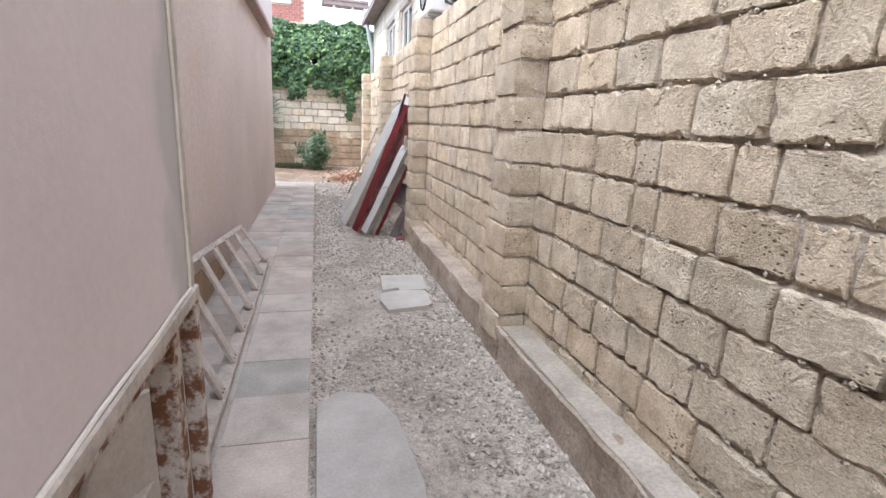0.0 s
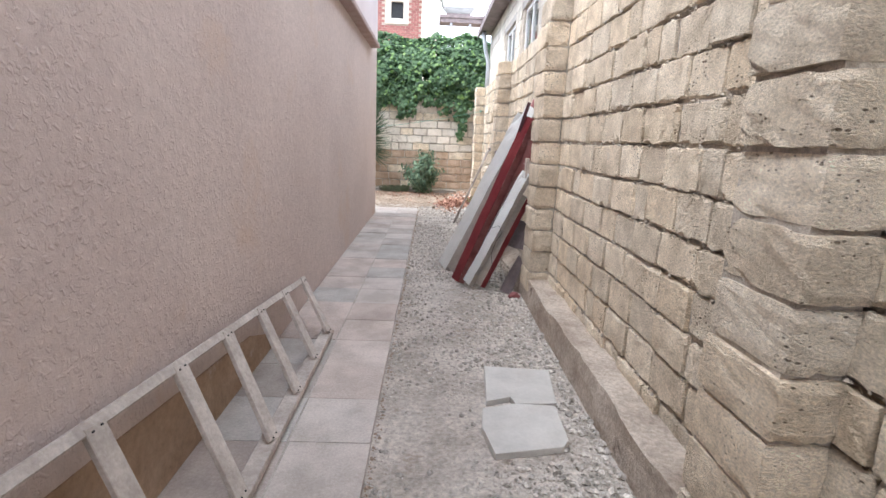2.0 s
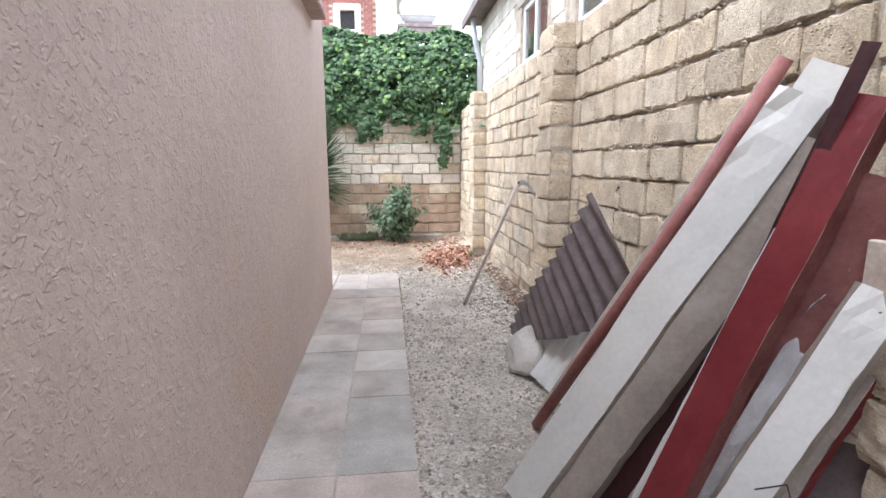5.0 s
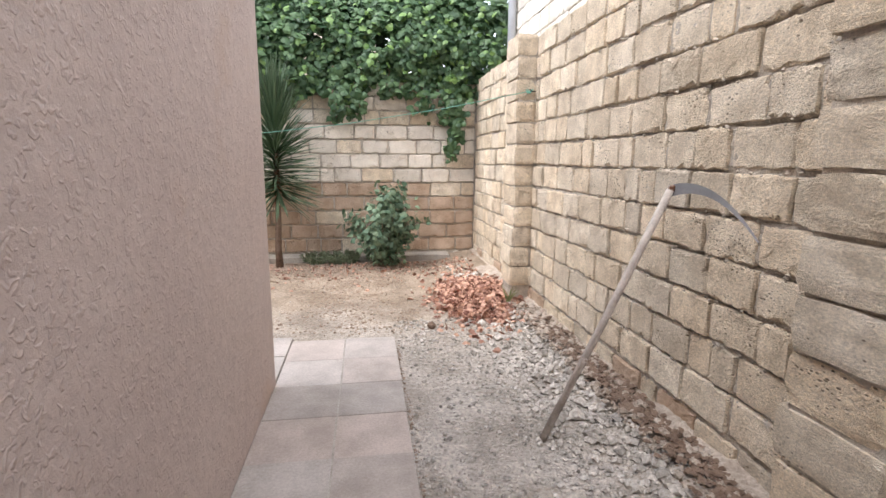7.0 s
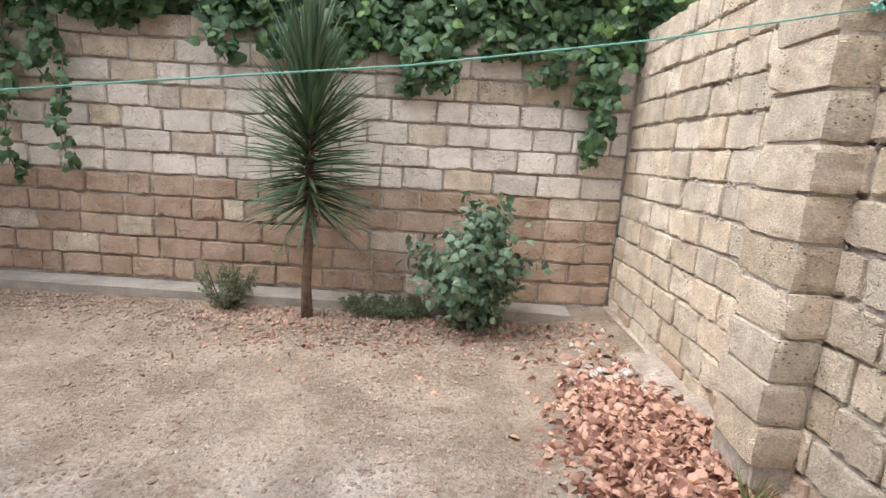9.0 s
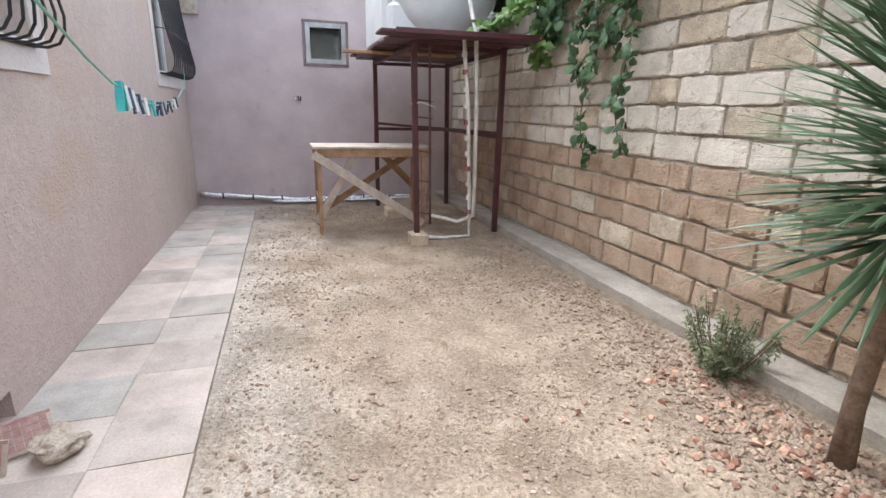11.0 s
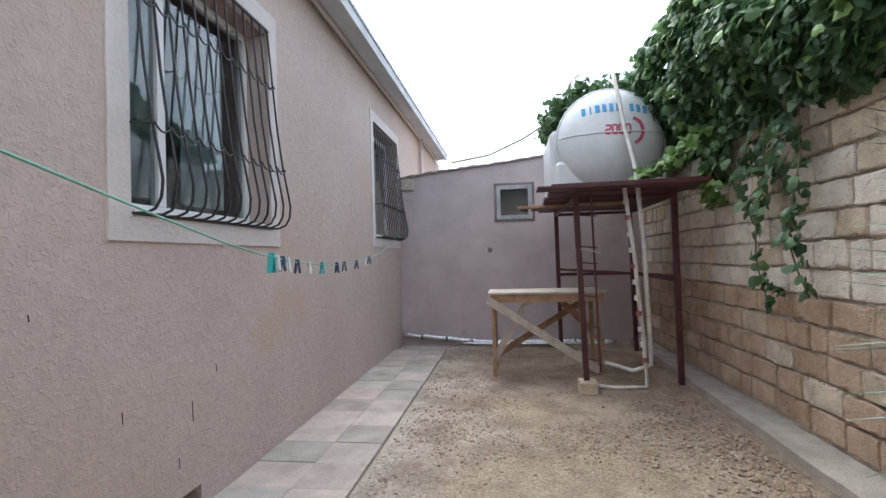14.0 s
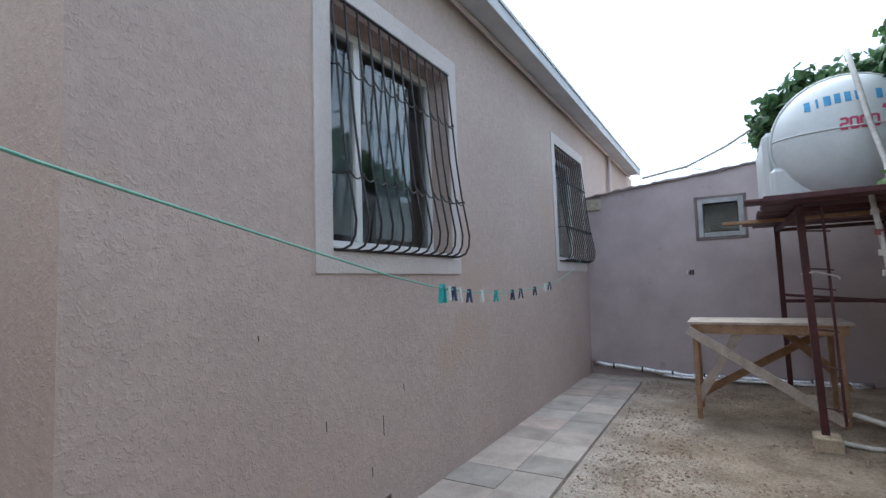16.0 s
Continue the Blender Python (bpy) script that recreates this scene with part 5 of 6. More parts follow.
flashing("sheet_strip", "narrow dark red metal profile", (0.72, 7.28, 0.02), (1.20, 6.99, 1.89), 0.045, 0.02, maroon, maroon, roll, (0, 0))
flashing("sheet_strip", "long red coated metal profile leaning on the wall", (0.55, 7.08, 0.03), (1.21, 6.99, 1.75), 0.11, 0.07, red_metal, red_dull, roll, (0, 1))
flashing("sheet_strip", "crinkled white edge strip beside the red profile", (0.535, 7.17, 0.02), (1.19, 7.06, 1.66), 0.035, 0.02, white_metal, white_metal, roll, (0, 0), crumple=0.6)
flashing("sheet_strip", "dusty red metal strip behind the others", (0.74, 7.12, 0.02), (1.25, 6.93, 1.52), 0.15, 0.03, red_dull, dull_metal, roll, (0, 1))
flashing("sheet_strip", "white folded metal channel with bent wire", (0.67, 6.99, 0.03), (1.19, 6.84, 1.22), 0.11, 0.045, white_metal, dull_metal, roll, crumple=0.4)
flashing("sheet_strip", "pinkish dusty metal strip with red edge", (0.79, 6.97, 0.02), (1.20, 6.90, 0.98), 0.09, 0.055, dull_metal, red_metal, roll)
flashing("sheet_strip", "crumpled silvery strip between the profiles", (0.65, 7.09, 0.02), (1.19, 6.95, 1.26), 0.06, 0.02, foil, foil, roll, (0, 0), crumple=0.8)
pl = thing("plank", "dark red painted pole leaning on the wall", "pole", (0.74, 8.38, 0))
part("pole", tube([(0, 0, 0.0), (0.31, -0.45, 0.95), (0.62, -0.90, 1.95)], 0.032, 8), red_dull, pl, smooth=True)
part("board", bar((0.05, 0.06, 0.02), (0.65, -0.82, 1.90), 0.02, 0.08), old_wood, pl)
wire = thing("wire", "thin bent tie wire hooked on the metal strip", "wire", (0.95, 6.86, 0.55))
part("strand", tube([(-0.06, 0.0, 0.10), (0.01, -0.03, 0.13), (0.04, -0.03, 0.05), (-0.01, -0.02, -0.03), (-0.05, -0.02, -0.16), (-0.03, -0.02, -0.32)], 0.0025, 5), dark_rubber, wire)


def corrugated(name, label, outline, waves, amp, material, m):
    """A corrugated sheet cut to an outline, ribs along local y."""
    ob = thing(name, label, "corrugated sheet", (0, 0, 0))
    ob.matrix_basis = m
    bm = bmesh.new()
    xs_ = [p[0] for p in outline]
    x0, x1 = min(xs_), max(xs_)
    n = waves * 6
    rows = []

    def span(x):
        ys = []
        for (ax, ay), (bx, by) in zip(outline, outline[1:] + outline[:1]):
            if min(ax, bx) - 1e-9 <= x <= max(ax, bx) + 1e-9 and abs(bx - ax) > 1e-9:
                ys.append(ay + (by - ay) * (x - ax) / (bx - ax))
        return min(ys), max(ys)

    for i in range(n + 1):
        x = x0 + (x1 - x0) * i / n
        lo, hi = span(min(max(x, x0 + 1e-5), x1 - 1e-5))
        z = amp * math.sin(2 * math.pi * i / 6)
        rows.append([bm.verts.new((x, lo + (hi - lo) * k / 3, z)) for k in range(4)])
    for a, b in zip(rows, rows[1:]):
        for k in range(3):
            bm.faces.new((a[k], a[k + 1], b[k + 1], b[k]))
    bmesh.ops.solidify(bm, geom=bm.faces[:], thickness=0.002)
    part("sheet", bm, material, ob, smooth=True)
    return ob


corrugated("corrugated_sheet", "torn brown corrugated sheet standing against the wall", [(0.0, -0.02), (0.49, -0.10), (1.33, -0.36), (1.69, -0.34), (1.40, -0.02), (0.90, 0.38), (0.46, 0.66), (0.03, 0.73)], 13, 0.024, dark_metal,
           Matrix(((0.0, 0.0, -1.0, 1.12), (0.5, -0.866, 0.0, 8.60), (-0.866, -0.5, 0.0, 1.38), (0, 0, 0, 1))) @ Matrix.Rotation(radians(-7), 4, "Y"))
corrugated("corrugated_sheet", "white corrugated offcut lying at the wall's foot", [(-0.42, 0.0), (0.42, 0.0), (0.42, 0.58), (-0.42, 0.58)], 7, 0.020, white_metal, pose(0.92, 8.86, 0.03, 52, 0, -82))
corrugated("corrugated_sheet", "brown ribbed offcut wedged behind the pier", [(-0.4, 0.0), (0.4, 0.0), (0.4, 0.3), (-0.4, 0.3)], 5, 0.018, dark_metal, pose(1.12, 6.95, 0.44, 60, 0, -55))
corrugated("corrugated_sheet", "curled dusty sheet offcut on the gravel", [(-0.07, 0.0), (0.07, 0.0), (0.06, 0.34), (-0.03, 0.42)], 1, 0.02, dark_metal, pose(1.06, 6.80, -0.01, 66, 10, -40))
corrugated("corrugated_sheet", "brown ribbed offcut on the ground", [(-0.3, 0.0), (0.3, 0.0), (0.3, 0.25), (-0.3, 0.25)], 4, 0.018, dark_metal, pose(1.08, 9.35, 0.14, 15, 0, -70))
lr = random.Random(9)
cl = solid("concrete_lump", lump(0.19, lr, 0.42, 3, 0.16), concrete, "rounded lump of pale concrete on the gravel", "rubble")
cl.matrix_basis = pose(0.90, 9.22, 0.14, 0, -58, 25)
wb = thing("wood_block", "short pinkish board nailed to the pier", "wood block", (1.20, 6.865, 1.235))
part("board", bar((0, 0.0, -0.12), (0, 0.0, 0.12), 0.09, 0.03, up=(1, 0, 0)), pale_wood, wb)
for z in (-0.07, 0.06):
    part("nail", tube([(-0.01, -0.02, z), (-0.05, -0.05, z + 0.01)], 0.003, 5), rust, wb)
rb = solid("brick_bit", lump(0.06, lr, 0.6, 2, 0.3), red_dull, "broken red brick bit on the gravel", "rubble")
rb.location = (1.13, 6.68, 0.0)

# ---- long-handled tools on the wall ----
sy = thing("scythe", "old scythe with grey wooden handle leaning on the wall", "scythe", (0.72, 11.06, -0.02))
part("handle", tube([(0, 0, 0), (0.29, -0.05, 0.69), (0.565, -0.10, 1.37)], 0.020, 8), old_wood, sy, smooth=True)
part("ring", tube([(0.195, -0.035, 0.45), (0.203, -0.036, 0.475)], 0.023, 8), rust, sy)
bm = bmesh.new()
rows = []
for i in range(13):
    u = i / 12
    y = -0.10 - 0.52 * u
    z = 1.40 + 0.045 * math.sin(u * 2.2) - 0.24 * u * u
    h = 0.052 * (1 - u) + 0.008
    rows.append([bm.verts.new(p) for p in ((0.58 + 0.05 * u, y, z), (0.585 + 0.05 * u, y, z - h), (0.577 + 0.05 * u, y, z - h))])
for a, b in zip(rows, rows[1:]):
    for k in range(3):
        bm.faces.new((a[k], a[(k + 1) % 3], b[(k + 1) % 3], b[k]))
part("blade", bm, grey_frame, sy, "grey curved steel blade")
part("clamp", block(0.555, 0.585, -0.115, -0.09, 1.36, 1.395, 0.006), rust, sy)

# ---- clothesline with pegs ----
LINE = [(1.335, 13.37, 2.14), (0.49, 13.20, 1.945), (-0.36, 13.04, 1.785), (-1.2, 12.89, 1.665), (-1.65, 12.82, 1.60), (-2.05, 12.76, 1.555), (-2.6, 12.70, 1.51), (-3.36, 12.60, 1.485), (-4.4, 12.48, 1.50), (-5.5, 12.36, 1.57), (-6.6, 12.24, 1.71), (-7.6, 12.09, 1.88), (-8.2, 11.93, 2.0)]


def line_at(x):
    for a, b in zip(LINE, LINE[1:]):
        if b[0] <= x <= a[0]:
            k = (x - a[0]) / (b[0] - a[0])
            return Vector(a).lerp(Vector(b), k)
    return Vector(LINE[-1])


cord = thing("clothesline", "green plastic clothesline strung across the yard", "clothesline", LINE[0])
part("cord", tube(LINE, 0.0035, 6, at=LINE[0]), teal_rope, cord, smooth=True)
part("knot", tube([(0.03 * math.cos(k), 0.01 + 0.025 * math.sin(k * 1.3), 0.02 * math.sin(k * 2.1)) for k in range(14)], 0.005, 5), teal_rope, cord)
part("hook", tube([(0.06, 0.0, 0.0), (0.02, 0.0, 0.0), (0.0, 0.0, 0.02)], 0.006, 6), dark_rubber, cord)


def peg(material, label, big):
    ob = thing("clothes_peg", label, "clothes peg", (0, 0, 0), "pegs on the clothesline")
    s = 1.25 if big else 1.0
    for k in (1, -1):
        bm = bmesh.new()
        own = [(-0.006, 0.016), (0.006, 0.016), (0.008, -0.02), (0.007, -0.062), (-0.007, -0.062), (-0.008, -0.02)]
        lo = [bm.verts.new((x * s * (1.3 if big else 1.0), k * (0.003 + (0.012 * max(0, -z) / 0.062)) * s, z * s)) for x, z in own]
        hi = [bm.verts.new((x * s * (1.3 if big else 1.0), k * (0.009 + (0.012 * max(0, -z) / 0.062)) * s, z * s)) for x, z in own]
        bm.faces.new(lo)
        bm.faces.new(hi[::-1])
        for i in range(6):
            j = (i + 1) % 6
            bm.faces.new((lo[i], lo[j], hi[j], hi[i]))
        bmesh.ops.recalc_face_normals(bm, faces=bm.faces[:])
        part("arm", bm, material, ob)
    part("spring", tube([(-0.012, 0, 0.0), (0.012, 0, 0.0)], 0.006, 6), grey_frame, ob)
    return ob


made = {}
for x, col, turn in ((-2.18, "t", 10), (-2.26, "w", 70), (-2.33, "n", 80), (-2.41, "w", 75), (-2.56, "n", 85), (-2.79, "w", 60), (-3.10, "t", 80), (-3.53, "n", 70), (-3.78, "n", 95), (-4.28, "n", 80), (-4.68, "w", 70), (-4.93, "n", 85)):
    m = Matrix.Translation(line_at(x)) @ Matrix.Rotation(radians(turn + 80), 4, "Z")
    key = col + ("b" if x == -2.18 else "")
    if key not in made:
        mt, lb = {"t": (teal_plastic, "teal plastic clothes peg on the line"), "w": (white_plastic, "white plastic clothes peg on the line"), "n": (navy_plastic, "navy plastic clothes peg on the line")}[col]
        made[key] = peg(mt, lb, x == -2.18)
        made[key].matrix_basis = m
    else:
        copy_thing(made[key], m)

# ---- tank stand ----
st = thing("tank_stand", "maroon steel stand with a plank deck for the tank", "stand", (-6.7, 15.2, 0))
at = (-6.7, 15.2, 0.0)
POSTS = (((-5.64, 14.69, 0.10), (-5.55, 14.62, 2.18)), ((-5.80, 15.75, 0.0), (-5.62, 15.68, 2.18)), ((-7.80, 15.75, 0.0), (-7.80, 15.72, 2.18)), ((-7.90, 14.64, 0.0), (-7.88, 14.62, 2.18)))
for a, b in POSTS:
    part("post", bar(a, b, 0.06, 0.06, 0.004, up=(0, 1, 0), at=at), maroon, st)
for a, b, z in ((1, 2, 1.20), (2, 3, 1.20), (3, 0, 2.14), (0, 1, 2.14), (1, 2, 2.14), (2, 3, 2.14)):
    k = z / 2.18
    pa, pb = Vector(POSTS[a][0]).lerp(Vector(POSTS[a][1]), k), Vector(POSTS[b][0]).lerp(Vector(POSTS[b][1]), k)
    part("rail", bar(pa, pb, 0.045, 0.045, 0.003, at=at), maroon, st)
part("rail", bar((-7.9, 14.66, 1.28), (-5.75, 15.7, 1.24), 0.035, 0.035, 0.003, at=at), maroon, st)
dr = random.Random(6)
for k in range(9):
    x = -7.95 + k * 0.325
    part("plank", block(x, x + 0.30, 14.28 + dr.uniform(-0.12, 0.12), 15.85 + dr.uniform(-0.05, 0.08), 2.182 + dr.uniform(0, 0.01), 2.218, 0.005, at=at), maroon, st)
part("plank", bar((-6.6, 14.0, 2.155), (-6.5, 15.4, 2.155), 0.12, 0.035, at=at), new_wood, st, "bare timber plank end")
part("edge_board", bar((-5.03, 14.32, 2.205), (-5.05, 15.86, 2.22), 0.03, 0.05, at=at), maroon, st)
part("foot_block", block(-5.74, -5.50, 14.60, 14.80, -0.04, 0.10, 0.012, at=at), stone, st, "square stone block under the post")
# ladder rod beside the front post
part("ladder_rod", bar((-5.60, 14.84, 0.20), (-5.50, 14.78, 2.17), 0.022, 0.022, 0.002, up=(0, 1, 0), at=at), maroon, st)
for z in (0.35, 0.72, 1.05, 1.42, 1.60, 1.95):
    part("rung", tube([(-5.62, 14.66, z), (-5.56, 14.84, z - 0.02)], 0.008, 6, at=at), maroon, st)
part("tie", tube([(-5.60, 14.60, 1.55), (-5.52, 14.70, 1.57), (-5.52, 14.86, 1.52), (-5.60, 14.88, 1.5)], 0.008, 6, at=at), pipe_white, st)

# ---- water tank on the stand ----
def dome_edge(y):
    """How far the domed end reaches out at y, a little above its middle."""
    r = min(math.hypot(y, 0.05) / 0.635, 0.999)
    return 0.62 + 0.34 * math.sqrt(1 - r * r)


tk = thing("tank", "white fibreglass water tank with faded blue and red stencils", "water tank", (-6.75, 15.12, 2.22))
CY, CZ, CR = 0.0, 0.64, 0.635
bm = bmesh.new()
prof = []
for i in range(9):
    a = math.pi / 2 * i / 8
    prof.append((0.62 + 0.34 * math.sin(a), CR * math.cos(a)))
prof = [(-0.96, 0.02)] + [(-x, r) for x, r in prof[::-1][1:]] + [(-0.35, CR), (-0.33, CR + 0.02), (-0.27, CR + 0.02), (-0.25, CR), (0.25, CR), (0.27, CR + 0.02), (0.33, CR + 0.02), (0.35, CR)] + prof
n = 40
rings = []
for x, r in prof:
    r = max(r, 0.004)
    rings.append([bm.verts.new((x, CY + r * math.cos(2 * math.pi * k / n), CZ + r * math.sin(2 * math.pi * k / n))) for k in range(n)])
for a, b in zip(rings, rings[1:]):
    for k in range(n):
        bm.faces.new((a[k], a[(k + 1) % n], b[(k + 1) % n], b[k]))
bm.faces.new(rings[0][::-1])
bm.faces.new(rings[-1])
bmesh.ops.recalc_face_normals(bm, faces=bm.faces[:])
part("shell", bm, tank_white, tk, smooth=True)
part("seam", tube([(0.66, CY + (CR + 0.004) * math.cos(2 * math.pi * k / 40), CZ + (CR + 0.004) * math.sin(2 * math.pi * k / 40)) for k in range(41)], 0.012, 6), tank_white, tk, smooth=True)
part("saddle", block(0.30, 0.74, -0.66, 0.62, 0.0, 0.42, 0.04), tank_white, tk)
part("saddle", block(-0.80, -0.30, -0.66, 0.62, 0.0, 0.42, 0.04), tank_white, tk)
part("side_box", block(-0.70, 0.55, -0.70, -0.40, 0.02, 0.85, 0.05), tank_white, tk)
part("base_panel", block(0.74, 0.80, -0.02, 0.28, 0.02, 0.30, 0.02), tank_white, tk)
part("seam", tube([(dome_edge(y) + 0.002, y, CZ + 0.05) for y in np.linspace(-0.62, 0.62, 24)], 0.008, 6), tank_white, tk, smooth=True)
part("lid", tube([(0, 0, CZ + CR - 0.02), (0, 0, CZ + CR + 0.08)], 0.26, 24), tank_white, tk, smooth=False)


def dome_x(y, z):
    r = min(math.hypot(y - CY, z - CZ) / CR, 0.999)
    return 0.62 + 0.34 * math.sqrt(max(0, 1 - r * r)) + 0.003


def dome_stroke(bm, pts, w):
    """A painted stroke that lies on the tank's domed end."""
    for (y0, z0), (y1, z1) in zip(pts, pts[1:]):
        dy, dz = y1 - y0, z1 - z0
        ln = math.hypot(dy, dz) or 1
        oy, oz = -dz / ln * w / 2, dy / ln * w / 2
        quad = [(y0 - oy, z0 - oz), (y1 - oy, z1 - oz), (y1 + oy, z1 + oz), (y0 + oy, z0 + oz)]
        lo = [bm.verts.new((dome_x(y, z), y, z)) for y, z in quad]
        hi = [bm.verts.new((dome_x(y, z) + 0.002, y, z)) for y, z in quad]
        bm.faces.new(hi)
        bm.faces.new(lo[::-1])
        for i in range(4):
            j = (i + 1) % 4
            bm.faces.new((lo[i], lo[j], hi[j], hi[i]))
    bmesh.ops.recalc_face_normals(bm, faces=bm.faces[:])


# maker's stencil: plain blue bars along a shallow arc
for k, w in enumerate((0.05, 0.02, 0.06, 0.05, 0.05, 0.05, 0.0, 0.05, 0.05, 0.055)):
    if not w:
        continue
    y = -0.33 + 0.077 * k
    z = CZ + 0.29 + 0.06 * math.cos(y * 3.2)
    bm = bmesh.new()
    dome_stroke(bm, [(y, z - 0.05), (y, z), (y, z + 0.05)], w * 0.9)
    part("stencil_bar", bm, blue_paint, tk)
GLYPH = {"2": [(0, 1), (0.6, 1), (0.6, 0.5), (0, 0.5), (0, 0), (0.6, 0)], "0": [(0, 0), (0, 1), (0.6, 1), (0.6, 0), (0, 0)]}
for k, ch in enumerate("2000"):
    y0 = -0.10 + 0.075 * k
    bm = bmesh.new()
    dome_stroke(bm, [(y0 + 0.085 * px, CZ + 0.03 + 0.10 * pz) for px, pz in GLYPH[ch]], 0.020)
    part("stencil_digit", bm, red_paint, tk, "red stencilled digit " + ch)
bm = bmesh.new()
dome_stroke(bm, [(0.19 + 0.13 * math.sin(a), CZ + 0.06 + 0.15 * math.cos(a)) for a in np.linspace(0.2, 2.9, 12)], 0.04)
part("stencil_ring", bm, red_paint, tk, "red half ring")

# pipes
pp = thing("water_pipe", "white wrapped water pipes running down from the tank", "pipe", (-5.6, 15.2, 0))
at = (-5.6, 15.2, 0.0)
p1 = [(-5.75, 15.10, 3.62), (-5.68, 15.14, 3.3), (-5.66, 15.20, 2.9), (-5.55, 15.26, 2.5), (-5.30, 15.22, 2.27), (-5.42, 15.30, 1.5), (-5.55, 15.36, 0.6), (-5.60, 15.38, 0.28), (-5.66, 15.20, 0.20), (-5.9, 14.95, 0.24)]
p2 = [(-5.28, 15.08, 2.24), (-5.36, 15.18, 1.5), (-5.50, 15.28, 0.6), (-5.56, 15.32, 0.05), (-5.62, 15.0, 0.02), (-5.75, 14.75, 0.02)]
part("pipe", tube(p1, 0.024, 8, at=at), pipe_white, pp, smooth=True)
part("pipe", tube(p2, 0.022, 8, at=at), pipe_white, pp, smooth=True)
for k in range(11):
    z = 0.35 + k * 0.17
    kk = (2.24 - z) / 2.24
    c = Vector((-5.28, 15.08, 2.24)).lerp(Vector((-5.56, 15.32, 0.0)), kk)
    part("wrap", tube([c + Vector((0, 0, -0.025)), c + Vector((0.003, 0.003, 0.025))], 0.030, 8, at=at), pipe_white if k % 3 else red_dull, pp)
hose = thing("hose", "pale hose sagging from the tank to the roof", "hose", (-7.5, 14.4, 3.3))
part("tube", tube([(0.9, 0.5, 0.33), (0.4, 0.15, 0.15), (0.0, -0.3, -0.02), (-0.5, -0.8, -0.12), (-1.1, -1.5, -0.10)], 0.016, 6), pipe_white, hose, smooth=True)
fp = thing("foil_pipe", "foil-wrapped pipe lying along the wall's foot", "pipe", (WX + 0.1, 13, 0.06))
at = (WX + 0.1, 13.0, 0.06)
fpts = [(WX + 0.06, 11.97 + k * 0.11, 0.16 - 0.010 * k + 0.008 * math.sin(k * 1.9) if k < 13 else 0.03) for k in range(34)]
part("pipe", tube(fpts, 0.045, 10, at=at), foil, fp, smooth=True)
part("pipe", tube([(p[0] + 0.085, p[1] + 0.4, max(p[2] - 0.07, 0.01)) for p in fpts[6:30]], 0.03, 8, at=at), foil, fp, smooth=True)
for k in range(7):
    p = fpts[3 + 4 * k]
    part("tie", tube([(p[0], p[1] - 0.012, p[2]), (p[0], p[1] + 0.012, p[2])], 0.049, 10, at=at), dark_rubber, fp)

# ---- work table ----
tb = thing("work_table", "rough timber work table with crossed braces", "table", (-6.5, 14.3, 0))
at = (-6.5, 14.3, 0.0)
TX0, TX1, TY0, TY1, TH = -6.99, -6.28, 13.58, 15.08, 1.045
for k in range(4):
    x = TX0 + (TX1 - TX0) * k / 4
    part("top_board", block(x + 0.003, x + (TX1 - TX0) / 4 - 0.003, TY0, TY1 + dr.uniform(-0.02, 0.02), TH - 0.028, TH, 0.003, at=at), pale_wood, tb)
LEGS = ((TX1 - 0.07, TY0 + 0.07), (TX1 - 0.07, TY1 - 0.12), (TX0 + 0.07, TY0 + 0.07), (TX0 + 0.07, TY1 - 0.12))
for x, y in LEGS:
    part("leg", bar((x, y, -0.04), (x, y, TH - 0.03), 0.065, 0.05, up=(0, 1, 0), at=at), new_wood, tb)
for x in (TX0 + 0.035, TX1 - 0.035):
    part("apron", block(x - 0.012, x + 0.012, TY0 + 0.03, TY1 - 0.05, TH - 0.13, TH - 0.03, 0.003, at=at), new_wood, tb)
for y in (TY0 + 0.045, TY1 - 0.09):
    part("apron", block(TX0 + 0.05, TX1 - 0.05, y - 0.012, y + 0.012, TH - 0.12, TH - 0.03, 0.003, at=at), new_wood, tb)
    part("stretcher", block(TX0 + 0.09, TX1 - 0.09, y + 0.0, y + 0.035, 0.36, 0.42, 0.003, at=at), new_wood, tb)
part("brace", bar((TX1 + 0.012, TY0 - 0.0, TH - 0.09), (TX1 + 0.012, TY1 - 0.14, 0.06), 0.10, 0.022, up=(1, 0, 0.01), at=at), pale_wood, tb, "pale diagonal board")
part("brace", bar((TX1 - 0.11, TY0 + 0.55, TH - 0.04), (TX1 - 0.11, TY0 + 0.02, 0.10), 0.09, 0.022, up=(1, 0, 0.01), at=at), pale_wood, tb)
part("brace", bar((TX0 + 0.02, TY1 - 0.12, TH - 0.12), (TX0 + 0.02, TY0 + 0.08, 0.12), 0.09, 0.022, up=(1, 0, 0.01), at=at), new_wood, tb)
part("brace", bar((TX0 + 0.05, TY0 + 0.85, TH - 0.04), (TX0 + 0.05, TY1 - 0.1, 0.45), 0.09, 0.022, up=(1, 0, 0.01), at=at), new_wood, tb)
bk = solid("stone_block", block(-7.32, -7.02, 14.62, 14.86, -0.04, 0.11, 0.014), stone, "stone block on the ground under the table", "stone")

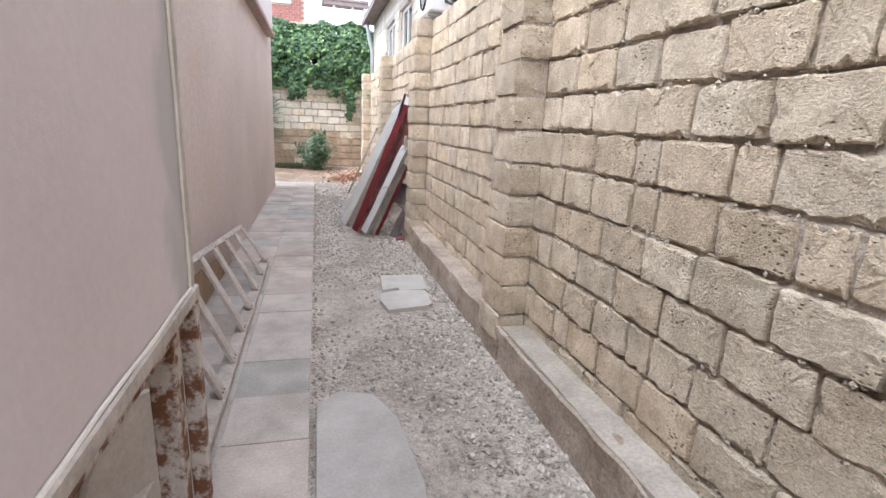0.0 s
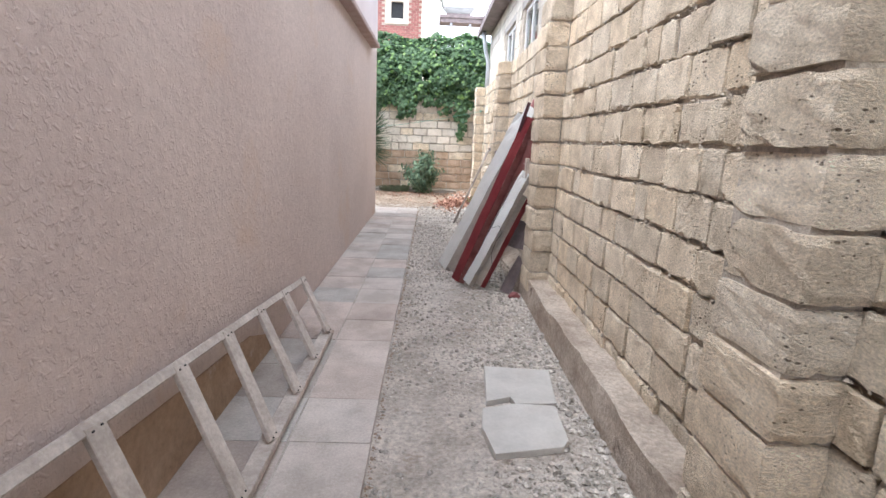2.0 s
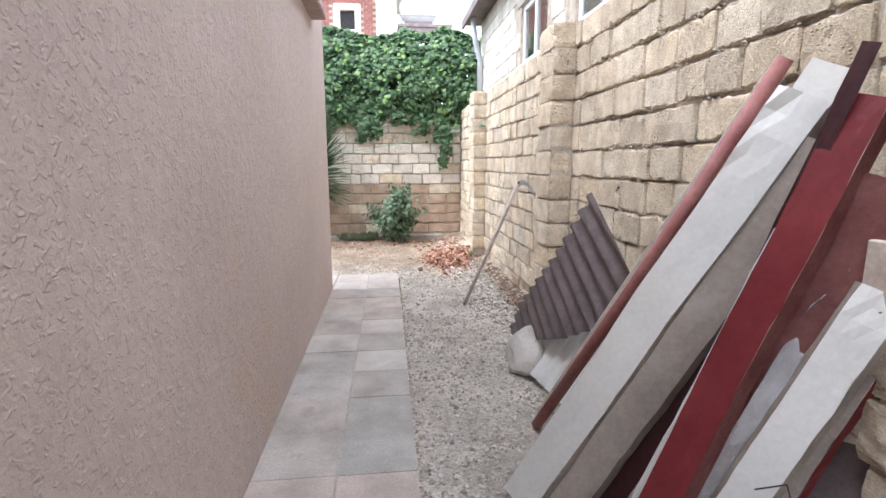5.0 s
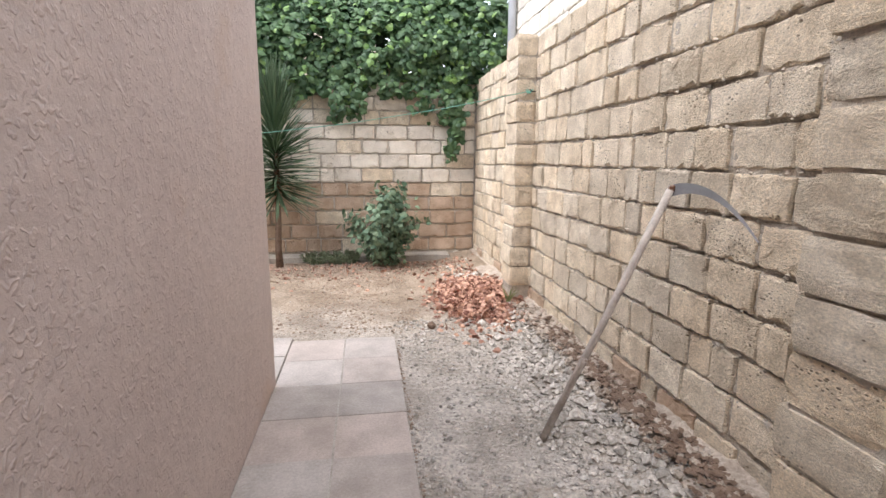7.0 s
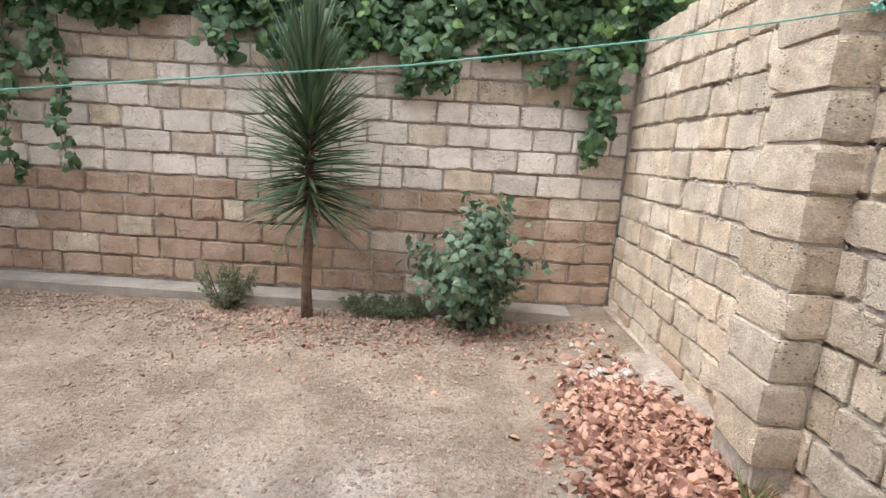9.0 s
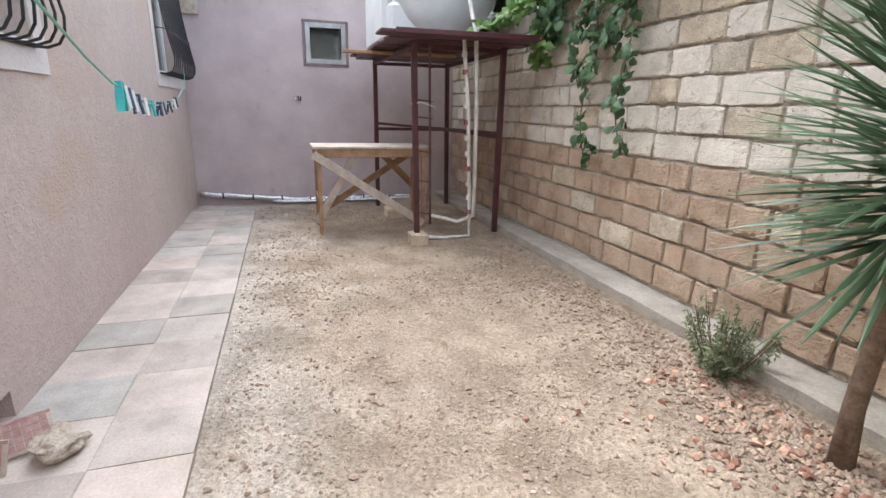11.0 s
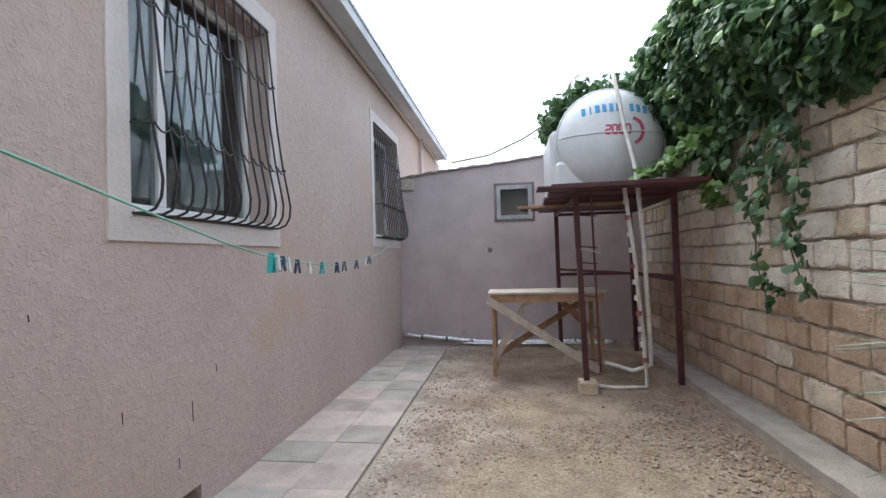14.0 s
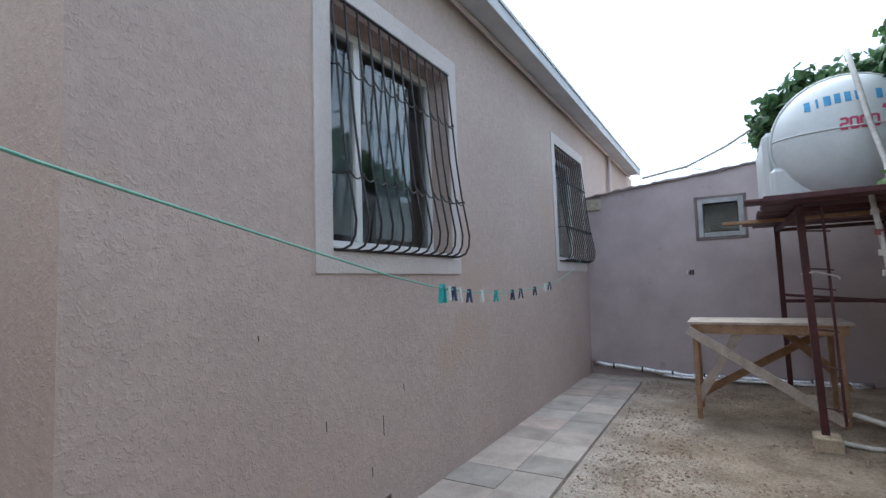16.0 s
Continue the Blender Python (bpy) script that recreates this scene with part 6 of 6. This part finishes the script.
# ---- broken tiles by the vent ----
def mosaic_tile(m, label, cols, rows_):
    """A broken floor tile with a raised mosaic of small squares, in its own plane."""
    ob = thing("broken_tile", label, "tile")
    ob.matrix_basis = m
    wide, high = cols * 0.032 + 0.03, rows_ * 0.032 + 0.03
    part("body", block(-wide / 2, wide / 2, 0, high, -0.014, 0, 0.002), pale_wood, ob, "pale cement backing")
    for a in range(cols):
        for b in range(rows_):
            x, y = -cols * 0.016 + a * 0.032, 0.015 + b * 0.032
            part("square", block(x + 0.002, x + 0.030, y + 0.002, y + 0.030, 0.0005, 0.003), mosaic_mat, ob)
    part("worn_edge", block(-wide / 2, wide / 2, high - 0.014, high, 0.0005, 0.0025), mosaic_mat, ob)


mosaic_tile(pose(-2.46, 12.11, 0.02, 48, 0, 118), "broken maroon and white mosaic tile leaning by the wall vent", 6, 4)
mosaic_tile(pose(-2.33, 12.00, 0.0, 72, 8, 96), "mosaic tile offcut standing on its edge by the wall", 4, 4)
rc = solid("mortar_chunk", lump(0.10, lr, 0.5, 3, 0.5), footing_mat, "rough chunk of grey mortar on the paving", "rubble")
rc.location = (-2.44, 12.23, 0.05)

# ---- vine over the back wall ----
vr = np.random.default_rng(7)
vine = thing("vine", "dense green grapevine hanging over the back wall", "vine", (-2, 16.4, 0))
V0 = Vector((-2.0, 16.4, 0.0))


def crown_top(x):
    return 3.95 + 0.32 * noise.noise(Vector((x * 0.7, 3.3, 0))) + 0.22 * noise.noise(Vector((x * 1.9, 1.2, 4))) + (0.25 if x > -1.6 else 0.0) + 0.75 * max(0.0, min(1.0, (-3.6 - x) / 1.5))


def crown(count, x0, x1):
    P, N = [], []
    while len(P) < count:
        x = vr.uniform(x0, x1)
        top = crown_top(x)
        # section: front face bulging over the wall, rounding to the top
        u = vr.uniform(0, 1)
        low = 2.35 + 0.30 * noise.noise(Vector((x * 1.6, 7.7, 2))) + 0.1 * noise.noise(Vector((x * 5, 1.7, 2))) + 0.25 * max(0.0, min(1.0, (-2.2 - x) / 0.8))
        if u < 0.72:
            z = low + (top - low) * (u / 0.72) ** 0.9
            f = (z - low) / (top - low)
            y = 15.98 - (0.18 + 0.42 * max(0.0, min(1.0, (-2.4 - x) / 1.4))) * math.sin(math.pi * min(1, f * 1.1)) + 0.35 * f ** 3
            nn = (0, -1, 0.25 + f)
        else:
            f = (u - 0.72) / 0.28
            z = top - 0.25 * f * f
            y = 16.25 + 1.3 * f
            nn = (0, -0.3, 1)
        g = 0.16 * noise.noise(Vector((x * 2.2, y * 2.2, z * 2.2))) + 0.10 * noise.noise(Vector((x * 5.5, y * 5, z * 5.5)))
        depth_ = abs(vr.normal(0, 0.12))
        if noise.noise(Vector((x * 3.1, 9.1, z * 3.1))) < -0.42 and vr.uniform() < 0.8:
            continue
        P.append((x - V0.x, y + g + depth_ - V0.y, z + g * 0.6))
        N.append((nn[0] + vr.normal(0, 0.5), nn[1] + vr.normal(0, 0.45), nn[2] + vr.normal(0, 0.45)))
    return np.array(P), np.array(N)


P, N = crown(22000, -8.3, 1.9)
leaf_cloud("leaves", P, N, vr.uniform(0.055, 0.125, len(P)), vine_leaf, vine, rng=vr, kind="stuff")
P, N = crown(1700, -8.3, 1.9)
P[:, 1] -= 0.05
leaf_cloud("young_leaves", P, N, vr.uniform(0.06, 0.11, len(P)), vine_young, vine, rng=vr, kind="stuff")
# dark inner leaves that close the mass
P = np.stack([vr.uniform(-6.2, 3.9, 6400), vr.uniform(-0.15, 0.7, 6400), vr.uniform(2.5, 3.85, 6400)], 1)
leaf_cloud("inner_leaves", P, vr.normal(size=(len(P), 3)), vr.uniform(0.10, 0.17, len(P)), vine_leaf, vine, rng=vr, kind="stuff")
# spray of shoots over the tank
n = 3000
ang = radians(-62) + radians(150) * vr.uniform(0, 1, n)
out = 0.69 + np.abs(vr.normal(0, 0.10, n)) + 0.25 * np.maximum(0, ang) * vr.uniform(0, 1, n)
P = np.stack([vr.uniform(-7.7, -6.25, n) - V0.x, 15.12 + out * np.sin(ang) - V0.y, 2.86 + out * np.cos(ang)], 1)
leaf_cloud("shoot_leaves", P, vr.normal(size=(n, 3)) + np.array([0, -0.6, 0.8]), vr.uniform(0.06, 0.12, n), vine_leaf, vine, rng=vr, kind="stuff")
for k in range(9):
    x = -6.2 + k * 0.95
    pts = [(x - V0.x, 0.1, 2.55)] + [(x - V0.x + 0.25 * j * (1 if k % 2 else -1), 0.05 + 0.12 * math.sin(j + k), 2.6 + 0.25 * j) for j in range(1, 5)]
    part("branch", tube(pts, 0.02, 6, taper=[1, 0.9, 0.75, 0.6, 0.4]), bark, vine)
part("trunk", tube([(1.2, 0.35, -0.1), (1.25, 0.3, 1.2), (1.0, 0.25, 2.5), (0.4, 0.2, 3.0)], 0.05, 8, taper=[1.2, 1, 0.8, 0.6]), bark, vine)
# a pale young shoot lying over the end of the tank's deck
n = 150
along = vr.uniform(0, 1, n)
P = np.stack([-5.35 + 0.25 * along + vr.normal(0, 0.06, n) - V0.x, 15.25 + 0.6 * along + vr.normal(0, 0.05, n) - V0.y, 2.28 + 0.45 * along ** 2 + np.abs(vr.normal(0, 0.05, n))], 1)
leaf_cloud("young_shoot", P, vr.normal(0, 0.5, (n, 3)) + np.array([0.5, -0.4, 0.8]), vr.uniform(0.06, 0.12, n), vine_young, vine, rng=vr, kind="stuff")
# hanging strands
for x, z_end, dense, width in ((-4.22, 1.02, 75, 0.07), (-4.45, 1.75, 60, 0.13), (-3.72, 1.16, 60, 0.06), (-3.9, 1.95, 60, 0.16), (-0.32, 2.05, 70, 0.12), (-0.62, 2.02, 110, 0.16), (0.62, 2.15, 70, 0.16), (1.08, 1.45, 150, 0.11), (1.02, 2.0, 130, 0.18), (-2.3, 2.2, 60, 0.15), (-5.2, 1.95, 120, 0.2), (-5.0, 2.15, 120, 0.25), (0.1, 2.35, 60, 0.2)):
    z0 = 2.75
    pts = [(x - V0.x + 0.04 * math.sin(j * 1.3 + x), -0.50 + 0.06 * math.sin(j * 0.9) + (0.04 if j == 0 else 0), z0 + (z_end - z0) * j / 8) for j in range(9)]
    part("strand", tube(pts, 0.006, 5), bark, vine)
    tt = vr.uniform(0, 1, dense) ** 0.8
    P = np.array([pts[min(8, int(q * 8.99))] for q in tt]) + vr.normal(0, 1, (dense, 3)) * np.array([width * 0.5, 0.035, 0.05])
    P[:, 2] = z0 + (z_end - z0) * tt
    P[:, 1] = np.minimum(P[:, 1], -0.36)
    leaf_cloud("strand_leaves", P, vr.normal(0, 0.45, (dense, 3)) + np.array([0, -1, 0.4]), vr.uniform(0.06, 0.12, dense), vine_leaf if x != -5.2 else vine_young, vine, rng=vr, kind="stuff")

# ---- yucca ----
yu = thing("yucca", "tall yucca with a slim bare trunk and sword leaves", "tree", (-1.40, 15.53, 0.0))
part("trunk", tube([(0, 0, -0.06), (-0.012, 0, 0.3), (0.008, -0.01, 0.65), (0.02, -0.02, 1.05), (0.015, -0.02, 2.1)], 0.042, 10, taper=[1.35, 1.0, 0.92, 0.9, 0.7]), bark, yu, smooth=True)
yr = np.random.default_rng(3)
verts, faces = [], []
for k in range(470):
    f = k / 469
    z0 = 1.02 + 1.10 * f
    az = k * 2.39996 + yr.normal(0, 0.15)
    low_ = f < 0.62                                                  # older spread leaves below the upright tuft
    tilt = radians((-24 + 66 * (f / 0.62) if low_ else 52 + 34 * (f - 0.62) / 0.38) + yr.normal(0, 7))
    ln = (0.64 if low_ else 0.68) * yr.uniform(0.8, 1.12)
    w = 0.031 * yr.uniform(0.8, 1.15)
    d = np.array([math.cos(az) * math.cos(tilt), math.sin(az) * math.cos(tilt), math.sin(tilt)])
    sd = np.array([-math.sin(az), math.cos(az), 0])
    nr_ = np.cross(sd, d)
    b0 = np.array([0.015, -0.02, z0]) + d * 0.02
    sag = 0.05 * yr.uniform(0.2, 1.4)
    i0 = len(verts)
    for s, ww in ((0.0, 0.7), (0.35, 1.0), (0.7, 0.7), (1.0, 0.04)):
        c = b0 + d * ln * s - np.array([0, 0, sag * s * s * math.cos(tilt)])
        verts += [tuple(c - sd * w / 2 * ww + nr_ * 0.006 * ww), tuple(c - nr_ * 0.004 * ww), tuple(c + sd * w / 2 * ww + nr_ * 0.006 * ww)]
    for s in range(3):
        for e in range(2):
            p = i0 + s * 3 + e
            faces.append((p, p + 1, p + 4, p + 3))
me = bpy.data.meshes.new("leaves")
me.from_pydata(verts, [], faces)
me.materials.append(yucca_leaf)
ob = new("leaves", me)
ob.parent = yu
tagged(ob, kind="stuff")
# dead leaf stubs round the upper trunk
stub = bmesh.new()
for k in range(60):
    az, z = k * 2.4, 0.86 + 0.005 * k
    tube([(0.015 + 0.04 * math.cos(az), -0.02 + 0.04 * math.sin(az), z), (0.015 + 0.075 * math.cos(az), -0.02 + 0.075 * math.sin(az), z - 0.03)], 0.006, 4, bm=stub)
tagged(part("leaf_stubs", stub, dry_leaf, yu), kind="stuff")

# ---- bush ----
bu = thing("bush", "leafy green shrub at the foot of the back wall", "shrub", (0.03, 15.50, 0.0))
br_ = np.random.default_rng(12)
tips = []
for k in range(36):
    az, el = br_.uniform(0, 2 * math.pi), br_.uniform(0.05, 1.0)
    r = 0.50 * math.sqrt(br_.uniform(0.25, 1)) * math.sin(math.pi * (0.22 + 0.66 * el))
    tip = (r * math.cos(az), r * 0.85 * math.sin(az), 0.24 + 0.80 * el)
    part("stem", tube([(0.03 * math.cos(az), 0.03 * math.sin(az), -0.05), (tip[0] * 0.5, tip[1] * 0.5, tip[2] * 0.55), tip], 0.008, 5, taper=[1.4, 1, 0.5]), bark, bu)
    tips.append(tip)
P, N = [], []
for tip in tips:
    for _ in range(62):
        q = br_.uniform(0.35, 1.08)
        c = np.array(tip) * np.array([q, q, 0.15 + 0.85 * q]) + br_.normal(0, 0.075, 3)
        if c[2] < 0.03:
            continue
        P.append(c)
        N.append(np.array([c[0], c[1], 0.35]) + br_.normal(0, 0.35, 3))
leaf_cloud("leaves", np.array(P), np.array(N), br_.uniform(0.04, 0.09, len(P)), bush_leaf, bu, rng=br_, kind="stuff")


def herb(name, label, at_, count, height, spread, leaf_size, seed, per=70):
    ob = thing(name, label, "herb", at_)
    rng = np.random.default_rng(seed)
    P, N = [], []
    for k in range(int(count * 1.6)):
        az, lean = rng.uniform(0, 2 * math.pi), rng.uniform(0.05, 1) * spread
        h = height * rng.uniform(0.55, 1.0)
        base_ = (0.03 * math.cos(az), 0.03 * math.sin(az), -0.03)
        tip = (lean * math.cos(az), lean * math.sin(az), h)
        part("sprig", tube([base_, (tip[0] * 0.65, tip[1] * 0.65, h * 0.5), tip], 0.003, 4), bark, ob)
        for j in range(per):
            q = rng.uniform(0.12, 1.0)
            c = np.array(base_) * (1 - q) + np.array(tip) * q
            c[:2] += np.array(tip[:2]) * 0.2 * math.sin(math.pi * q)
            P.append(c + rng.normal(0, 0.014, 3))
            N.append(rng.normal(0, 1, 3))
    leaf_cloud("leaves", np.array(P), np.array(N), rng.uniform(0.6, 1.2, len(P)) * leaf_size, herb_leaf, ob, "narrow", rng, "stuff")


herb("rosemary", "small grey-green rosemary bush in the planting strip", (-2.15, 15.62, 0.02), 26, 0.42, 0.28, 0.042, 5, 55)
herb("herb", "low green herb patch by the kerb", (-0.92, 15.70, 0.03), 12, 0.16, 0.22, 0.05, 6)
herb("herb", "low green herb patch by the kerb", (-0.62, 15.66, 0.03), 12, 0.18, 0.2, 0.05, 7)
herb("herb", "low green herb patch by the kerb", (-0.45, 15.72, 0.03), 8, 0.20, 0.14, 0.05, 8)
gr = thing("grass_tuft", "small yellow-green grass tuft at the pier", "grass", (1.16, 13.28, 0.06))
bm = bmesh.new()
g_r = random.Random(5)
for k in range(26):
    az, t_ = g_r.uniform(0, 6.28), g_r.uniform(0.03, 0.12)
    tube([(0, 0, 0), (t_ * 0.4 * math.cos(az), t_ * 0.4 * math.sin(az), 0.09), (t_ * math.cos(az), t_ * math.sin(az), g_r.uniform(0.14, 0.22))], 0.003, 3, bm=bm, taper=[1, 1, 0.3])
part("blades", bm, grass_leaf, gr)


# ---- loose stuff on the ground ----
def scatter(name, label, count, place, size, material, seed, squash=(0.5, 0.9), cat="gravel", lift=0.0):
    """Many stones as one mesh: place(rng) gives x, y."""
    rng = np.random.default_rng(seed)
    base_ = np.array([(1, 0, 0), (-1, 0, 0), (0, 1, 0), (0, -1, 0), (0, 0, 1), (0, 0, -1), (0.62, 0.55, 0.5), (-0.55, 0.62, 0.45), (-0.6, -0.55, 0.5), (0.58, -0.6, 0.42)], float)
    tri = np.array([(0, 6, 4), (6, 2, 4), (2, 7, 4), (7, 1, 4), (1, 8, 4), (8, 3, 4), (3, 9, 4), (9, 0, 4), (6, 0, 2), (7, 2, 1), (8, 1, 3), (9, 3, 0), (2, 0, 5), (1, 2, 5), (3, 1, 5), (0, 3, 5)])
    V, F = [], []
    for k in range(count):
        x, y = place(rng)
        s = size[0] + (size[1] - size[0]) * rng.uniform() ** 2.2
        a = rng.uniform(0, 6.28)
        p = base_ * rng.uniform(0.75, 1.25, base_.shape) * np.array([1, rng.uniform(0.6, 1), rng.uniform(*squash)]) * s
        c_, s_ = math.cos(a), math.sin(a)
        q = np.stack([p[:, 0] * c_ - p[:, 1] * s_ + x, p[:, 0] * s_ + p[:, 1] * c_ + y, p[:, 2] + ground_height(x, y) + s * 0.25 + lift], 1)
        F.append(tri + len(V) * 10)
        V.append(q)
    me = bpy.data.meshes.new(name)
    me.from_pydata(np.concatenate(V).tolist(), [], np.concatenate(F).tolist())
    me.materials.append(material)
    return tagged(new(name, me), label, cat, kind="stuff")


def alley(rng):
    while True:
        x, y = rng.uniform(0.02, 1.21), rng.uniform(0.8, 13.2)
        k = noise.noise(Vector((x * 1.7, y * 0.8, 3)))
        if x < 0.5 and 1.2 < y < 2.9:
            continue
        if 0.57 < x < 1.11 and 4.1 < y < 5.1:
            continue
        if rng.uniform() < 0.45 + k * 0.7 + 0.3 * (x > 0.65):
            return x, y


def by_wall(rng):
    return 1.25 - abs(rng.normal(0, 0.20)), rng.uniform(9.8, 13.4)


def yard(rng):
    while True:
        x, y = rng.uniform(-8.2, 1.2), rng.uniform(12.85, 15.6)
        if x > -0.9 and y < 12.8:
            continue
        if rng.uniform() < 0.35 + 0.8 * noise.noise(Vector((x * 1.1, y * 1.1, 6))):
            return x, y


def strip_(rng):
    while True:
        x, y = rng.uniform(-5.2, 1.0), 15.72 - abs(rng.normal(0, 0.32))
        if rng.uniform() < 0.25 + 0.9 * (abs(x + 1.5) < 1.0):
            return x, y


scatter("gravel", "grey crushed gravel on the alley floor", 13000, alley, (0.005, 0.022), gravel_mat, 1)
scatter("gravel", "coarser crushed stone beside the footing", 1900, lambda r: (1.22 - abs(r.normal(0, 0.22)), r.uniform(1.2, 12.8)), (0.008, 0.032), gravel_mat, 21)
scatter("crumbs", "dirt and crumbs along the foot of the house wall", 900, lambda r: (-0.84 + abs(r.normal(0, 0.012)), r.uniform(2.2, 11.9)), (0.004, 0.012), clod_mat, 22)
scatter("crumbs", "dirt along the foot of the house's yard wall", 700, lambda r: (r.uniform(-8.4, -0.9), 11.925 + abs(r.normal(0, 0.014))), (0.004, 0.012), clod_mat, 24)
scatter("crumbs", "dirt along the edge of the paving", 800, lambda r: (0.008 + abs(r.normal(0, 0.012)), r.uniform(1.0, 12.6)), (0.004, 0.013), clod_mat, 23)
scatter("rubble", "pale broken stone along the wall's foot", 520, by_wall, (0.012, 0.055), gravel_mat, 2)
scatter("gravel", "fine stones over the yard's dry earth", 9000, yard, (0.004, 0.017), clod_mat, 3)
scatter("gravel", "pale pebbles over the yard's dry earth", 1200, yard, (0.004, 0.012), gravel_mat, 13)
scatter("clods", "small dry clods over the yard's earth", 1500, yard, (0.008, 0.026), clod_mat, 33, (0.3, 0.6), "earth")
scatter("clods", "dry earth clods in the planting strip", 6500, strip_, (0.005, 0.026), clod_mat, 4, cat="earth")
scatter("rubble", "dark soil and crumbs on the broken footing", 1500, lambda r: (r.uniform(1.16, 1.40), r.uniform(7.0, 13.3)), (0.006, 0.034), footing_mat, 5, lift=0.045)
scatter("clods", "dark soil and roots on the broken footing", 2200, lambda r: (r.normal(1.29, 0.05), 8.6 + 4.2 * r.beta(2.2, 1.8)), (0.006, 0.030), bark, 35, (0.3, 0.7), "earth", 0.05)
scatter("rubble", "pale broken stone in the yard's corner", 160, lambda r: (r.normal(1.05, 0.16), r.normal(14.45, 0.35)), (0.015, 0.05), gravel_mat, 15)


def litter(name, label, count, place, material, seed, size=(0.03, 0.085), heap=None):
    rng = np.random.default_rng(seed)
    P = []
    for k in range(count):
        x, y = place(rng)
        z = ground_height(x, y) + rng.uniform(0.004, 0.02)
        if heap:
            r = math.hypot((x - heap[0]) / heap[2], (y - heap[1]) / heap[3])
            z += max(0, 1 - r * r) * heap[4] * rng.uniform(0.5, 1)
        P.append((x, y, z))
    n = len(P)
    leaf_cloud(name, np.array(P), rng.normal(0, 0.75, (n, 3)) + np.array([0, 0, 1]), rng.uniform(size[0], size[1], n), material, None, "broad", rng, "", 2.6)
    return tagged(bpy.data.objects[name] if name in bpy.data.objects else None, label, "leaves", kind="stuff")


litter("leaf_heap", "heap of dry reddish-brown leaves by the pier", 3000, lambda r: (r.normal(0.98, 0.20), r.normal(13.85, 0.46)), dry_leaf, 1, (0.025, 0.08), (1.02, 13.75, 0.42, 0.9, 0.08))
litter("fallen_leaves", "dry fallen leaves scattered by the back wall", 420, lambda r: (r.uniform(-2.3, 1.2), 15.65 - abs(r.normal(0, 0.45))), dry_leaf, 2, (0.02, 0.06))
pc = solid("pine_cone", lump(0.035, lr, 0.9, 2, 0.4), bark, "small dark cone lying on the path edge", "cone")
pc.location = (0.35, 12.95, 0.0)
